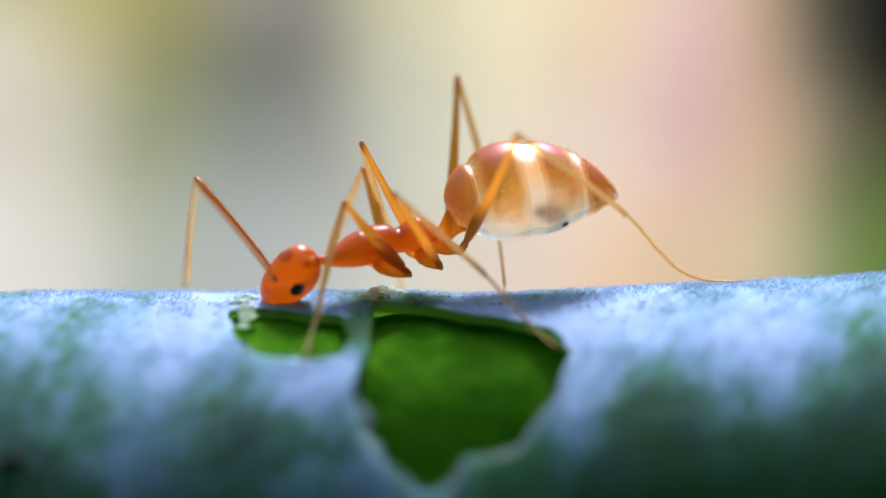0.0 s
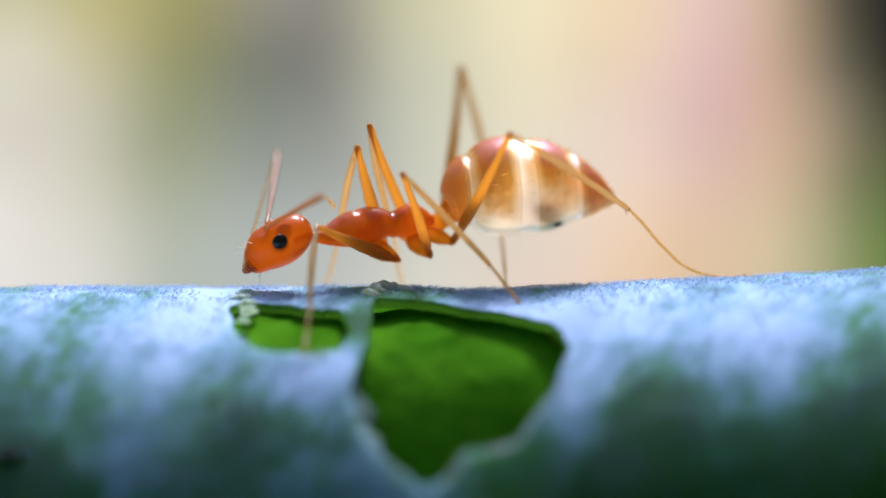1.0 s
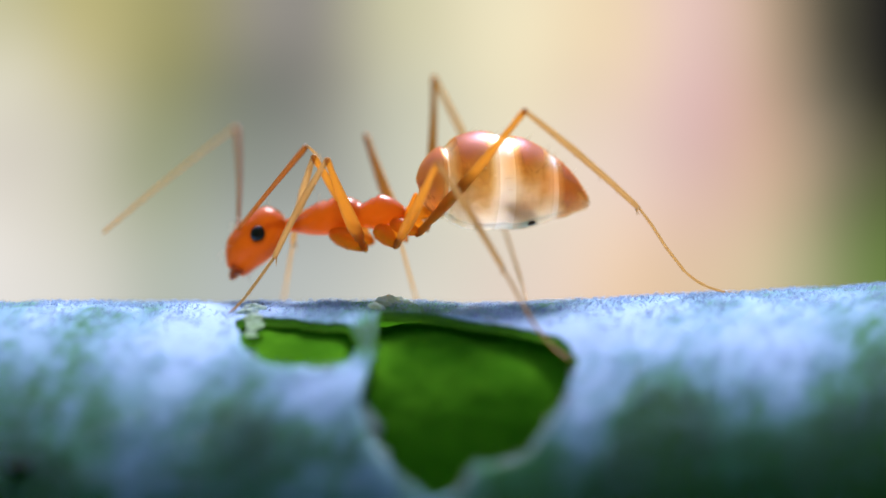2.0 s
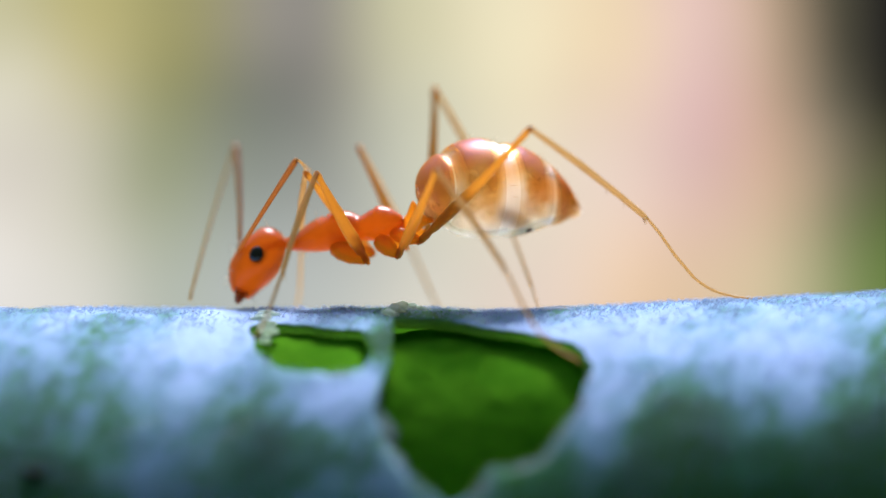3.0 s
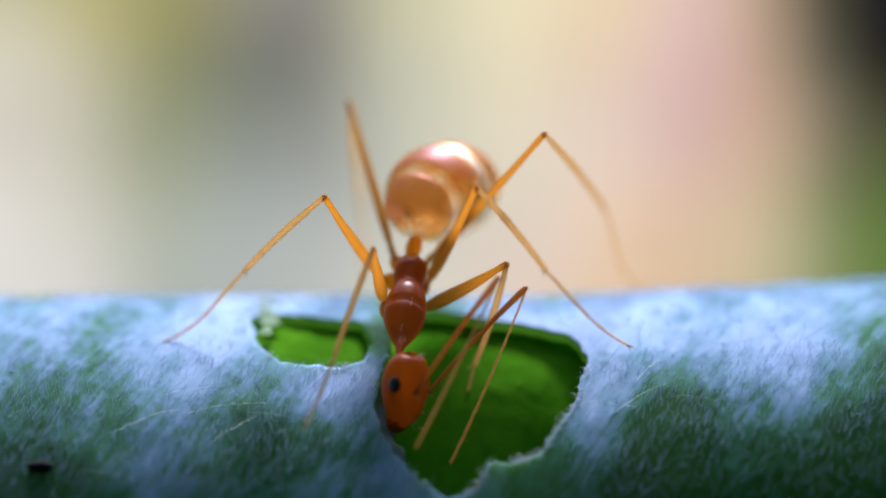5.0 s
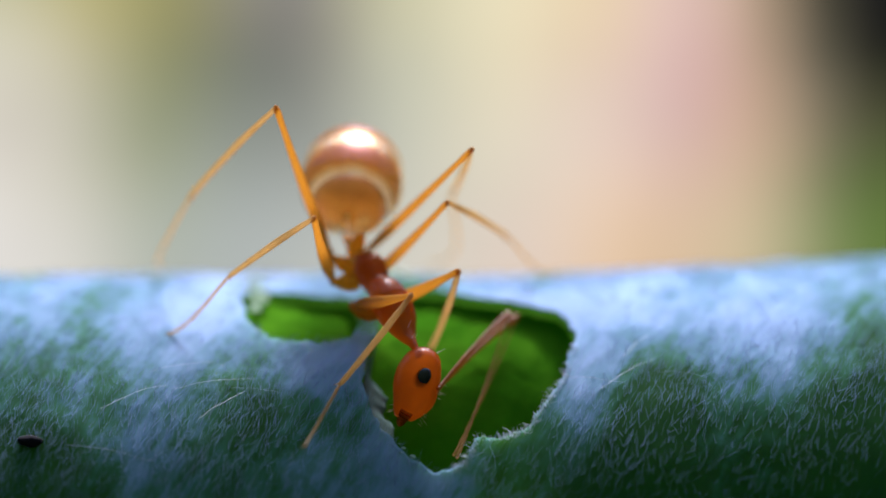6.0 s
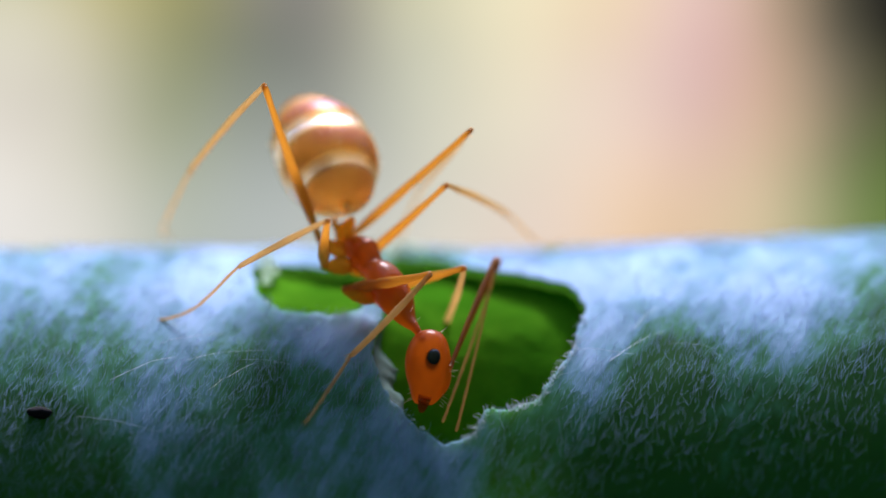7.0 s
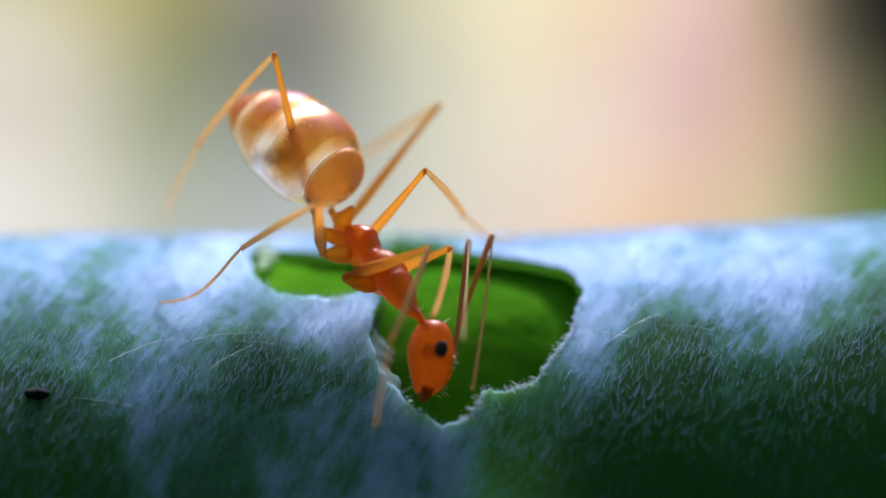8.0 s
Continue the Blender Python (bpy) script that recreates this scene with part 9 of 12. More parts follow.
        (7.867, pose(1.166 * MM, -0.000 * MM, -1.384 * MM, 5.8, 61.2, 132.1)), (8, pose(1.264 * MM, 0.000 * MM, -1.395 * MM, -0.9, 58.0, 127.2)),
    ])
    walk(MOVES['RMleg'], [
        (0, pose(-0.700 * MM, -0.262 * MM, -0.252 * MM, -70.6, -64.0, -17.5)), (0.1333, pose(-0.700 * MM, -0.262 * MM, -0.252 * MM, -70.1, -64.4, -16.5)),
        (0.2667, pose(-0.700 * MM, -0.262 * MM, -0.252 * MM, -69.5, -64.8, -15.4)), (0.3667, pose(-0.700 * MM, -0.262 * MM, -0.252 * MM, -69.3, -65.1, -14.6)),
        (0.5, pose(-0.700 * MM, -0.262 * MM, -0.252 * MM, -69.8, -65.6, -13.8)), (0.6, pose(-0.700 * MM, -0.262 * MM, -0.252 * MM, -67.2, -65.7, -12.6)),
        (0.7, pose(-0.700 * MM, -0.262 * MM, -0.252 * MM, -57.6, -65.6, -11.1)), (0.8, pose(-0.700 * MM, -0.262 * MM, -0.252 * MM, -45.0, -65.4, -10.4)),
        (0.9, pose(-0.700 * MM, -0.262 * MM, -0.252 * MM, -37.5, -64.9, -12.0)), (1, pose(-0.700 * MM, -0.262 * MM, -0.252 * MM, -28.8, -64.5, -13.6)),
        (1.1, pose(-0.700 * MM, -0.262 * MM, -0.252 * MM, 57.1, -62.5, -44.9)), (1.2, pose(-0.700 * MM, -0.262 * MM, -0.252 * MM, 115.7, -50.7, -59.6)),
        (1.433, pose(-0.700 * MM, -0.262 * MM, -0.252 * MM, 93.5, -47.8, -57.8)), (1.633, pose(-0.700 * MM, -0.262 * MM, -0.252 * MM, 55.4, -45.7, -56.4)),
        (1.867, pose(-0.700 * MM, -0.262 * MM, -0.252 * MM, 16.9, -43.6, -55.5)), (2.067, pose(-0.700 * MM, -0.262 * MM, -0.252 * MM, 0.1, -42.3, -55.2)),
        (2.3, pose(-0.700 * MM, -0.262 * MM, -0.252 * MM, -12.0, -41.7, -55.1)), (2.4, pose(-0.700 * MM, -0.262 * MM, -0.252 * MM, -23.2, -45.3, -53.6)),
        (2.5, pose(-0.700 * MM, -0.262 * MM, -0.252 * MM, -25.2, -49.0, -52.3)), (2.6, pose(-0.700 * MM, -0.262 * MM, -0.252 * MM, -25.2, -48.1, -52.8)),
        (2.7, pose(-0.700 * MM, -0.262 * MM, -0.252 * MM, -24.8, -46.5, -53.4)), (2.8, pose(-0.700 * MM, -0.262 * MM, -0.252 * MM, -24.9, -45.2, -54.4)),
        (2.9, pose(-0.700 * MM, -0.262 * MM, -0.252 * MM, -25.1, -43.9, -55.7)), (3, pose(-0.700 * MM, -0.262 * MM, -0.252 * MM, -24.9, -42.7, -57.0)),
        (3.1, pose(-0.700 * MM, -0.262 * MM, -0.252 * MM, -24.3, -41.4, -58.3)), (3.2, pose(-0.700 * MM, -0.262 * MM, -0.252 * MM, -23.5, -40.2, -59.9)),
        (3.3, pose(-0.700 * MM, -0.262 * MM, -0.252 * MM, -22.5, -39.2, -62.3)), (3.4, pose(-0.700 * MM, -0.262 * MM, -0.252 * MM, -23.6, -40.3, -82.4)),
        (3.5, pose(-0.700 * MM, -0.262 * MM, -0.252 * MM, -25.0, -42.1, -102.4)), (3.6, pose(-0.700 * MM, -0.262 * MM, -0.252 * MM, -27.7, -36.9, -101.9)),
        (3.7, pose(-0.700 * MM, -0.262 * MM, -0.252 * MM, -30.6, -31.6, -101.5)), (3.733, pose(-0.700 * MM, -0.262 * MM, -0.252 * MM, -25.8, -34.7, -103.6)),
        (3.8, pose(-0.700 * MM, -0.262 * MM, -0.252 * MM, -23.3, -45.0, -99.5)), (3.833, pose(-0.700 * MM, -0.262 * MM, -0.252 * MM, -36.5, -48.2, -81.3)),
        (3.9, pose(-0.700 * MM, -0.262 * MM, -0.252 * MM, -56.7, -42.7, -47.5)), (3.933, pose(-0.700 * MM, -0.262 * MM, -0.252 * MM, -53.9, -44.2, -49.8)),
        (4, pose(-0.700 * MM, -0.262 * MM, -0.252 * MM, -42.4, -50.5, -58.5)), (4.1, pose(-0.700 * MM, -0.262 * MM, -0.252 * MM, -34.1, -46.6, -72.2)),
        (4.2, pose(-0.700 * MM, -0.262 * MM, -0.252 * MM, -28.3, -41.3, -82.6)), (4.367, pose(-0.700 * MM, -0.262 * MM, -0.252 * MM, -24.5, -40.1, -83.5)),
        (4.5, pose(-0.700 * MM, -0.262 * MM, -0.252 * MM, -20.0, -41.1, -83.7)), (4.667, pose(-0.700 * MM, -0.262 * MM, -0.252 * MM, -13.3, -44.3, -82.7)),
        (4.833, pose(-0.700 * MM, -0.262 * MM, -0.252 * MM, -7.5, -48.3, -79.8)), (5, pose(-0.700 * MM, -0.262 * MM, -0.252 * MM, -5.2, -51.4, -75.8)),
        (5.133, pose(-0.700 * MM, -0.262 * MM, -0.252 * MM, -6.0, -52.8, -72.7)), (5.3, pose(-0.700 * MM, -0.262 * MM, -0.252 * MM, -9.0, -53.9, -70.1)),
        (5.4, pose(-0.700 * MM, -0.262 * MM, -0.252 * MM, -15.2, -54.8, -66.4)), (5.5, pose(-0.700 * MM, -0.262 * MM, -0.252 * MM, -21.8, -55.1, -63.6)),
        (5.633, pose(-0.700 * MM, -0.262 * MM, -0.252 * MM, -25.6, -53.4, -65.7)), (5.733, pose(-0.700 * MM, -0.262 * MM, -0.252 * MM, -28.4, -51.1, -68.1)),
        (5.867, pose(-0.700 * MM, -0.262 * MM, -0.252 * MM, -31.2, -48.1, -71.0)), (6, pose(-0.700 * MM, -0.262 * MM, -0.252 * MM, -32.6, -47.2, -71.8)),
        (6.133, pose(-0.700 * MM, -0.262 * MM, -0.252 * MM, -32.2, -49.1, -69.3)), (6.267, pose(-0.700 * MM, -0.262 * MM, -0.252 * MM, -30.6, -52.4, -64.8)),
        (6.367, pose(-0.700 * MM, -0.262 * MM, -0.252 * MM, -29.4, -54.7, -61.4)), (6.5, pose(-0.700 * MM, -0.262 * MM, -0.252 * MM, -28.7, -56.0, -59.2)),
        (6.633, pose(-0.700 * MM, -0.262 * MM, -0.252 * MM, -31.3, -53.4, -59.4)), (6.733, pose(-0.700 * MM, -0.262 * MM, -0.252 * MM, -34.8, -49.1, -60.1)),
        (6.867, pose(-0.700 * MM, -0.262 * MM, -0.252 * MM, -38.8, -43.1, -61.7)), (7, pose(-0.700 * MM, -0.262 * MM, -0.252 * MM, -40.3, -39.9, -63.6)),
        (7.133, pose(-0.700 * MM, -0.262 * MM, -0.252 * MM, -39.3, -38.4, -66.7)), (7.267, pose(-0.700 * MM, -0.262 * MM, -0.252 * MM, -37.5, -36.0, -71.1)),
        (7.367, pose(-0.700 * MM, -0.262 * MM, -0.252 * MM, -36.4, -34.1, -74.0)), (7.5, pose(-0.700 * MM, -0.262 * MM, -0.252 * MM, -35.7, -32.9, -75.9)),
        (7.633, pose(-0.700 * MM, -0.262 * MM, -0.252 * MM, -36.3, -33.1, -75.7)), (7.733, pose(-0.700 * MM, -0.262 * MM, -0.252 * MM, -37.3, -33.7, -75.0)),
        (7.867, pose(-0.700 * MM, -0.262 * MM, -0.252 * MM, -39.1, -34.5, -73.7)), (8, pose(-0.700 * MM, -0.262 * MM, -0.252 * MM, -40.8, -35.3, -72.5)),
    ])
    walk(MOVES['RMtibia'], [
        (0, pose(1.660 * MM, -0.000 * MM, 0.000 * MM, -180.0, 27.7, -180.0)), (0.1333, pose(1.660 * MM, -0.000 * MM, 0.000 * MM, -180.0, 27.8, -180.0)),
        (0.2667, pose(1.660 * MM, 0.000 * MM, -0.000 * MM, 180.0, 28.1, 180.0)), (0.3667, pose(1.660 * MM, -0.000 * MM, -0.000 * MM, -180.0, 28.1, -180.0)),
        (0.5, pose(1.660 * MM, 0.000 * MM, 0.000 * MM, 180.0, 27.7, 180.0)), (0.6, pose(1.660 * MM, 0.000 * MM, -0.000 * MM, 180.0, 24.0, 180.0)),
        (0.7, pose(1.660 * MM, -0.000 * MM, -0.000 * MM, 180.0, 17.6, 180.0)), (0.8, pose(1.660 * MM, 0.000 * MM, -0.000 * MM, 180.0, 13.2, 180.0)),
        (0.9, pose(1.660 * MM, 0.000 * MM, -0.000 * MM, 180.0, 11.1, 180.0)), (1, pose(1.660 * MM, 0.000 * MM, -0.000 * MM, 180.0, 9.7, 180.0)),
        (1.1, pose(1.660 * MM, -0.000 * MM, 0.000 * MM, -180.0, 8.6, 180.0)), (1.2, pose(1.660 * MM, 0.000 * MM, -0.000 * MM, -180.0, 9.5, -180.0)),
        (1.433, pose(1.660 * MM, -0.000 * MM, -0.000 * MM, -180.0, 5.4, -180.0)), (1.633, pose(1.660 * MM, 0.000 * MM, -0.000 * MM, -180.0, 4.1, -180.0)),
        (1.867, pose(1.660 * MM, 0.000 * MM, -0.000 * MM, 180.0, 4.9, 180.0)), (2.067, pose(1.660 * MM, -0.000 * MM, -0.000 * MM, -180.0, 5.8, -180.0)),
        (2.3, pose(1.660 * MM, -0.000 * MM, -0.000 * MM, 180.0, 6.0, 180.0)), (2.4, pose(1.660 * MM, 0.000 * MM, -0.000 * MM, -180.0, 31.2, -180.0)),
        (2.5, pose(1.660 * MM, 0.000 * MM, 0.000 * MM, 180.0, 57.2, 180.0)), (2.6, pose(1.660 * MM, 0.000 * MM, -0.000 * MM, 180.0, 59.0, 180.0)),
        (2.7, pose(1.660 * MM, 0.000 * MM, -0.000 * MM, -180.0, 61.1, -180.0)), (2.8, pose(1.660 * MM, 0.000 * MM, -0.000 * MM, -180.0, 62.6, -180.0)),
        (2.9, pose(1.660 * MM, 0.000 * MM, 0.000 * MM, -180.0, 64.1, -180.0)), (3, pose(1.660 * MM, 0.000 * MM, 0.000 * MM, -180.0, 65.4, 180.0)),
        (3.1, pose(1.660 * MM, -0.000 * MM, -0.000 * MM, -180.0, 66.7, 180.0)), (3.2, pose(1.660 * MM, 0.000 * MM, 0.000 * MM, 180.0, 68.0, 180.0)),
        (3.3, pose(1.660 * MM, 0.000 * MM, 0.000 * MM, -180.0, 69.4, -180.0)), (3.4, pose(1.660 * MM, 0.000 * MM, -0.000 * MM, 180.0, 72.9, 180.0)),
        (3.5, pose(1.660 * MM, 0.000 * MM, -0.000 * MM, -180.0, 76.1, 180.0)), (3.6, pose(1.660 * MM, -0.000 * MM, 0.000 * MM, -180.0, 76.8, -180.0)),
        (3.7, pose(1.660 * MM, 0.000 * MM, -0.000 * MM, -180.0, 77.7, -180.0)), (3.733, pose(1.660 * MM, 0.000 * MM, -0.000 * MM, 180.0, 78.1, 180.0)),
        (3.8, pose(1.660 * MM, 0.000 * MM, 0.000 * MM, -180.0, 83.1, -180.0)), (3.833, pose(1.660 * MM, -0.000 * MM, 0.000 * MM, 180.0, 75.4, 180.0)),
        (3.9, pose(1.660 * MM, 0.000 * MM, -0.000 * MM, 180.0, 62.3, 180.0)), (3.933, pose(1.660 * MM, 0.000 * MM, -0.000 * MM, -180.0, 64.0, -180.0)),
        (4, pose(1.660 * MM, -0.000 * MM, -0.000 * MM, -180.0, 66.8, -180.0)), (4.1, pose(1.660 * MM, 0.000 * MM, -0.000 * MM, 180.0, 73.4, 180.0)),
        (4.2, pose(1.660 * MM, 0.000 * MM, -0.000 * MM, 180.0, 79.4, 180.0)), (4.367, pose(1.660 * MM, 0.000 * MM, -0.000 * MM, 180.0, 77.8, 180.0)),
        (4.5, pose(1.660 * MM, 0.000 * MM, -0.000 * MM, -180.0, 74.8, -180.0)), (4.667, pose(1.660 * MM, -0.000 * MM, -0.000 * MM, 180.0, 70.3, 180.0)),
        (4.833, pose(1.660 * MM, 0.000 * MM, -0.000 * MM, -180.0, 67.1, -180.0)), (5, pose(1.660 * MM, 0.000 * MM, -0.000 * MM, 180.0, 66.1, 180.0)),
        (5.133, pose(1.660 * MM, 0.000 * MM, -0.000 * MM, 180.0, 65.9, 180.0)), (5.3, pose(1.660 * MM, -0.000 * MM, -0.000 * MM, -180.0, 64.1, -180.0)),
        (5.4, pose(1.660 * MM, 0.000 * MM, -0.000 * MM, 180.0, 61.7, -180.0)), (5.5, pose(1.660 * MM, -0.000 * MM, -0.000 * MM, 180.0, 59.6, 180.0)),
        (5.633, pose(1.660 * MM, 0.000 * MM, 0.000 * MM, 180.0, 57.6, 180.0)), (5.733, pose(1.660 * MM, 0.000 * MM, -0.000 * MM, 180.0, 55.7, 180.0)),
        (5.867, pose(1.660 * MM, 0.000 * MM, 0.000 * MM, -180.0, 53.4, -180.0)), (6, pose(1.660 * MM, 0.000 * MM, 0.000 * MM, -180.0, 51.8, -180.0)),
        (6.133, pose(1.660 * MM, 0.000 * MM, -0.000 * MM, 180.0, 50.1, 180.0)), (6.267, pose(1.660 * MM, 0.000 * MM, -0.000 * MM, -180.0, 47.8, 180.0)),
        (6.367, pose(1.660 * MM, 0.000 * MM, -0.000 * MM, 180.0, 46.3, 180.0)), (6.5, pose(1.660 * MM, 0.000 * MM, 0.000 * MM, -180.0, 45.4, -180.0)),
        (6.633, pose(1.660 * MM, 0.000 * MM, -0.000 * MM, -180.0, 45.6, -180.0)), (6.733, pose(1.660 * MM, 0.000 * MM, -0.000 * MM, 180.0, 45.6, 180.0)),
        (6.867, pose(1.660 * MM, 0.000 * MM, -0.000 * MM, 180.0, 45.0, 180.0)), (7, pose(1.660 * MM, -0.000 * MM, -0.000 * MM, -180.0, 44.6, 180.0)),
        (7.133, pose(1.660 * MM, 0.000 * MM, 0.000 * MM, 180.0, 45.2, 180.0)), (7.267, pose(1.660 * MM, 0.000 * MM, -0.000 * MM, -180.0, 46.4, 180.0)),
        (7.367, pose(1.660 * MM, 0.000 * MM, -0.000 * MM, -180.0, 47.1, -180.0)), (7.5, pose(1.660 * MM, 0.000 * MM, -0.000 * MM, -180.0, 47.2, 180.0)),
        (7.633, pose(1.660 * MM, -0.000 * MM, 0.000 * MM, -180.0, 46.0, -180.0)), (7.733, pose(1.660 * MM, 0.000 * MM, -0.000 * MM, -180.0, 44.6, -180.0)),
        (7.867, pose(1.660 * MM, -0.000 * MM, 0.000 * MM, 180.0, 42.2, 180.0)), (8, pose(1.660 * MM, 0.000 * MM, -0.000 * MM, -180.0, 40.0, -180.0)),
    ])
    walk(MOVES['RMtarsus'], [
        (0, pose(0.287 * MM, -0.000 * MM, -0.719 * MM, -150.1, 32.8, 178.5)), (0.1333, pose(0.289 * MM, -0.000 * MM, -0.723 * MM, -146.5, 32.1, 179.2)),
        (0.2667, pose(0.292 * MM, 0.000 * MM, -0.729 * MM, -142.5, 31.5, 179.9)), (0.3667, pose(0.293 * MM, -0.000 * MM, -0.730 * MM, -140.0, 31.0, -179.7)),
        (0.5, pose(0.287 * MM, 0.000 * MM, -0.720 * MM, -139.0, 30.2, -179.5)), (0.6, pose(0.244 * MM, 0.000 * MM, -0.630 * MM, -137.9, 30.5, -176.6)),
        (0.7, pose(0.182 * MM, 0.000 * MM, -0.468 * MM, -128.8, 30.3, -168.8)), (0.8, pose(0.151 * MM, 0.000 * MM, -0.354 * MM, -116.3, 26.9, -161.2)),
        (0.9, pose(0.139 * MM, 0.000 * MM, -0.298 * MM, -111.6, 23.7, -159.3)), (1, pose(0.132 * MM, 0.000 * MM, -0.262 * MM, -105.2, 20.3, -157.0)),
        (1.1, pose(0.127 * MM, -0.000 * MM, -0.231 * MM, -67.9, -7.5, -130.7)), (1.2, pose(0.131 * MM, -0.000 * MM, -0.257 * MM, -58.9, -43.9, -117.6)),
        (1.433, pose(0.117 * MM, -0.000 * MM, -0.147 * MM, -73.2, -23.2, -106.8)), (1.633, pose(0.114 * MM, -0.000 * MM, -0.111 * MM, -84.0, 13.9, -102.9)),
        (1.867, pose(0.116 * MM, 0.000 * MM, -0.131 * MM, -94.8, 51.6, -106.5)), (2.067, pose(0.118 * MM, -0.000 * MM, -0.157 * MM, -105.5, 67.2, -114.8)),
        (2.3, pose(0.118 * MM, -0.000 * MM, -0.161 * MM, -129.7, 75.7, -137.6)), (2.4, pose(0.334 * MM, -0.000 * MM, -0.803 * MM, -175.7, 73.8, 176.3)),
        (2.5, pose(0.819 * MM, 0.000 * MM, -1.302 * MM, -171.6, 67.9, 173.6)), (2.6, pose(0.861 * MM, -0.000 * MM, -1.328 * MM, -167.3, 67.9, 174.9)),
        (2.7, pose(0.910 * MM, -0.000 * MM, -1.357 * MM, -163.5, 68.4, 175.8)), (2.8, pose(0.947 * MM, -0.000 * MM, -1.376 * MM, -66.0, 51.6, 177.5)),
        (2.9, pose(0.982 * MM, -0.000 * MM, -1.394 * MM, -10.5, 12.9, 179.5)), (3, pose(1.015 * MM, 0.000 * MM, -1.409 * MM, -8.9, -2.7, -179.6)),
        (3.1, pose(1.046 * MM, 0.000 * MM, -1.423 * MM, -9.0, -1.4, -179.4)), (3.2, pose(1.079 * MM, 0.000 * MM, -1.437 * MM, -9.2, 0.0, -178.8)),
        (3.3, pose(1.116 * MM, -0.000 * MM, -1.451 * MM, -9.5, 1.6, -177.9)), (3.4, pose(1.204 * MM, 0.000 * MM, -1.481 * MM, -18.1, 38.3, -176.6)),
        (3.5, pose(1.289 * MM, 0.000 * MM, -1.505 * MM, -164.2, 76.0, 173.0)), (3.6, pose(1.306 * MM, -0.000 * MM, -1.509 * MM, 41.2, 53.5, 97.3)),
        (3.7, pose(1.329 * MM, -0.000 * MM, -1.514 * MM, 13.4, -9.6, 127.0)), (3.733, pose(1.341 * MM, 0.000 * MM, -1.517 * MM, 12.3, -9.7, 131.3)),
        (3.8, pose(1.473 * MM, -0.000 * MM, -1.539 * MM, 9.7, -10.6, 129.7)), (3.833, pose(1.268 * MM, -0.000 * MM, -1.500 * MM, 18.8, 8.7, 121.6)),
        (3.9, pose(0.938 * MM, 0.000 * MM, -1.372 * MM, -174.6, 60.8, 160.4)), (3.933, pose(0.981 * MM, -0.000 * MM, -1.393 * MM, -153.2, 63.3, 165.3)),
        (4, pose(1.048 * MM, -0.000 * MM, -1.424 * MM, -126.3, 66.1, 175.4)), (4.1, pose(1.217 * MM, 0.000 * MM, -1.485 * MM, -129.9, 71.2, 173.0)),
        (4.2, pose(1.375 * MM, 0.000 * MM, -1.524 * MM, -141.0, 76.8, 167.1)), (4.367, pose(1.334 * MM, 0.000 * MM, -1.515 * MM, -146.8, 75.3, 164.9)),
        (4.5, pose(1.255 * MM, -0.000 * MM, -1.496 * MM, -162.5, 72.7, 159.7)), (4.667, pose(1.138 * MM, -0.000 * MM, -1.459 * MM, 159.7, 69.6, 148.9)),
        (4.833, pose(1.057 * MM, -0.000 * MM, -1.428 * MM, 128.9, 69.5, 134.3)), (5, pose(1.033 * MM, -0.000 * MM, -1.417 * MM, 115.6, 72.4, 119.6)),
        (5.133, pose(1.026 * MM, 0.000 * MM, -1.414 * MM, 111.8, 74.7, 111.9)), (5.3, pose(0.982 * MM, -0.000 * MM, -1.394 * MM, 118.5, 75.6, 115.1)),
        (5.4, pose(0.924 * MM, 0.000 * MM, -1.364 * MM, 163.4, 72.3, 148.5)), (5.5, pose(0.875 * MM, 0.000 * MM, -1.337 * MM, -157.4, 64.9, 166.9)),
        (5.633, pose(0.828 * MM, 0.000 * MM, -1.308 * MM, -157.4, 62.5, 166.1)), (5.733, pose(0.787 * MM, 0.000 * MM, -1.281 * MM, -162.0, 61.5, 164.2)),
        (5.867, pose(0.735 * MM, -0.000 * MM, -1.244 * MM, -168.3, 60.6, 161.9)), (6, pose(0.701 * MM, 0.000 * MM, -1.218 * MM, -169.8, 59.6, 161.4)),
        (6.133, pose(0.667 * MM, 0.000 * MM, -1.190 * MM, -158.3, 57.1, 165.9)), (6.267, pose(0.619 * MM, -0.000 * MM, -1.148 * MM, -136.9, 52.7, 173.2)),
        (6.367, pose(0.589 * MM, 0.000 * MM, -1.120 * MM, -122.2, 49.4, 177.5)), (6.5, pose(0.572 * MM, -0.000 * MM, -1.104 * MM, -112.7, 47.1, -180.0)),
        (6.633, pose(0.576 * MM, -0.000 * MM, -1.108 * MM, -116.5, 48.0, 178.1)), (6.733, pose(0.575 * MM, 0.000 * MM, -1.107 * MM, -123.9, 49.5, 175.1)),
        (6.867, pose(0.565 * MM, 0.000 * MM, -1.097 * MM, -133.3, 50.9, 171.3)), (7, pose(0.556 * MM, -0.000 * MM, -1.088 * MM, -133.6, 51.0, 170.6)),
        (7.133, pose(0.567 * MM, 0.000 * MM, -1.099 * MM, -124.5, 50.1, 173.2)), (7.267, pose(0.591 * MM, -0.000 * MM, -1.122 * MM, -114.3, 49.4, 176.7)),
        (7.367, pose(0.606 * MM, -0.000 * MM, -1.136 * MM, -108.7, 49.0, 179.0)), (7.5, pose(0.608 * MM, 0.000 * MM, -1.138 * MM, -106.5, 48.8, -179.4)),
        (7.633, pose(0.584 * MM, -0.000 * MM, -1.116 * MM, -110.4, 48.6, 179.3)), (7.733, pose(0.556 * MM, -0.000 * MM, -1.088 * MM, -115.9, 48.0, 177.2)),
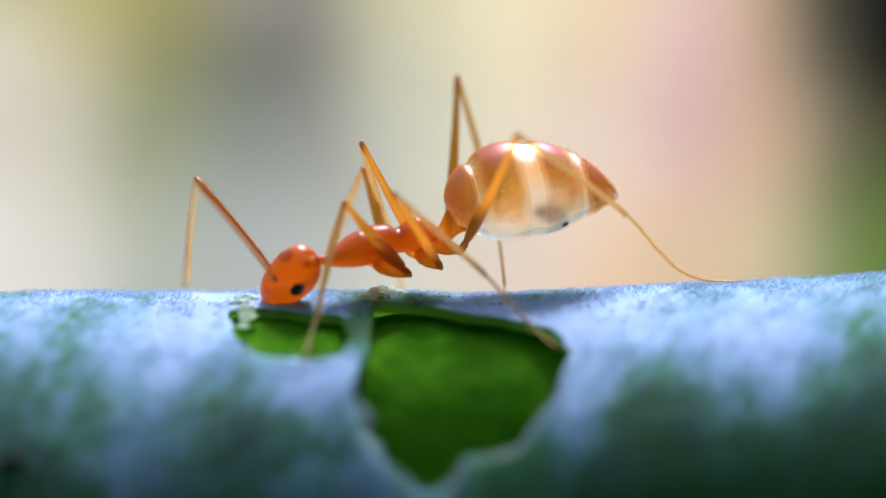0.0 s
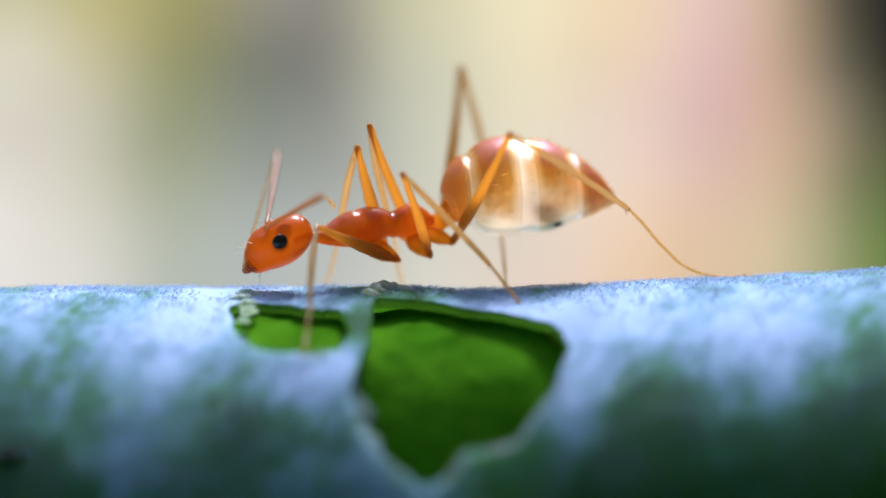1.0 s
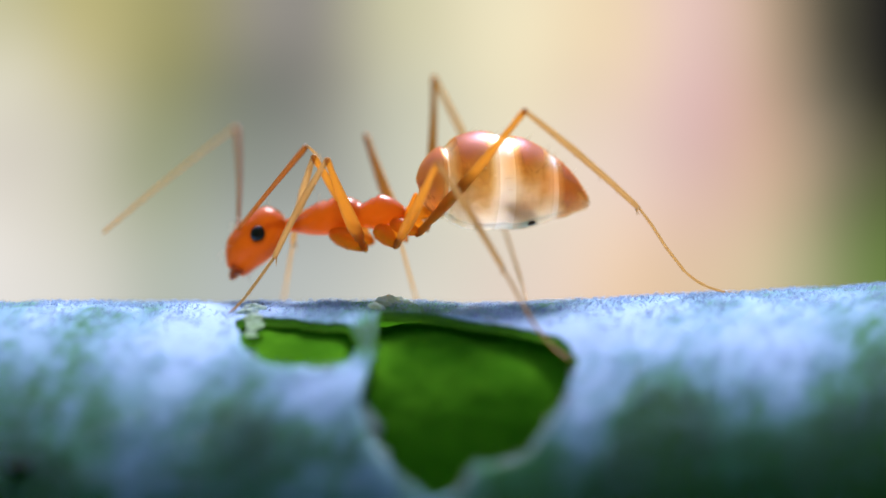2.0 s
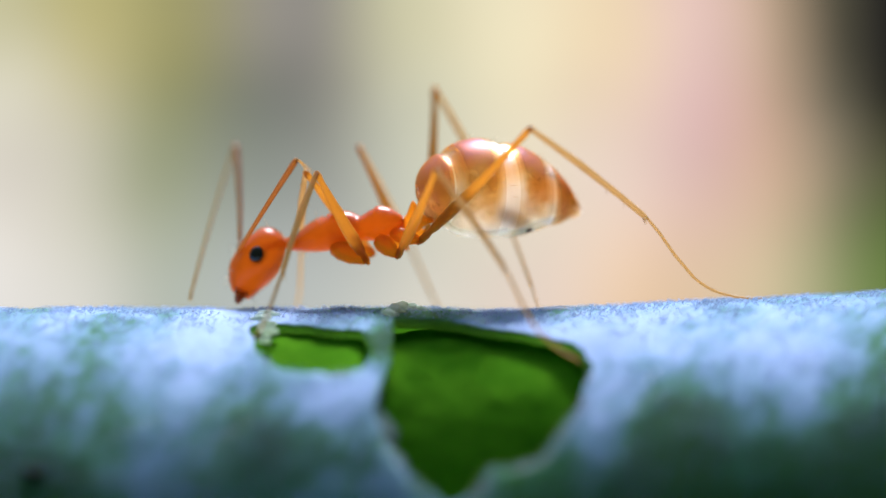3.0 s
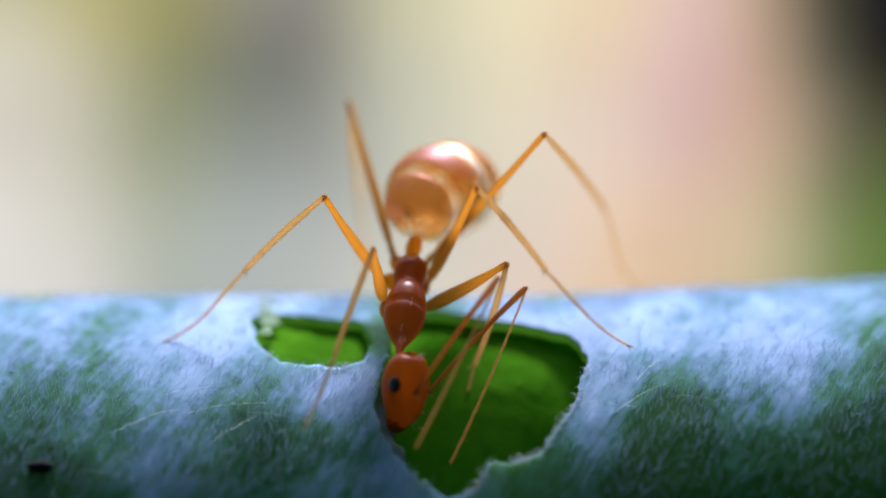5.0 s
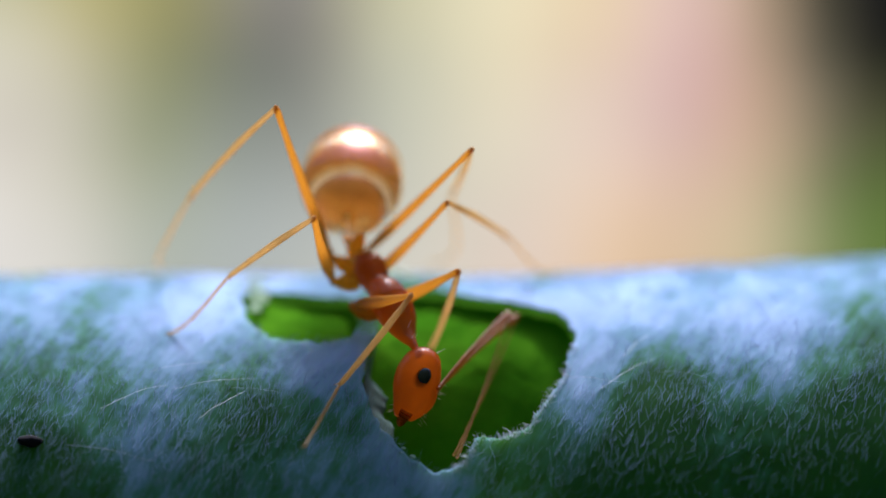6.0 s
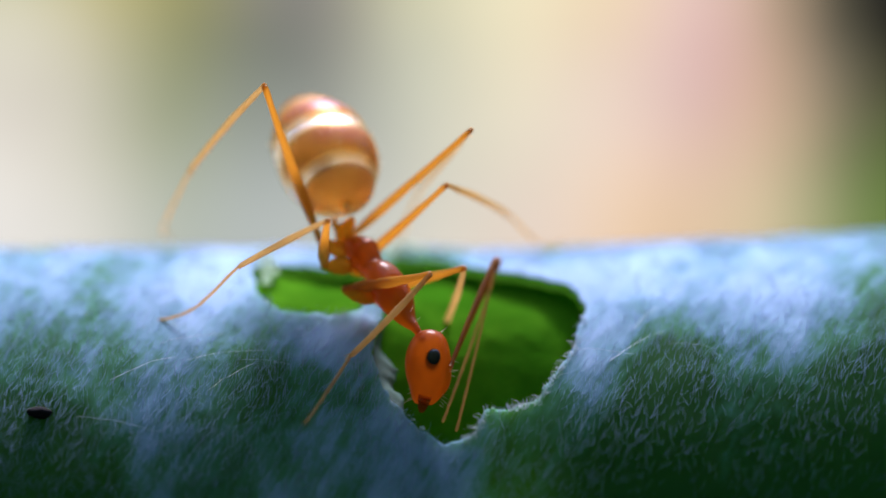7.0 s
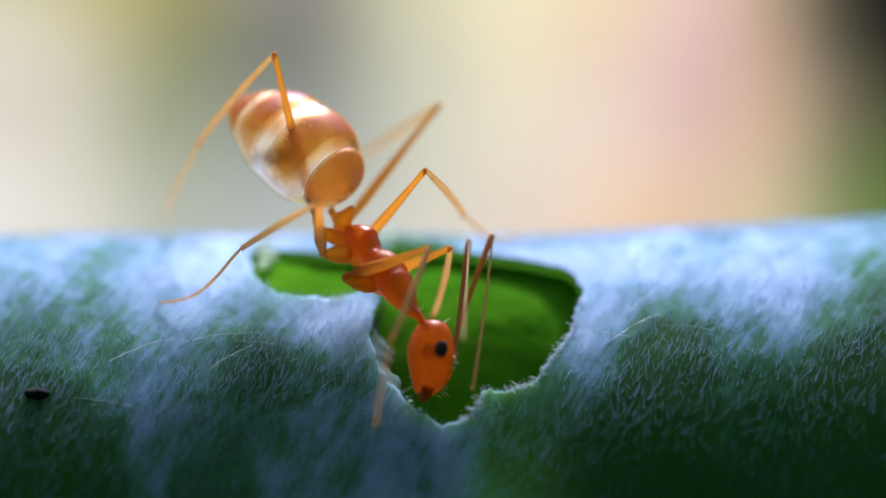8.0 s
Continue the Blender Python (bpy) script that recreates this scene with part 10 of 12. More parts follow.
        (7.867, pose(0.512 * MM, -0.000 * MM, -1.042 * MM, -125.4, 47.1, 173.9)), (8, pose(0.473 * MM, -0.000 * MM, -0.997 * MM, -134.9, 46.1, 170.9)),
    ])
    walk(MOVES['RHleg'], [
        (0, pose(-0.999 * MM, -0.198 * MM, -0.097 * MM, -43.1, -45.6, -120.3)), (0.1333, pose(-0.999 * MM, -0.198 * MM, -0.097 * MM, -41.0, -45.7, -119.6)),
        (0.2667, pose(-0.999 * MM, -0.198 * MM, -0.097 * MM, -38.8, -45.7, -118.8)), (0.3667, pose(-0.999 * MM, -0.198 * MM, -0.097 * MM, -37.6, -45.7, -118.4)),
        (0.5, pose(-0.999 * MM, -0.198 * MM, -0.097 * MM, -37.3, -45.8, -118.0)), (0.6, pose(-0.999 * MM, -0.198 * MM, -0.097 * MM, -73.2, -58.3, -120.5)),
        (0.7, pose(-0.999 * MM, -0.198 * MM, -0.097 * MM, -111.7, -83.3, -148.4)), (0.8, pose(-0.999 * MM, -0.198 * MM, -0.097 * MM, -0.8, -82.9, 91.9)),
        (0.9, pose(-0.999 * MM, -0.198 * MM, -0.097 * MM, -127.1, -67.8, -117.9)), (1, pose(-0.999 * MM, -0.198 * MM, -0.097 * MM, -58.8, -39.7, -114.8)),
        (1.1, pose(-0.999 * MM, -0.198 * MM, -0.097 * MM, -50.7, -42.2, -104.8)), (1.2, pose(-0.999 * MM, -0.198 * MM, -0.097 * MM, -45.2, -46.5, -93.7)),
        (1.433, pose(-0.999 * MM, -0.198 * MM, -0.097 * MM, -44.0, -48.2, -89.2)), (1.633, pose(-0.999 * MM, -0.198 * MM, -0.097 * MM, -42.4, -48.0, -86.1)),
        (1.867, pose(-0.999 * MM, -0.198 * MM, -0.097 * MM, -41.0, -46.8, -83.3)), (2.067, pose(-0.999 * MM, -0.198 * MM, -0.097 * MM, -40.6, -45.7, -81.9)),
        (2.3, pose(-0.999 * MM, -0.198 * MM, -0.097 * MM, -41.2, -45.0, -81.3)), (2.4, pose(-0.999 * MM, -0.198 * MM, -0.097 * MM, -43.1, -44.8, -82.9)),
        (2.5, pose(-0.999 * MM, -0.198 * MM, -0.097 * MM, -45.5, -44.6, -84.6)), (2.6, pose(-0.999 * MM, -0.198 * MM, -0.097 * MM, -45.6, -44.2, -84.9)),
        (2.7, pose(-0.999 * MM, -0.198 * MM, -0.097 * MM, -44.9, -43.7, -85.4)), (2.8, pose(-0.999 * MM, -0.198 * MM, -0.097 * MM, -42.7, -43.2, -86.2)),
        (2.9, pose(-0.999 * MM, -0.198 * MM, -0.097 * MM, -39.8, -42.7, -87.3)), (3, pose(-0.999 * MM, -0.198 * MM, -0.097 * MM, -38.1, -42.1, -88.5)),
        (3.1, pose(-0.999 * MM, -0.198 * MM, -0.097 * MM, -38.0, -41.4, -89.4)), (3.2, pose(-0.999 * MM, -0.198 * MM, -0.097 * MM, -38.2, -40.5, -90.4)),
        (3.3, pose(-0.999 * MM, -0.198 * MM, -0.097 * MM, -38.3, -39.9, -92.3)), (3.4, pose(-0.999 * MM, -0.198 * MM, -0.097 * MM, -39.9, -42.5, -111.4)),
        (3.5, pose(-0.999 * MM, -0.198 * MM, -0.097 * MM, -40.7, -46.1, -131.4)), (3.6, pose(-0.999 * MM, -0.198 * MM, -0.097 * MM, -43.6, -44.3, -130.5)),
        (3.7, pose(-0.999 * MM, -0.198 * MM, -0.097 * MM, -54.7, -42.6, -129.5)), (3.733, pose(-0.999 * MM, -0.198 * MM, -0.097 * MM, -62.8, -41.6, -135.6)),
        (3.8, pose(-0.999 * MM, -0.198 * MM, -0.097 * MM, -82.7, -37.6, -148.7)), (3.833, pose(-0.999 * MM, -0.198 * MM, -0.097 * MM, -70.3, -37.6, -144.0)),
        (3.9, pose(-0.999 * MM, -0.198 * MM, -0.097 * MM, -51.1, -37.6, -134.7)), (3.933, pose(-0.999 * MM, -0.198 * MM, -0.097 * MM, -46.9, -35.5, -135.1)),
        (4, pose(-0.999 * MM, -0.198 * MM, -0.097 * MM, -34.7, -28.6, -137.5)), (4.1, pose(-0.999 * MM, -0.198 * MM, -0.097 * MM, -28.2, -28.0, -141.2)),
        (4.2, pose(-0.999 * MM, -0.198 * MM, -0.097 * MM, -22.0, -27.9, -145.5)), (4.367, pose(-0.999 * MM, -0.198 * MM, -0.097 * MM, -18.8, -26.4, -145.3)),
        (4.5, pose(-0.999 * MM, -0.198 * MM, -0.097 * MM, -17.3, -24.4, -146.3)), (4.667, pose(-0.999 * MM, -0.198 * MM, -0.097 * MM, -16.7, -21.6, -148.9)),
        (4.833, pose(-0.999 * MM, -0.198 * MM, -0.097 * MM, -17.2, -19.1, -152.4)), (5, pose(-0.999 * MM, -0.198 * MM, -0.097 * MM, -18.5, -17.6, -156.3)),
        (5.133, pose(-0.999 * MM, -0.198 * MM, -0.097 * MM, -20.0, -17.6, -159.0)), (5.3, pose(-0.999 * MM, -0.198 * MM, -0.097 * MM, -21.9, -19.6, -161.2)),
        (5.4, pose(-0.999 * MM, -0.198 * MM, -0.097 * MM, -23.4, -25.6, -163.3)), (5.5, pose(-0.999 * MM, -0.198 * MM, -0.097 * MM, -24.9, -32.6, -164.5)),
        (5.633, pose(-0.999 * MM, -0.198 * MM, -0.097 * MM, -23.8, -40.3, -158.4)), (5.733, pose(-0.999 * MM, -0.198 * MM, -0.097 * MM, -20.3, -46.7, -146.5)),
        (5.867, pose(-0.999 * MM, -0.198 * MM, -0.097 * MM, -16.7, -49.7, -127.5)), (6, pose(-0.999 * MM, -0.198 * MM, -0.097 * MM, -16.5, -49.2, -119.4)),
        (6.133, pose(-0.999 * MM, -0.198 * MM, -0.097 * MM, -18.8, -49.3, -117.8)), (6.267, pose(-0.999 * MM, -0.198 * MM, -0.097 * MM, -23.2, -49.5, -114.6)),
        (6.367, pose(-0.999 * MM, -0.198 * MM, -0.097 * MM, -26.5, -49.6, -112.3)), (6.5, pose(-0.999 * MM, -0.198 * MM, -0.097 * MM, -28.7, -49.7, -111.1)),
        (6.633, pose(-0.999 * MM, -0.198 * MM, -0.097 * MM, -28.6, -48.5, -113.9)), (6.733, pose(-0.999 * MM, -0.198 * MM, -0.097 * MM, -28.4, -46.7, -117.9)),
        (6.867, pose(-0.999 * MM, -0.198 * MM, -0.097 * MM, -28.5, -44.2, -123.6)), (7, pose(-0.999 * MM, -0.198 * MM, -0.097 * MM, -28.9, -42.8, -127.5)),
        (7.133, pose(-0.999 * MM, -0.198 * MM, -0.097 * MM, -29.9, -42.3, -129.9)), (7.267, pose(-0.999 * MM, -0.198 * MM, -0.097 * MM, -31.7, -41.7, -132.3)),
        (7.367, pose(-0.999 * MM, -0.198 * MM, -0.097 * MM, -32.9, -41.5, -134.2)), (7.5, pose(-0.999 * MM, -0.198 * MM, -0.097 * MM, -33.3, -41.5, -136.9)),
        (7.633, pose(-0.999 * MM, -0.198 * MM, -0.097 * MM, -32.4, -41.8, -140.0)), (7.733, pose(-0.999 * MM, -0.198 * MM, -0.097 * MM, -31.2, -41.9, -142.6)),
        (7.867, pose(-0.999 * MM, -0.198 * MM, -0.097 * MM, -29.3, -42.0, -146.2)), (8, pose(-0.999 * MM, -0.198 * MM, -0.097 * MM, -27.5, -41.9, -149.7)),
    ])
    walk(MOVES['RHtibia'], [
        (0, pose(2.240 * MM, -0.000 * MM, 0.000 * MM, 180.0, 24.4, 180.0)), (0.1333, pose(2.240 * MM, 0.000 * MM, -0.000 * MM, 180.0, 25.3, 180.0)),
        (0.2667, pose(2.240 * MM, 0.000 * MM, -0.000 * MM, -180.0, 26.4, -180.0)), (0.3667, pose(2.240 * MM, -0.000 * MM, -0.000 * MM, -180.0, 27.0, -180.0)),
        (0.5, pose(2.240 * MM, 0.000 * MM, -0.000 * MM, 180.0, 27.2, 180.0)), (0.6, pose(2.240 * MM, -0.000 * MM, -0.000 * MM, -180.0, 19.0, -180.0)),
        (0.7, pose(2.240 * MM, -0.000 * MM, -0.000 * MM, -180.0, 36.6, -180.0)), (0.8, pose(2.240 * MM, 0.000 * MM, -0.000 * MM, 180.0, 51.8, 180.0)),
        (0.9, pose(2.240 * MM, 0.000 * MM, 0.000 * MM, 180.0, 27.2, 180.0)), (1, pose(2.240 * MM, 0.000 * MM, -0.000 * MM, -180.0, 24.1, 180.0)),
        (1.1, pose(2.240 * MM, 0.000 * MM, -0.000 * MM, 180.0, 24.9, 180.0)), (1.2, pose(2.240 * MM, -0.000 * MM, -0.000 * MM, -180.0, 25.8, 180.0)),
        (1.433, pose(2.240 * MM, 0.000 * MM, -0.000 * MM, 180.0, 29.3, -180.0)), (1.633, pose(2.240 * MM, 0.000 * MM, 0.000 * MM, 180.0, 32.5, 180.0)),
        (1.867, pose(2.240 * MM, 0.000 * MM, -0.000 * MM, -180.0, 36.1, -180.0)), (2.067, pose(2.240 * MM, 0.000 * MM, -0.000 * MM, -180.0, 38.6, -180.0)),
        (2.3, pose(2.240 * MM, -0.000 * MM, -0.000 * MM, -180.0, 40.2, 180.0)), (2.4, pose(2.240 * MM, 0.000 * MM, -0.000 * MM, -180.0, 36.9, -180.0)),
        (2.5, pose(2.240 * MM, -0.000 * MM, 0.000 * MM, -180.0, 33.7, -180.0)), (2.6, pose(2.240 * MM, 0.000 * MM, -0.000 * MM, 180.0, 34.7, 180.0)),
        (2.7, pose(2.240 * MM, -0.000 * MM, -0.000 * MM, 180.0, 36.0, 180.0)), (2.8, pose(2.240 * MM, 0.000 * MM, -0.000 * MM, -180.0, 37.4, -180.0)),
        (2.9, pose(2.240 * MM, 0.000 * MM, 0.000 * MM, -180.0, 39.1, -180.0)), (3, pose(2.240 * MM, -0.000 * MM, -0.000 * MM, 180.0, 40.1, -180.0)),
        (3.1, pose(2.240 * MM, -0.000 * MM, 0.000 * MM, -180.0, 40.1, -180.0)), (3.2, pose(2.240 * MM, -0.000 * MM, -0.000 * MM, -180.0, 39.7, 180.0)),
        (3.3, pose(2.240 * MM, -0.000 * MM, -0.000 * MM, -180.0, 39.8, -180.0)), (3.4, pose(2.240 * MM, 0.000 * MM, 0.000 * MM, 180.0, 42.2, 180.0)),
        (3.5, pose(2.240 * MM, 0.000 * MM, -0.000 * MM, 180.0, 44.7, 180.0)), (3.6, pose(2.240 * MM, 0.000 * MM, 0.000 * MM, 180.0, 44.4, 180.0)),
        (3.7, pose(2.240 * MM, 0.000 * MM, -0.000 * MM, 180.0, 39.8, 180.0)), (3.733, pose(2.240 * MM, 0.000 * MM, 0.000 * MM, -180.0, 38.0, -180.0)),
        (3.8, pose(2.240 * MM, -0.000 * MM, -0.000 * MM, 180.0, 33.3, 180.0)), (3.833, pose(2.240 * MM, 0.000 * MM, -0.000 * MM, -180.0, 38.0, -180.0)),
        (3.9, pose(2.240 * MM, -0.000 * MM, -0.000 * MM, -180.0, 68.7, 180.0)), (3.933, pose(2.240 * MM, 0.000 * MM, 0.000 * MM, -180.0, 69.5, -180.0)),
        (4, pose(2.240 * MM, 0.000 * MM, -0.000 * MM, 180.0, 70.2, 180.0)), (4.1, pose(2.240 * MM, 0.000 * MM, 0.000 * MM, 180.0, 75.0, 180.0)),
        (4.2, pose(2.240 * MM, -0.000 * MM, 0.000 * MM, 180.0, 78.3, 180.0)), (4.367, pose(2.240 * MM, 0.000 * MM, -0.000 * MM, -180.0, 77.9, -180.0)),
        (4.5, pose(2.240 * MM, 0.000 * MM, -0.000 * MM, 180.0, 77.6, 180.0)), (4.667, pose(2.240 * MM, 0.000 * MM, -0.000 * MM, 180.0, 77.3, 180.0)),
        (4.833, pose(2.240 * MM, 0.000 * MM, -0.000 * MM, 180.0, 77.1, 180.0)), (5, pose(2.240 * MM, -0.000 * MM, 0.000 * MM, -180.0, 76.7, -180.0)),
        (5.133, pose(2.240 * MM, -0.000 * MM, 0.000 * MM, -180.0, 76.0, -180.0)), (5.3, pose(2.240 * MM, 0.000 * MM, 0.000 * MM, 180.0, 74.5, 180.0)),
        (5.4, pose(2.240 * MM, -0.000 * MM, -0.000 * MM, 180.0, 72.0, 180.0)), (5.5, pose(2.240 * MM, -0.000 * MM, -0.000 * MM, -180.0, 68.3, -180.0)),
        (5.633, pose(2.240 * MM, 0.000 * MM, -0.000 * MM, 180.0, 59.4, 180.0)), (5.733, pose(2.240 * MM, 0.000 * MM, -0.000 * MM, 180.0, 52.0, 180.0)),
        (5.867, pose(2.240 * MM, -0.000 * MM, -0.000 * MM, -180.0, 51.1, -180.0)), (6, pose(2.240 * MM, 0.000 * MM, 0.000 * MM, -180.0, 53.9, 180.0)),
        (6.133, pose(2.240 * MM, -0.000 * MM, -0.000 * MM, -180.0, 53.3, 180.0)), (6.267, pose(2.240 * MM, 0.000 * MM, -0.000 * MM, 180.0, 51.9, 180.0)),
        (6.367, pose(2.240 * MM, 0.000 * MM, -0.000 * MM, -180.0, 51.0, -180.0)), (6.5, pose(2.240 * MM, -0.000 * MM, -0.000 * MM, 180.0, 50.5, 180.0)),
        (6.633, pose(2.240 * MM, -0.000 * MM, -0.000 * MM, 180.0, 50.9, 180.0)), (6.733, pose(2.240 * MM, 0.000 * MM, -0.000 * MM, 180.0, 51.3, -180.0)),
        (6.867, pose(2.240 * MM, 0.000 * MM, 0.000 * MM, 180.0, 52.0, 180.0)), (7, pose(2.240 * MM, -0.000 * MM, 0.000 * MM, 180.0, 52.6, 180.0)),
        (7.133, pose(2.240 * MM, 0.000 * MM, -0.000 * MM, -180.0, 53.7, -180.0)), (7.267, pose(2.240 * MM, 0.000 * MM, 0.000 * MM, 180.0, 55.4, 180.0)),
        (7.367, pose(2.240 * MM, -0.000 * MM, 0.000 * MM, -180.0, 56.6, -180.0)), (7.5, pose(2.240 * MM, 0.000 * MM, -0.000 * MM, -180.0, 57.8, -180.0)),
        (7.633, pose(2.240 * MM, -0.000 * MM, -0.000 * MM, 180.0, 58.3, -180.0)), (7.733, pose(2.240 * MM, -0.000 * MM, 0.000 * MM, -180.0, 58.4, -180.0)),
        (7.867, pose(2.240 * MM, -0.000 * MM, -0.000 * MM, 180.0, 58.4, 180.0)), (8, pose(2.240 * MM, 0.000 * MM, -0.000 * MM, -180.0, 58.5, -180.0)),
    ])
    walk(MOVES['RHtarsus'], [
        (0, pose(0.464 * MM, -0.000 * MM, -0.805 * MM, -38.9, -19.3, -150.9)), (0.1333, pose(0.477 * MM, 0.000 * MM, -0.834 * MM, -37.1, -20.4, -151.5)),
        (0.2667, pose(0.493 * MM, -0.000 * MM, -0.866 * MM, -35.2, -21.6, -152.1)), (0.3667, pose(0.502 * MM, -0.000 * MM, -0.885 * MM, -34.2, -22.3, -152.5)),
        (0.5, pose(0.505 * MM, -0.000 * MM, -0.891 * MM, -34.0, -22.6, -152.4)), (0.6, pose(0.396 * MM, -0.000 * MM, -0.634 * MM, -55.1, 2.1, -161.7)),
        (0.7, pose(0.675 * MM, -0.000 * MM, -1.164 * MM, 17.1, -6.8, 168.3)), (0.8, pose(1.035 * MM, -0.000 * MM, -1.533 * MM, 14.2, -24.7, 162.4)),
        (0.9, pose(0.505 * MM, 0.000 * MM, -0.891 * MM, 14.3, 7.2, 175.0)), (1, pose(0.460 * MM, -0.000 * MM, -0.796 * MM, -44.9, -11.2, -149.6)),
        (1.1, pose(0.472 * MM, 0.000 * MM, -0.822 * MM, -43.5, -10.7, -151.3)), (1.2, pose(0.484 * MM, 0.000 * MM, -0.848 * MM, -43.4, -8.9, -152.8)),
        (1.433, pose(0.539 * MM, -0.000 * MM, -0.953 * MM, -40.9, -7.1, -153.9)), (1.633, pose(0.596 * MM, 0.000 * MM, -1.048 * MM, -37.5, -5.8, -155.6)),
        (1.867, pose(0.665 * MM, -0.000 * MM, -1.150 * MM, -33.8, -4.1, -157.6)), (2.067, pose(0.717 * MM, -0.000 * MM, -1.217 * MM, -31.7, -2.6, -158.8)),
        (2.3, pose(0.751 * MM, 0.000 * MM, -1.259 * MM, -31.2, -1.1, -159.1)), (2.4, pose(0.680 * MM, -0.000 * MM, -1.170 * MM, -35.9, 0.6, -158.6)),
        (2.5, pose(0.617 * MM, -0.000 * MM, -1.081 * MM, -41.2, 2.4, -158.4)), (2.6, pose(0.637 * MM, -0.000 * MM, -1.111 * MM, -39.9, 2.7, -159.0)),
        (2.7, pose(0.663 * MM, -0.000 * MM, -1.147 * MM, -38.2, 2.8, -159.7)), (2.8, pose(0.690 * MM, -0.000 * MM, -1.184 * MM, -36.3, 2.4, -159.7)),
        (2.9, pose(0.726 * MM, -0.000 * MM, -1.229 * MM, -34.1, 1.7, -159.5)), (3, pose(0.749 * MM, -0.000 * MM, -1.257 * MM, -33.0, 1.5, -159.4)),
        (3.1, pose(0.748 * MM, -0.000 * MM, -1.256 * MM, -33.2, 2.0, -159.4)), (3.2, pose(0.739 * MM, -0.000 * MM, -1.245 * MM, -34.0, 2.8, -159.4)),
        (3.3, pose(0.743 * MM, -0.000 * MM, -1.249 * MM, -34.7, 3.7, -159.0)), (3.4, pose(0.796 * MM, 0.000 * MM, -1.311 * MM, 104.9, 41.3, 163.0)),
        (3.5, pose(0.855 * MM, 0.000 * MM, -1.372 * MM, 63.3, 46.7, 90.6)), (3.6, pose(0.846 * MM, 0.000 * MM, -1.363 * MM, -34.9, 6.4, -154.3)),
        (3.7, pose(0.742 * MM, 0.000 * MM, -1.249 * MM, 74.2, 54.9, 93.7)), (3.733, pose(0.703 * MM, 0.000 * MM, -1.200 * MM, 73.8, 47.2, 96.2)),
        (3.8, pose(0.610 * MM, 0.000 * MM, -1.070 * MM, 75.3, 28.6, 106.4)), (3.833, pose(0.703 * MM, 0.000 * MM, -1.200 * MM, 92.0, 38.9, 135.3)),
        (3.9, pose(1.533 * MM, 0.000 * MM, -1.817 * MM, -9.9, 8.0, 179.4)), (3.933, pose(1.557 * MM, -0.000 * MM, -1.826 * MM, -8.5, 21.4, 174.1)),
        (4, pose(1.579 * MM, 0.000 * MM, -1.835 * MM, 107.0, 65.4, 143.0)), (4.1, pose(1.736 * MM, 0.000 * MM, -1.884 * MM, 121.1, 68.6, 151.4)),
        (4.2, pose(1.843 * MM, 0.000 * MM, -1.909 * MM, 153.4, 70.9, 162.0)), (4.367, pose(1.833 * MM, -0.000 * MM, -1.907 * MM, -170.2, 72.3, 170.8)),
        (4.5, pose(1.823 * MM, 0.000 * MM, -1.905 * MM, -159.4, 74.0, 176.3)), (4.667, pose(1.813 * MM, 0.000 * MM, -1.903 * MM, -152.8, 76.4, -177.2)),
        (4.833, pose(1.805 * MM, 0.000 * MM, -1.901 * MM, -146.4, 78.8, -169.7)), (5, pose(1.791 * MM, -0.000 * MM, -1.898 * MM, -138.7, 80.4, -161.4)),
        (5.133, pose(1.770 * MM, -0.000 * MM, -1.892 * MM, -133.8, 80.7, -156.6)), (5.3, pose(1.720 * MM, 0.000 * MM, -1.880 * MM, -133.3, 79.2, -157.0)),
        (5.4, pose(1.638 * MM, 0.000 * MM, -1.855 * MM, -141.6, 76.0, -163.8)), (5.5, pose(1.520 * MM, -0.000 * MM, -1.812 * MM, -147.2, 71.3, -168.4)),
        (5.633, pose(1.246 * MM, -0.000 * MM, -1.678 * MM, -129.4, 61.2, -163.8)), (5.733, pose(1.039 * MM, 0.000 * MM, -1.536 * MM, -103.3, 49.5, -158.1)),
        (5.867, pose(1.014 * MM, -0.000 * MM, -1.517 * MM, -71.8, 37.6, -155.7)), (6, pose(1.090 * MM, -0.000 * MM, -1.575 * MM, -60.1, 34.9, -156.4)),
        (6.133, pose(1.076 * MM, -0.000 * MM, -1.564 * MM, -60.9, 34.7, -157.5)), (6.267, pose(1.038 * MM, 0.000 * MM, -1.535 * MM, -62.8, 34.2, -159.5)),
        (6.367, pose(1.012 * MM, 0.000 * MM, -1.515 * MM, -64.2, 33.9, -160.9)), (6.5, pose(0.999 * MM, -0.000 * MM, -1.504 * MM, -65.3, 33.8, -161.7)),
        (6.633, pose(1.010 * MM, -0.000 * MM, -1.513 * MM, -66.3, 34.6, -160.5)), (6.733, pose(1.022 * MM, 0.000 * MM, -1.523 * MM, -67.6, 35.6, -158.5)),
        (6.867, pose(1.040 * MM, 0.000 * MM, -1.537 * MM, -68.9, 37.0, -155.6)), (7, pose(1.057 * MM, 0.000 * MM, -1.550 * MM, -69.7, 38.1, -154.0)),
        (7.133, pose(1.086 * MM, -0.000 * MM, -1.572 * MM, -70.3, 39.4, -153.1)), (7.267, pose(1.132 * MM, 0.000 * MM, -1.604 * MM, -70.9, 41.3, -151.8)),
        (7.367, pose(1.167 * MM, -0.000 * MM, -1.629 * MM, -71.4, 42.7, -150.8)), (7.5, pose(1.202 * MM, -0.000 * MM, -1.651 * MM, -72.3, 44.3, -149.9)),
        (7.633, pose(1.215 * MM, -0.000 * MM, -1.659 * MM, -73.9, 45.4, -149.8)), (7.733, pose(1.218 * MM, -0.000 * MM, -1.661 * MM, -75.4, 46.2, -149.8)),
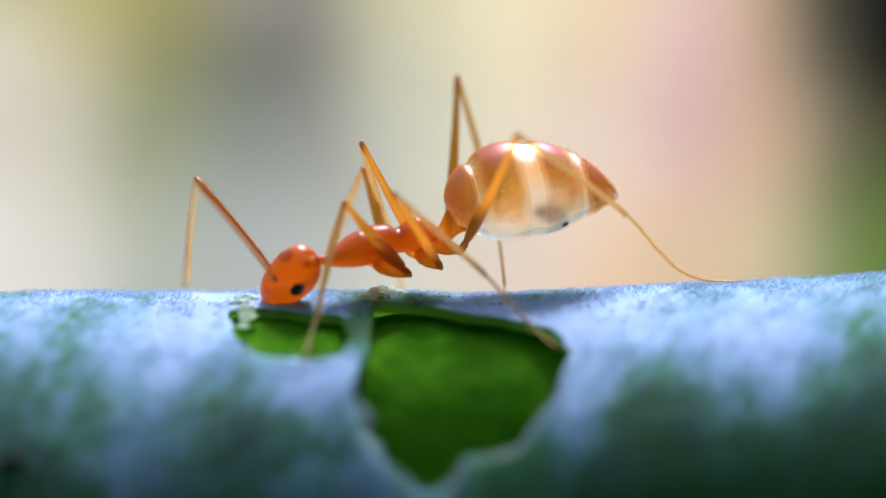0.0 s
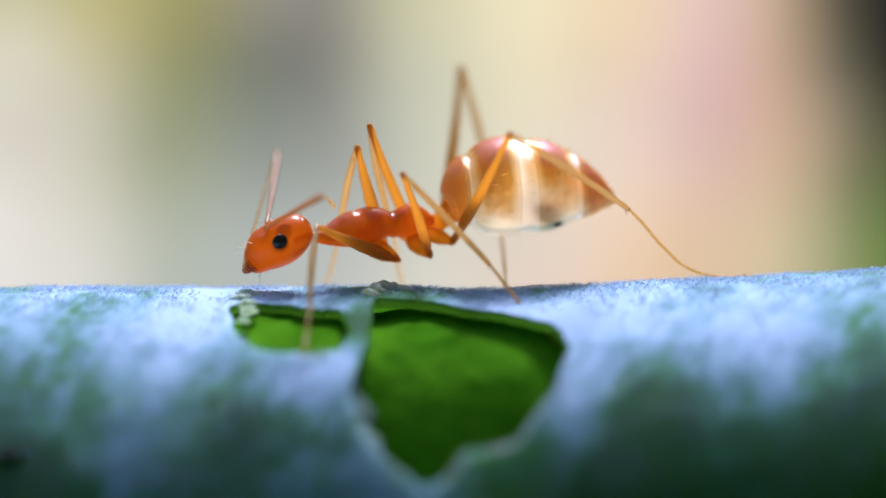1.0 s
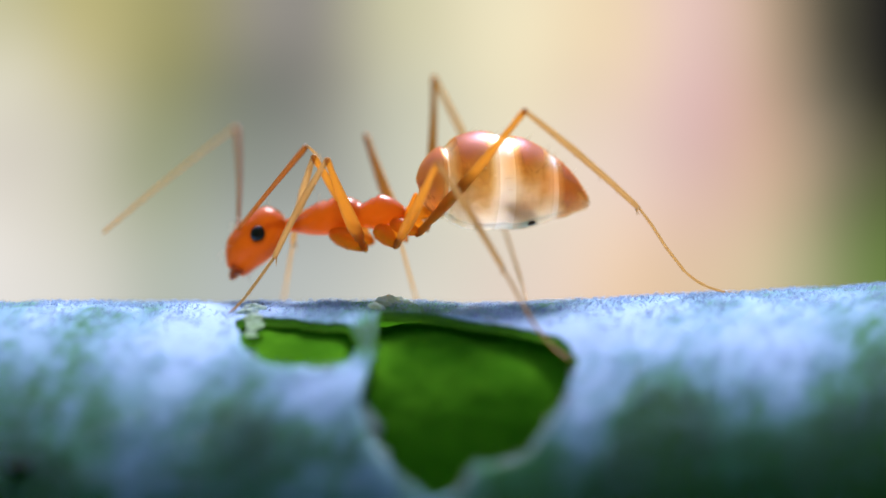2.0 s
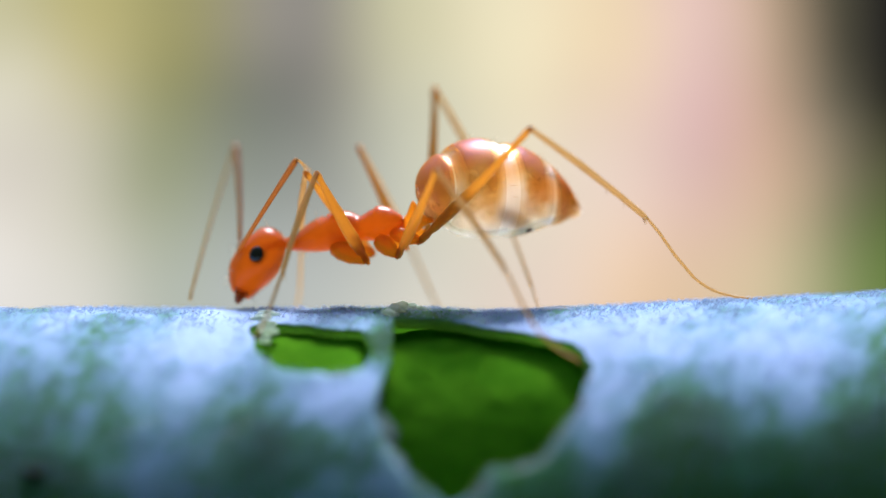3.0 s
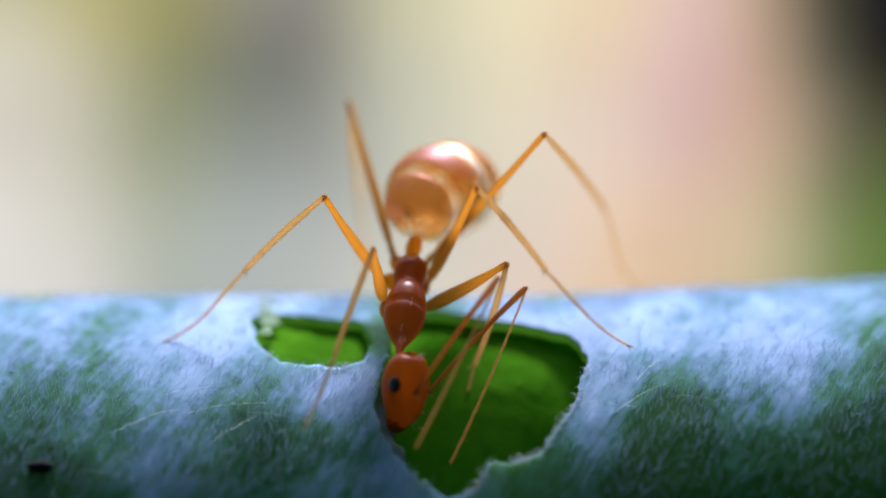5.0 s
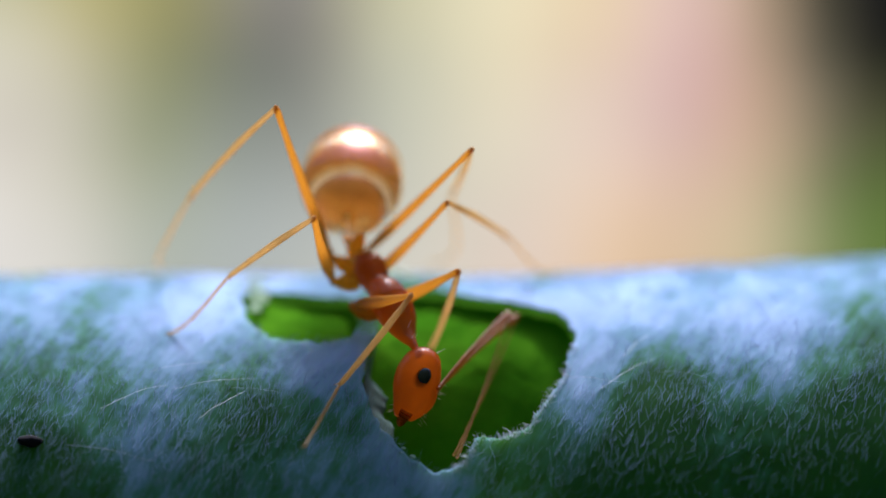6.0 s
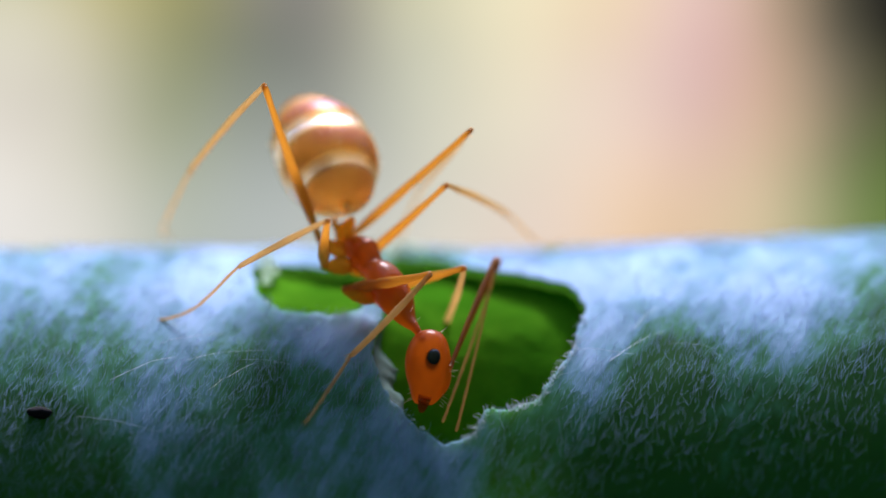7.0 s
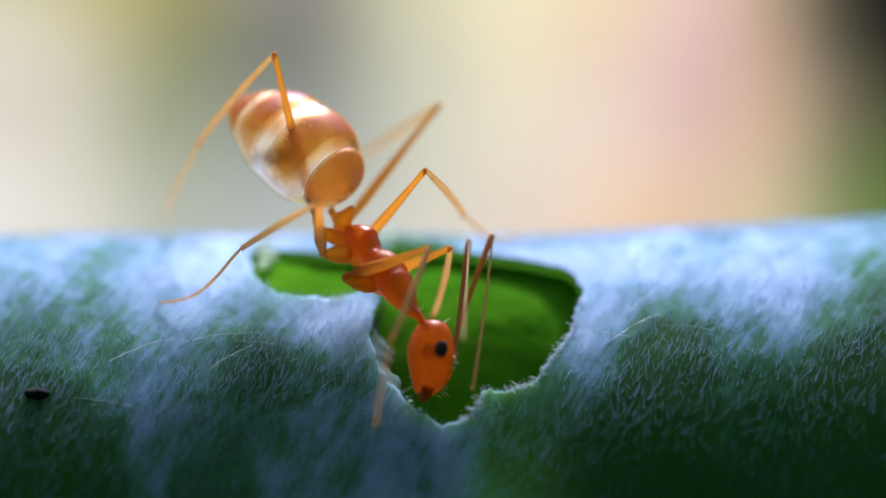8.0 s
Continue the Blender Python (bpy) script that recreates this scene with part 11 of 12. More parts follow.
        (7.867, pose(1.219 * MM, 0.000 * MM, -1.661 * MM, -77.6, 47.2, -150.1)), (8, pose(1.222 * MM, -0.000 * MM, -1.663 * MM, -79.9, 48.2, -150.3)),
    ])
    walk(MOVES['Lscape'], [
        (0, pose(0.440 * MM, 0.130 * MM, 0.280 * MM, 107.2, -57.0, -142.3)), (0.1333, pose(0.440 * MM, 0.130 * MM, 0.280 * MM, 107.1, -53.9, -138.7)),
        (0.2667, pose(0.440 * MM, 0.130 * MM, 0.280 * MM, 107.2, -50.5, -135.4)), (0.3667, pose(0.440 * MM, 0.130 * MM, 0.280 * MM, 108.6, -48.2, -134.2)),
        (0.5, pose(0.440 * MM, 0.130 * MM, 0.280 * MM, 113.7, -46.0, -135.0)), (0.6, pose(0.440 * MM, 0.130 * MM, 0.280 * MM, 124.5, -46.5, -145.1)),
        (0.7, pose(0.440 * MM, 0.130 * MM, 0.280 * MM, 143.4, -45.2, -166.0)), (0.8, pose(0.440 * MM, 0.130 * MM, 0.280 * MM, 159.5, -39.4, 175.7)),
        (0.9, pose(0.440 * MM, 0.130 * MM, 0.280 * MM, 143.6, -22.6, 145.4)), (1, pose(0.440 * MM, 0.130 * MM, 0.280 * MM, 68.3, -2.6, 128.7)),
        (1.1, pose(0.440 * MM, 0.130 * MM, 0.280 * MM, 71.6, -0.9, 134.8)), (1.2, pose(0.440 * MM, 0.130 * MM, 0.280 * MM, 75.3, 1.0, 141.8)),
        (1.433, pose(0.440 * MM, 0.130 * MM, 0.280 * MM, 77.4, 1.4, 143.3)), (1.633, pose(0.440 * MM, 0.130 * MM, 0.280 * MM, 77.3, 1.3, 142.2)),
        (1.867, pose(0.440 * MM, 0.130 * MM, 0.280 * MM, 75.9, 1.1, 139.7)), (2.067, pose(0.440 * MM, 0.130 * MM, 0.280 * MM, 74.2, 1.5, 137.6)),
        (2.3, pose(0.440 * MM, 0.130 * MM, 0.280 * MM, 72.1, 3.2, 136.6)), (2.4, pose(0.440 * MM, 0.130 * MM, 0.280 * MM, 68.4, 5.4, 137.4)),
        (2.5, pose(0.440 * MM, 0.130 * MM, 0.280 * MM, 64.9, 7.4, 138.6)), (2.6, pose(0.440 * MM, 0.130 * MM, 0.280 * MM, 67.7, 7.5, 139.5)),
        (2.7, pose(0.440 * MM, 0.130 * MM, 0.280 * MM, 72.2, 6.7, 139.7)), (2.8, pose(0.440 * MM, 0.130 * MM, 0.280 * MM, 76.2, 5.9, 139.7)),
        (2.9, pose(0.440 * MM, 0.130 * MM, 0.280 * MM, 80.2, 5.0, 139.8)), (3, pose(0.440 * MM, 0.130 * MM, 0.280 * MM, 81.6, 5.0, 139.8)),
        (3.1, pose(0.440 * MM, 0.130 * MM, 0.280 * MM, 77.9, 5.5, 137.7)), (3.2, pose(0.440 * MM, 0.130 * MM, 0.280 * MM, 70.4, 5.3, 133.5)),
        (3.3, pose(0.440 * MM, 0.130 * MM, 0.280 * MM, 63.4, 4.3, 130.0)), (3.4, pose(0.440 * MM, 0.130 * MM, 0.280 * MM, 56.9, 2.8, 128.2)),
        (3.5, pose(0.440 * MM, 0.130 * MM, 0.280 * MM, 52.7, 1.0, 127.0)), (3.6, pose(0.440 * MM, 0.130 * MM, 0.280 * MM, 51.7, 4.3, 130.9)),
        (3.7, pose(0.440 * MM, 0.130 * MM, 0.280 * MM, 52.7, 7.4, 134.6)), (3.733, pose(0.440 * MM, 0.130 * MM, 0.280 * MM, 57.3, 5.1, 135.7)),
        (3.8, pose(0.440 * MM, 0.130 * MM, 0.280 * MM, 35.0, -2.8, 132.6)), (3.833, pose(0.440 * MM, 0.130 * MM, 0.280 * MM, 1.9, -6.7, 129.0)),
        (3.9, pose(0.440 * MM, 0.130 * MM, 0.280 * MM, -72.7, -18.6, 131.2)), (3.933, pose(0.440 * MM, 0.130 * MM, 0.280 * MM, -56.6, -19.9, 131.6)),
        (4, pose(0.440 * MM, 0.130 * MM, 0.280 * MM, -33.6, -23.8, 142.8)), (4.1, pose(0.440 * MM, 0.130 * MM, 0.280 * MM, -20.0, -33.1, 155.2)),
        (4.2, pose(0.440 * MM, 0.130 * MM, 0.280 * MM, -9.9, -41.1, 162.3)), (4.367, pose(0.440 * MM, 0.130 * MM, 0.280 * MM, -22.1, -40.2, 169.5)),
        (4.5, pose(0.440 * MM, 0.130 * MM, 0.280 * MM, -42.3, -34.2, 172.5)), (4.667, pose(0.440 * MM, 0.130 * MM, 0.280 * MM, -73.8, -24.2, 169.0)),
        (4.833, pose(0.440 * MM, 0.130 * MM, 0.280 * MM, -106.7, -16.4, 158.2)), (5, pose(0.440 * MM, 0.130 * MM, 0.280 * MM, -138.7, -13.2, 145.2)),
        (5.133, pose(0.440 * MM, 0.130 * MM, 0.280 * MM, -162.8, -13.2, 137.4)), (5.3, pose(0.440 * MM, 0.130 * MM, 0.280 * MM, -179.3, -14.8, 136.1)),
        (5.4, pose(0.440 * MM, 0.130 * MM, 0.280 * MM, -162.4, -14.4, 131.7)), (5.5, pose(0.440 * MM, 0.130 * MM, 0.280 * MM, -148.4, -14.6, 129.1)),
        (5.633, pose(0.440 * MM, 0.130 * MM, 0.280 * MM, -149.0, -16.8, 133.4)), (5.733, pose(0.440 * MM, 0.130 * MM, 0.280 * MM, -153.2, -19.1, 137.5)),
        (5.867, pose(0.440 * MM, 0.130 * MM, 0.280 * MM, -159.8, -21.3, 142.6)), (6, pose(0.440 * MM, 0.130 * MM, 0.280 * MM, -161.5, -21.5, 144.6)),
        (6.133, pose(0.440 * MM, 0.130 * MM, 0.280 * MM, -157.7, -16.5, 142.6)), (6.267, pose(0.440 * MM, 0.130 * MM, 0.280 * MM, -155.2, -7.2, 140.7)),
        (6.367, pose(0.440 * MM, 0.130 * MM, 0.280 * MM, -156.1, -1.5, 140.7)), (6.5, pose(0.440 * MM, 0.130 * MM, 0.280 * MM, -154.4, 1.6, 141.3)),
        (6.633, pose(0.440 * MM, 0.130 * MM, 0.280 * MM, -143.5, -1.6, 143.9)), (6.733, pose(0.440 * MM, 0.130 * MM, 0.280 * MM, -130.7, -6.5, 147.8)),
        (6.867, pose(0.440 * MM, 0.130 * MM, 0.280 * MM, -118.2, -12.5, 153.0)), (7, pose(0.440 * MM, 0.130 * MM, 0.280 * MM, -116.7, -15.3, 153.8)),
        (7.133, pose(0.440 * MM, 0.130 * MM, 0.280 * MM, -128.1, -15.1, 149.2)), (7.267, pose(0.440 * MM, 0.130 * MM, 0.280 * MM, -177.7, -14.3, 143.1)),
        (7.367, pose(0.440 * MM, 0.130 * MM, 0.280 * MM, 140.8, -13.8, 139.1)), (7.5, pose(0.440 * MM, 0.130 * MM, 0.280 * MM, 127.6, -13.7, 136.5)),
        (7.633, pose(0.440 * MM, 0.130 * MM, 0.280 * MM, 127.6, -14.3, 139.9)), (7.733, pose(0.440 * MM, 0.130 * MM, 0.280 * MM, 125.3, -14.6, 146.1)),
        (7.867, pose(0.440 * MM, 0.130 * MM, 0.280 * MM, 120.8, -14.5, 156.5)), (8, pose(0.440 * MM, 0.130 * MM, 0.280 * MM, 116.7, -13.7, 165.8)),
    ])
    walk(MOVES['Lwhip'], [
        (0, pose(-0.327 * MM, -0.463 * MM, 1.773 * MM, 37.1, 30.5, -11.1)), (0.1333, pose(-0.347 * MM, -0.562 * MM, 1.719 * MM, 38.8, 26.1, -8.4)),
        (0.2667, pose(-0.367 * MM, -0.664 * MM, 1.654 * MM, 40.9, 21.8, -5.8)), (0.3667, pose(-0.388 * MM, -0.720 * MM, 1.606 * MM, 41.7, 18.1, -4.4)),
        (0.5, pose(-0.434 * MM, -0.744 * MM, 1.561 * MM, 40.5, 11.9, -3.6)), (0.6, pose(-0.565 * MM, -0.570 * MM, 1.572 * MM, 34.6, 3.2, -9.5)),
        (0.7, pose(-0.777 * MM, -0.173 * MM, 1.543 * MM, 25.3, -10.3, -18.7)), (0.8, pose(-0.932 * MM, 0.232 * MM, 1.410 * MM, 16.7, -19.8, -23.4)),
        (0.9, pose(-0.912 * MM, 1.063 * MM, 0.965 * MM, 33.3, -1.4, -51.4)), (1, pose(-0.671 * MM, 1.518 * MM, 0.360 * MM, 107.5, 13.3, -80.9)),
        (1.1, pose(-0.813 * MM, 1.393 * MM, 0.307 * MM, 105.3, 10.5, -76.1)), (1.2, pose(-0.958 * MM, 1.231 * MM, 0.249 * MM, 102.8, 7.4, -71.7)),
        (1.433, pose(-0.986 * MM, 1.194 * MM, 0.237 * MM, 100.8, 6.7, -74.3)), (1.633, pose(-0.966 * MM, 1.220 * MM, 0.241 * MM, 100.3, 7.5, -79.1)),
        (1.867, pose(-0.917 * MM, 1.281 * MM, 0.245 * MM, 100.6, 9.4, -85.7)), (2.067, pose(-0.873 * MM, 1.331 * MM, 0.233 * MM, 101.6, 10.9, -90.4)),
        (2.3, pose(-0.851 * MM, 1.352 * MM, 0.179 * MM, 103.9, 11.8, -92.9)), (2.4, pose(-0.865 * MM, 1.329 * MM, 0.112 * MM, 108.4, 12.8, -89.8)),
        (2.5, pose(-0.885 * MM, 1.296 * MM, 0.049 * MM, 112.6, 13.4, -86.0)), (2.6, pose(-0.902 * MM, 1.277 * MM, 0.049 * MM, 110.6, 11.4, -85.7)),
        (2.7, pose(-0.908 * MM, 1.274 * MM, 0.072 * MM, 107.0, 8.6, -86.4)), (2.8, pose(-0.910 * MM, 1.275 * MM, 0.098 * MM, 103.6, 6.3, -87.3)),
        (2.9, pose(-0.913 * MM, 1.275 * MM, 0.124 * MM, 100.3, 4.0, -88.3)), (3, pose(-0.914 * MM, 1.275 * MM, 0.124 * MM, 99.3, 3.0, -88.7)),
        (3.1, pose(-0.871 * MM, 1.321 * MM, 0.108 * MM, 102.3, 5.3, -89.4)), (3.2, pose(-0.780 * MM, 1.415 * MM, 0.115 * MM, 107.6, 10.2, -90.4)),
        (3.3, pose(-0.700 * MM, 1.490 * MM, 0.147 * MM, 112.6, 15.1, -90.5)), (3.4, pose(-0.659 * MM, 1.527 * MM, 0.193 * MM, 117.5, 19.4, -88.6)),
        (3.5, pose(-0.631 * MM, 1.552 * MM, 0.249 * MM, 120.4, 22.8, -87.7)), (3.6, pose(-0.722 * MM, 1.472 * MM, 0.146 * MM, 119.6, 25.9, -92.2)),
        (3.7, pose(-0.800 * MM, 1.386 * MM, 0.049 * MM, 116.7, 28.0, -98.0)), (3.733, pose(-0.829 * MM, 1.368 * MM, 0.122 * MM, 102.6, 30.8, -118.5)),
        (3.8, pose(-0.764 * MM, 1.438 * MM, 0.366 * MM, 46.0, 37.3, 166.7)), (3.833, pose(-0.672 * MM, 1.504 * MM, 0.489 * MM, 2.5, 42.1, 130.9)),
        (3.9, pose(-0.672 * MM, 1.399 * MM, 0.847 * MM, -65.2, 4.3, 76.5)), (3.933, pose(-0.672 * MM, 1.381 * MM, 0.885 * MM, -56.4, 19.4, 77.8)),
        (4, pose(-0.857 * MM, 1.114 * MM, 1.000 * MM, -115.4, 55.9, 8.0)), (4.1, pose(-0.914 * MM, 0.756 * MM, 1.251 * MM, -126.2, 69.2, 16.0)),
        (4.2, pose(-0.838 * MM, 0.537 * MM, 1.450 * MM, -113.4, 81.9, 42.2)), (4.367, pose(-0.897 * MM, 0.377 * MM, 1.429 * MM, -103.8, 72.8, 50.4)),
        (4.5, pose(-1.019 * MM, 0.323 * MM, 1.281 * MM, -100.6, 55.5, 42.6)), (4.667, pose(-1.153 * MM, 0.440 * MM, 1.010 * MM, -88.1, 28.8, 28.2)),
        (4.833, pose(-1.145 * MM, 0.763 * MM, 0.784 * MM, -67.6, 6.6, 5.9)), (5, pose(-0.982 * MM, 1.120 * MM, 0.688 * MM, -40.0, -3.3, -20.7)),
        (5.133, pose(-0.836 * MM, 1.303 * MM, 0.686 * MM, -16.7, -3.9, -37.4)), (5.3, pose(-0.800 * MM, 1.323 * MM, 0.735 * MM, -0.7, -1.6, -43.7)),
        (5.4, pose(-0.707 * MM, 1.417 * MM, 0.722 * MM, -17.0, -0.9, -43.5)), (5.5, pose(-0.646 * MM, 1.467 * MM, 0.729 * MM, -30.4, -0.2, -42.0)),
        (5.633, pose(-0.730 * MM, 1.369 * MM, 0.795 * MM, -29.6, 1.5, -37.6)), (5.733, pose(-0.800 * MM, 1.266 * MM, 0.863 * MM, -25.2, 2.3, -34.2)),
        (5.867, pose(-0.877 * MM, 1.137 * MM, 0.927 * MM, -18.8, 2.4, -30.6)), (6, pose(-0.910 * MM, 1.088 * MM, 0.933 * MM, -17.1, 2.1, -29.0)),
        (6.133, pose(-0.917 * MM, 1.166 * MM, 0.784 * MM, -21.3, -0.5, -30.5)), (6.267, pose(-0.926 * MM, 1.249 * MM, 0.504 * MM, -24.7, -5.9, -33.3)),
        (6.367, pose(-0.936 * MM, 1.258 * MM, 0.327 * MM, -24.3, -9.5, -34.4)), (6.5, pose(-0.949 * MM, 1.241 * MM, 0.231 * MM, -26.1, -10.6, -34.2)),
        (6.633, pose(-0.998 * MM, 1.178 * MM, 0.329 * MM, -36.7, -5.1, -31.1)), (6.733, pose(-1.056 * MM, 1.073 * MM, 0.480 * MM, -48.9, 1.4, -26.3)),
        (6.867, pose(-1.109 * MM, 0.918 * MM, 0.666 * MM, -60.4, 8.2, -19.0)), (7, pose(-1.101 * MM, 0.887 * MM, 0.750 * MM, -61.1, 10.3, -16.3)),
        (7.133, pose(-1.035 * MM, 1.011 * MM, 0.745 * MM, -50.3, 9.4, -23.5)), (7.267, pose(-0.940 * MM, 1.165 * MM, 0.720 * MM, -2.3, 8.2, -36.6)),
        (7.367, pose(-0.868 * MM, 1.261 * MM, 0.704 * MM, 38.2, 7.5, -46.0)), (7.5, pose(-0.815 * MM, 1.320 * MM, 0.702 * MM, 50.8, 7.0, -52.1)),
        (7.633, pose(-0.879 * MM, 1.241 * MM, 0.720 * MM, 50.6, 6.7, -49.8)), (7.733, pose(-0.990 * MM, 1.090 * MM, 0.730 * MM, 52.6, 6.4, -45.2)),
        (7.867, pose(-1.141 * MM, 0.816 * MM, 0.726 * MM, 56.7, 5.8, -37.5)), (8, pose(-1.237 * MM, 0.553 * MM, 0.702 * MM, 60.6, 4.9, -30.7)),
    ])
    walk(MOVES['Rscape'], [
        (0, pose(0.440 * MM, -0.130 * MM, 0.280 * MM, 164.5, -9.7, -76.5)), (0.1333, pose(0.440 * MM, -0.130 * MM, 0.280 * MM, 160.1, -9.5, -81.1)),
        (0.2667, pose(0.440 * MM, -0.130 * MM, 0.280 * MM, 155.7, -9.5, -85.9)), (0.3667, pose(0.440 * MM, -0.130 * MM, 0.280 * MM, 152.2, -9.3, -89.2)),
        (0.5, pose(0.440 * MM, -0.130 * MM, 0.280 * MM, 147.2, -8.4, -92.7)), (0.6, pose(0.440 * MM, -0.130 * MM, 0.280 * MM, 146.0, -7.5, -98.9)),
        (0.7, pose(0.440 * MM, -0.130 * MM, 0.280 * MM, 148.0, -8.4, -109.0)), (0.8, pose(0.440 * MM, -0.130 * MM, 0.280 * MM, 149.2, -13.2, -114.4)),
        (0.9, pose(0.440 * MM, -0.130 * MM, 0.280 * MM, 143.4, -15.0, -107.0)), (1, pose(0.440 * MM, -0.130 * MM, 0.280 * MM, 78.9, -13.1, -99.8)),
        (1.1, pose(0.440 * MM, -0.130 * MM, 0.280 * MM, 84.3, -14.8, -105.2)), (1.2, pose(0.440 * MM, -0.130 * MM, 0.280 * MM, 101.1, -14.5, -111.5)),
        (1.433, pose(0.440 * MM, -0.130 * MM, 0.280 * MM, 122.4, -15.5, -115.9)), (1.633, pose(0.440 * MM, -0.130 * MM, 0.280 * MM, 134.1, -16.9, -119.9)),
        (1.867, pose(0.440 * MM, -0.130 * MM, 0.280 * MM, 141.7, -19.0, -124.3)), (2.067, pose(0.440 * MM, -0.130 * MM, 0.280 * MM, 145.5, -20.9, -127.3)),
        (2.3, pose(0.440 * MM, -0.130 * MM, 0.280 * MM, 149.1, -22.7, -130.0)), (2.4, pose(0.440 * MM, -0.130 * MM, 0.280 * MM, 145.6, -24.0, -130.7)),
        (2.5, pose(0.440 * MM, -0.130 * MM, 0.280 * MM, 139.8, -24.9, -130.8)), (2.6, pose(0.440 * MM, -0.130 * MM, 0.280 * MM, 153.5, -22.9, -132.1)),
        (2.7, pose(0.440 * MM, -0.130 * MM, 0.280 * MM, 176.1, -21.2, -133.9)), (2.8, pose(0.440 * MM, -0.130 * MM, 0.280 * MM, 162.8, -22.1, -134.0)),
        (2.9, pose(0.440 * MM, -0.130 * MM, 0.280 * MM, 141.7, -23.5, -133.7)), (3, pose(0.440 * MM, -0.130 * MM, 0.280 * MM, 131.5, -24.4, -133.0)),
        (3.1, pose(0.440 * MM, -0.130 * MM, 0.280 * MM, 142.5, -27.2, -132.1)), (3.2, pose(0.440 * MM, -0.130 * MM, 0.280 * MM, 150.6, -33.0, -130.4)),
        (3.3, pose(0.440 * MM, -0.130 * MM, 0.280 * MM, 149.3, -39.0, -127.6)), (3.4, pose(0.440 * MM, -0.130 * MM, 0.280 * MM, 129.5, -48.7, -121.7)),
        (3.5, pose(0.440 * MM, -0.130 * MM, 0.280 * MM, 106.7, -54.9, -116.3)), (3.6, pose(0.440 * MM, -0.130 * MM, 0.280 * MM, 105.0, -49.6, -121.0)),
        (3.7, pose(0.440 * MM, -0.130 * MM, 0.280 * MM, 78.2, -44.2, -125.0)), (3.733, pose(0.440 * MM, -0.130 * MM, 0.280 * MM, 81.9, -45.8, -128.2)),
        (3.8, pose(0.440 * MM, -0.130 * MM, 0.280 * MM, 85.5, -49.0, -127.7)), (3.833, pose(0.440 * MM, -0.130 * MM, 0.280 * MM, 31.1, -48.6, -99.6)),
        (3.9, pose(0.440 * MM, -0.130 * MM, 0.280 * MM, -38.8, -37.7, -46.9)), (3.933, pose(0.440 * MM, -0.130 * MM, 0.280 * MM, -22.6, -51.7, -66.5)),
        (4, pose(0.440 * MM, -0.130 * MM, 0.280 * MM, 36.3, -39.0, -148.9)), (4.1, pose(0.440 * MM, -0.130 * MM, 0.280 * MM, 40.0, -28.5, -153.8)),
        (4.2, pose(0.440 * MM, -0.130 * MM, 0.280 * MM, 39.2, -24.8, -151.7)), (4.367, pose(0.440 * MM, -0.130 * MM, 0.280 * MM, 28.4, -17.5, -154.6)),
        (4.5, pose(0.440 * MM, -0.130 * MM, 0.280 * MM, 20.0, -11.3, -161.3)), (4.667, pose(0.440 * MM, -0.130 * MM, 0.280 * MM, 5.2, -6.9, -174.3)),
        (4.833, pose(0.440 * MM, -0.130 * MM, 0.280 * MM, -177.1, -8.7, 170.9)), (5, pose(0.440 * MM, -0.130 * MM, 0.280 * MM, 162.5, -14.4, 158.2)),
        (5.133, pose(0.440 * MM, -0.130 * MM, 0.280 * MM, 157.4, -18.4, 150.4)), (5.3, pose(0.440 * MM, -0.130 * MM, 0.280 * MM, 162.9, -19.1, 143.9)),
        (5.4, pose(0.440 * MM, -0.130 * MM, 0.280 * MM, -177.8, -17.7, 136.4)), (5.5, pose(0.440 * MM, -0.130 * MM, 0.280 * MM, -156.0, -16.4, 130.6)),
        (5.633, pose(0.440 * MM, -0.130 * MM, 0.280 * MM, -150.5, -16.6, 133.6)), (5.733, pose(0.440 * MM, -0.130 * MM, 0.280 * MM, -149.7, -17.1, 136.7)),
        (5.867, pose(0.440 * MM, -0.130 * MM, 0.280 * MM, -150.9, -17.5, 140.1)), (6, pose(0.440 * MM, -0.130 * MM, 0.280 * MM, -151.4, -17.6, 141.5)),
        (6.133, pose(0.440 * MM, -0.130 * MM, 0.280 * MM, -153.6, -14.1, 141.7)), (6.267, pose(0.440 * MM, -0.130 * MM, 0.280 * MM, -165.5, -8.3, 143.0)),
        (6.367, pose(0.440 * MM, -0.130 * MM, 0.280 * MM, -175.1, -6.0, 144.2)), (6.5, pose(0.440 * MM, -0.130 * MM, 0.280 * MM, -176.3, -5.8, 144.6)),
        (6.633, pose(0.440 * MM, -0.130 * MM, 0.280 * MM, -164.7, -8.0, 146.2)), (6.733, pose(0.440 * MM, -0.130 * MM, 0.280 * MM, -144.8, -10.4, 148.8)),
        (6.867, pose(0.440 * MM, -0.130 * MM, 0.280 * MM, -122.0, -13.3, 151.9)), (7, pose(0.440 * MM, -0.130 * MM, 0.280 * MM, -118.0, -13.7, 152.0)),
        (7.133, pose(0.440 * MM, -0.130 * MM, 0.280 * MM, -133.9, -10.6, 150.5)), (7.267, pose(0.440 * MM, -0.130 * MM, 0.280 * MM, 134.2, -5.8, 149.6)),
        (7.367, pose(0.440 * MM, -0.130 * MM, 0.280 * MM, 103.9, -2.2, 149.0)), (7.5, pose(0.440 * MM, -0.130 * MM, 0.280 * MM, 94.7, 0.6, 148.2)),
        (7.633, pose(0.440 * MM, -0.130 * MM, 0.280 * MM, 91.0, 0.5, 148.3)), (7.733, pose(0.440 * MM, -0.130 * MM, 0.280 * MM, 88.3, -0.8, 149.1)),
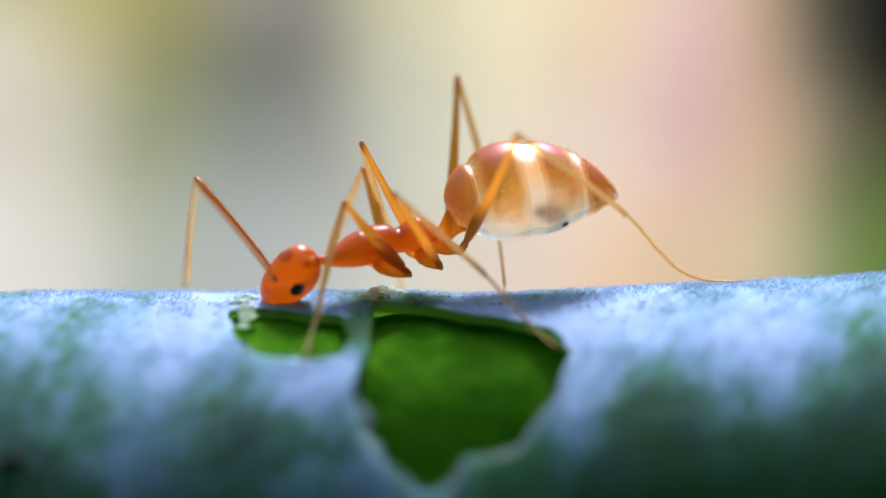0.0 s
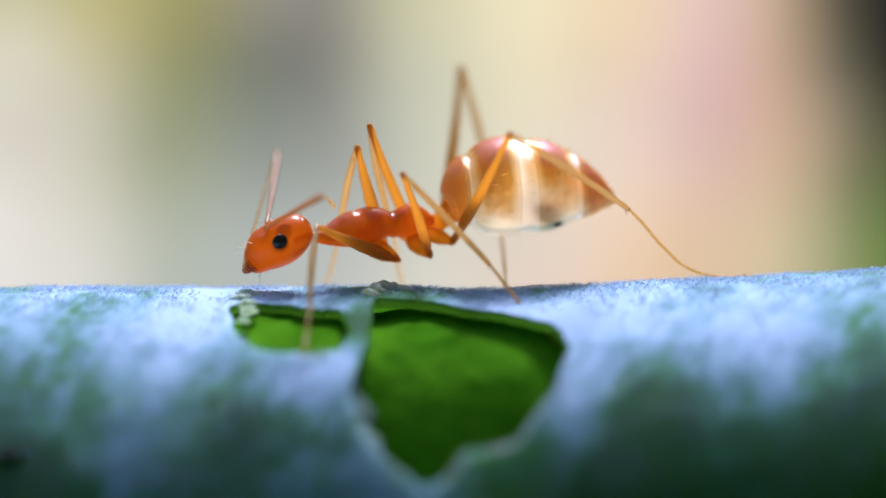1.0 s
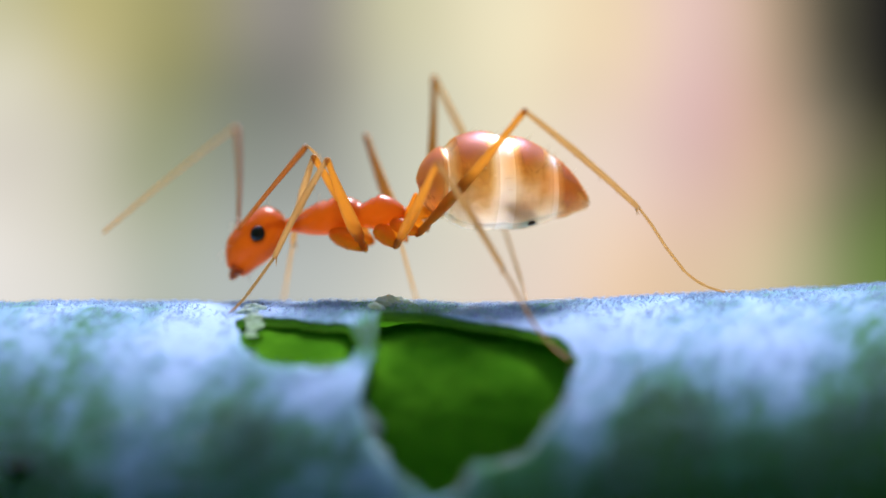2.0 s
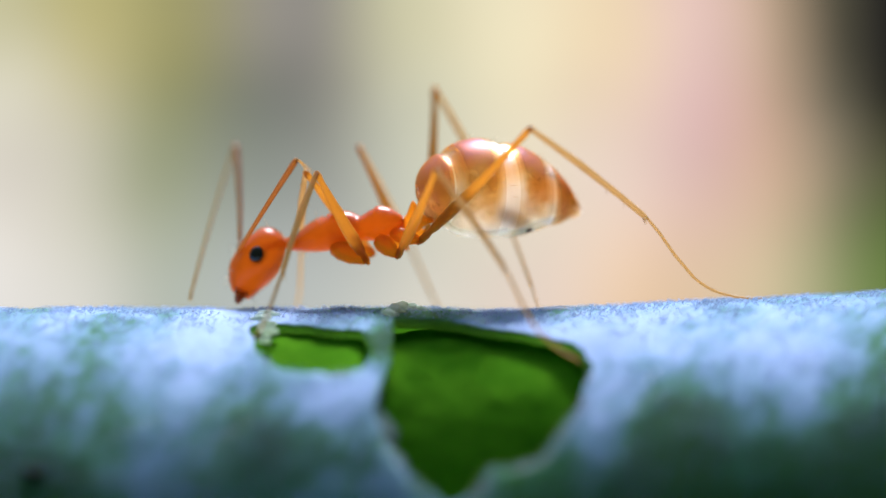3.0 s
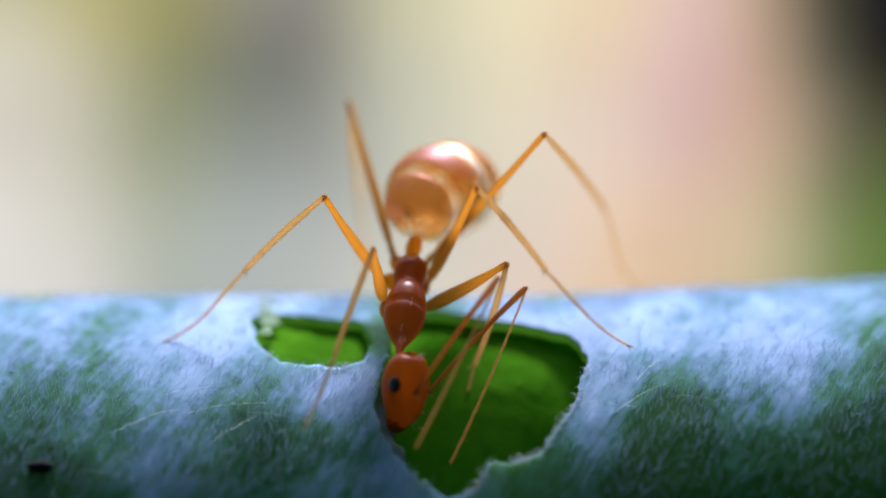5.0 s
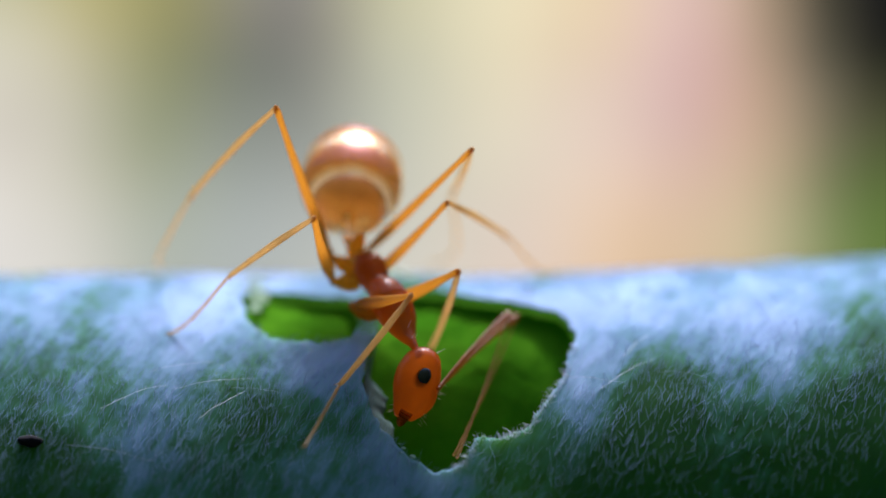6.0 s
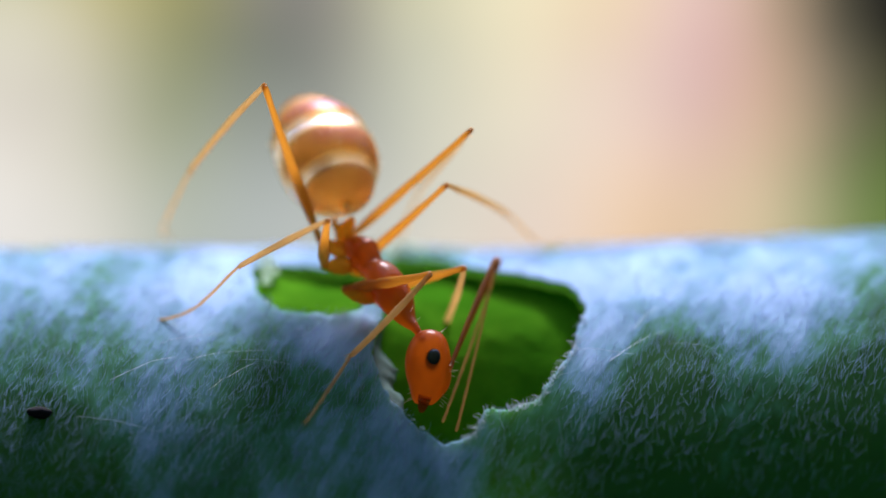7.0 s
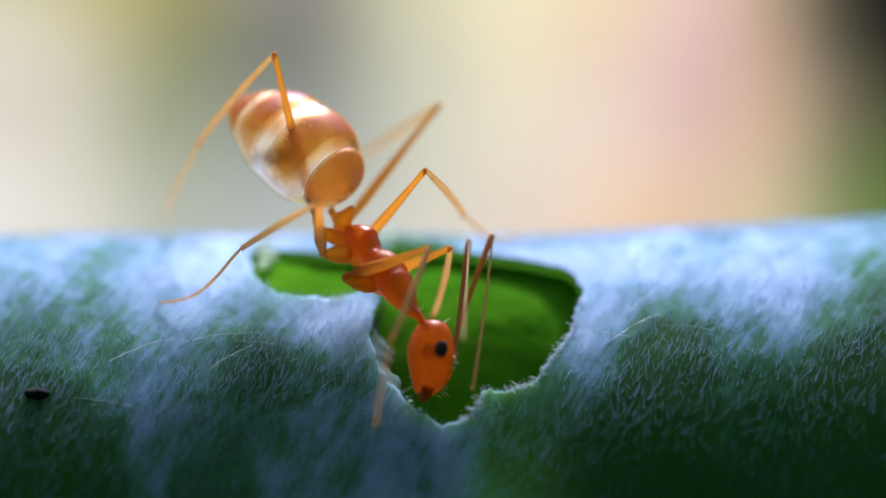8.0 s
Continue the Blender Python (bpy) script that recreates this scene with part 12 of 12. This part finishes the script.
        (7.867, pose(0.440 * MM, -0.130 * MM, 0.280 * MM, 84.6, -3.3, 150.8)), (8, pose(0.440 * MM, -0.130 * MM, 0.280 * MM, 80.8, -5.5, 152.4)),
    ])
    walk(MOVES['Rwhip'], [
        (0, pose(0.851 * MM, -1.836 * MM, 0.581 * MM, 17.2, -26.6, 93.0)), (0.1333, pose(0.712 * MM, -1.865 * MM, 0.573 * MM, 22.5, -28.5, 84.3)),
        (0.2667, pose(0.566 * MM, -1.881 * MM, 0.573 * MM, 27.9, -29.5, 75.2)), (0.3667, pose(0.465 * MM, -1.886 * MM, 0.568 * MM, 32.2, -30.2, 68.4)),
        (0.5, pose(0.358 * MM, -1.889 * MM, 0.539 * MM, 39.0, -31.6, 59.0)), (0.6, pose(0.167 * MM, -1.873 * MM, 0.513 * MM, 43.0, -35.7, 47.5)),
        (0.7, pose(-0.132 * MM, -1.795 * MM, 0.541 * MM, 44.4, -41.4, 32.9)), (0.8, pose(-0.276 * MM, -1.708 * MM, 0.687 * MM, 41.1, -40.6, 28.2)),
        (0.9, pose(-0.064 * MM, -1.774 * MM, 0.740 * MM, 36.4, -14.1, 51.9)), (1, pose(0.146 * MM, -1.839 * MM, 0.683 * MM, 98.1, 15.1, 67.9)),
        (1.1, pose(-0.010 * MM, -1.791 * MM, 0.735 * MM, 91.4, 15.8, 58.7)), (1.2, pose(-0.193 * MM, -1.733 * MM, 0.725 * MM, 74.9, 10.2, 49.9)),
        (1.433, pose(-0.309 * MM, -1.673 * MM, 0.756 * MM, 54.5, 1.4, 43.2)), (1.633, pose(-0.409 * MM, -1.606 * MM, 0.798 * MM, 43.8, -6.6, 37.0)),
        (1.867, pose(-0.508 * MM, -1.521 * MM, 0.860 * MM, 37.4, -15.3, 29.9)), (2.067, pose(-0.569 * MM, -1.452 * MM, 0.915 * MM, 34.5, -21.1, 25.0)),
        (2.3, pose(-0.614 * MM, -1.388 * MM, 0.968 * MM, 31.4, -24.8, 22.7)), (2.4, pose(-0.621 * MM, -1.362 * MM, 1.004 * MM, 31.9, -12.5, 26.0)),
        (2.5, pose(-0.614 * MM, -1.353 * MM, 1.030 * MM, 35.9, 1.9, 31.0)), (2.6, pose(-0.660 * MM, -1.346 * MM, 0.974 * MM, 24.3, 4.9, 39.1)),
        (2.7, pose(-0.711 * MM, -1.326 * MM, 0.922 * MM, 3.6, 6.4, 45.1)), (2.8, pose(-0.706 * MM, -1.316 * MM, 0.951 * MM, 16.1, 8.2, 41.7)),
        (2.9, pose(-0.688 * MM, -1.311 * MM, 0.989 * MM, 35.3, 10.1, 35.9)), (3, pose(-0.665 * MM, -1.316 * MM, 1.016 * MM, 43.8, 10.1, 31.6)),
        (3.1, pose(-0.621 * MM, -1.305 * MM, 1.094 * MM, 32.8, 0.9, 29.2)), (3.2, pose(-0.528 * MM, -1.267 * MM, 1.249 * MM, 25.3, -15.4, 25.4)),
        (3.3, pose(-0.404 * MM, -1.225 * MM, 1.401 * MM, 26.0, -25.5, 20.0)), (3.4, pose(-0.178 * MM, -1.129 * MM, 1.617 * MM, 33.4, -22.2, 1.9)),
        (3.5, pose(-0.013 * MM, -1.048 * MM, 1.736 * MM, 34.5, -13.4, -15.2)), (3.6, pose(-0.154 * MM, -1.118 * MM, 1.636 * MM, 41.5, -19.3, -28.0)),
        (3.7, pose(-0.291 * MM, -1.175 * MM, 1.522 * MM, 45.1, -7.8, -59.3)), (3.733, pose(-0.327 * MM, -1.105 * MM, 1.557 * MM, 44.3, -9.2, -58.3)),
        (3.8, pose(-0.274 * MM, -1.053 * MM, 1.624 * MM, 42.4, -14.2, -56.3)), (3.833, pose(0.243 * MM, -1.291 * MM, 1.615 * MM, 20.0, 3.6, -74.0)),
        (3.9, pose(1.402 * MM, -1.158 * MM, 1.369 * MM, -70.3, 58.3, -140.3)), (3.933, pose(0.880 * MM, -1.140 * MM, 1.678 * MM, -44.1, 70.0, -126.9)),
        (4, pose(-0.744 * MM, -0.845 * MM, 1.401 * MM, 79.0, 62.0, -46.5)), (4.1, pose(-0.963 * MM, -0.821 * MM, 1.130 * MM, 103.4, 54.5, -25.6)),
        (4.2, pose(-0.982 * MM, -0.896 * MM, 1.028 * MM, 117.6, 49.6, -8.3)), (4.367, pose(-1.093 * MM, -0.859 * MM, 0.816 * MM, 138.8, 46.5, 2.3)),
        (4.5, pose(-1.213 * MM, -0.691 * MM, 0.628 * MM, 155.5, 36.0, 7.8)), (4.667, pose(-1.318 * MM, -0.305 * MM, 0.495 * MM, 174.5, 18.3, 4.6)),
        (4.833, pose(-1.297 * MM, 0.148 * MM, 0.551 * MM, 176.3, 3.2, -9.2)), (5, pose(-1.160 * MM, 0.511 * MM, 0.723 * MM, 17.0, -4.1, -27.6)),
        (5.133, pose(-1.028 * MM, 0.704 * MM, 0.843 * MM, 21.5, -5.1, -39.1)), (5.3, pose(-0.918 * MM, 0.861 * MM, 0.864 * MM, 16.2, -3.6, -42.9)),
        (5.4, pose(-0.788 * MM, 1.039 * MM, 0.821 * MM, -2.1, -2.8, -42.8)), (5.5, pose(-0.672 * MM, 1.166 * MM, 0.782 * MM, -23.0, -1.9, -41.4)),
        (5.633, pose(-0.737 * MM, 1.104 * MM, 0.788 * MM, -28.2, -0.5, -36.9)), (5.733, pose(-0.799 * MM, 1.036 * MM, 0.803 * MM, -28.8, -0.2, -33.4)),
        (5.867, pose(-0.863 * MM, 0.958 * MM, 0.815 * MM, -27.6, -0.8, -30.0)), (6, pose(-0.888 * MM, 0.927 * MM, 0.818 * MM, -27.2, -1.5, -28.4)),
        (6.133, pose(-0.914 * MM, 0.941 * MM, 0.712 * MM, -25.6, -3.5, -29.8)), (6.267, pose(-0.967 * MM, 0.930 * MM, 0.536 * MM, -14.4, -8.0, -32.8)),
        (6.367, pose(-0.996 * MM, 0.905 * MM, 0.465 * MM, -5.0, -11.2, -34.3)), (6.5, pose(-1.004 * MM, 0.895 * MM, 0.461 * MM, -3.8, -12.1, -34.2)),
        (6.633, pose(-1.025 * MM, 0.850 * MM, 0.528 * MM, -15.3, -6.4, -29.9)), (6.733, pose(-1.058 * MM, 0.776 * MM, 0.602 * MM, -34.6, -0.3, -23.6)),
        (6.867, pose(-1.088 * MM, 0.687 * MM, 0.689 * MM, -55.9, 4.6, -14.8)), (7, pose(-1.087 * MM, 0.683 * MM, 0.701 * MM, -59.4, 4.7, -11.9)),
        (7.133, pose(-1.083 * MM, 0.732 * MM, 0.607 * MM, -45.1, 2.0, -20.7)), (7.267, pose(-1.088 * MM, 0.766 * MM, 0.459 * MM, 45.6, -1.1, -37.4)),
        (7.367, pose(-1.085 * MM, 0.785 * MM, 0.349 * MM, 76.1, -2.5, -49.8)), (7.5, pose(-1.073 * MM, 0.807 * MM, 0.261 * MM, 86.1, -2.7, -59.1)),
        (7.633, pose(-1.074 * MM, 0.806 * MM, 0.264 * MM, 89.3, -0.9, -60.2)), (7.733, pose(-1.088 * MM, 0.783 * MM, 0.305 * MM, 91.1, 1.5, -59.1)),
        (7.867, pose(-1.112 * MM, 0.736 * MM, 0.383 * MM, 93.3, 5.4, -56.5)), (8, pose(-1.130 * MM, 0.691 * MM, 0.452 * MM, 95.7, 9.1, -54.3)),
    ])


motions()
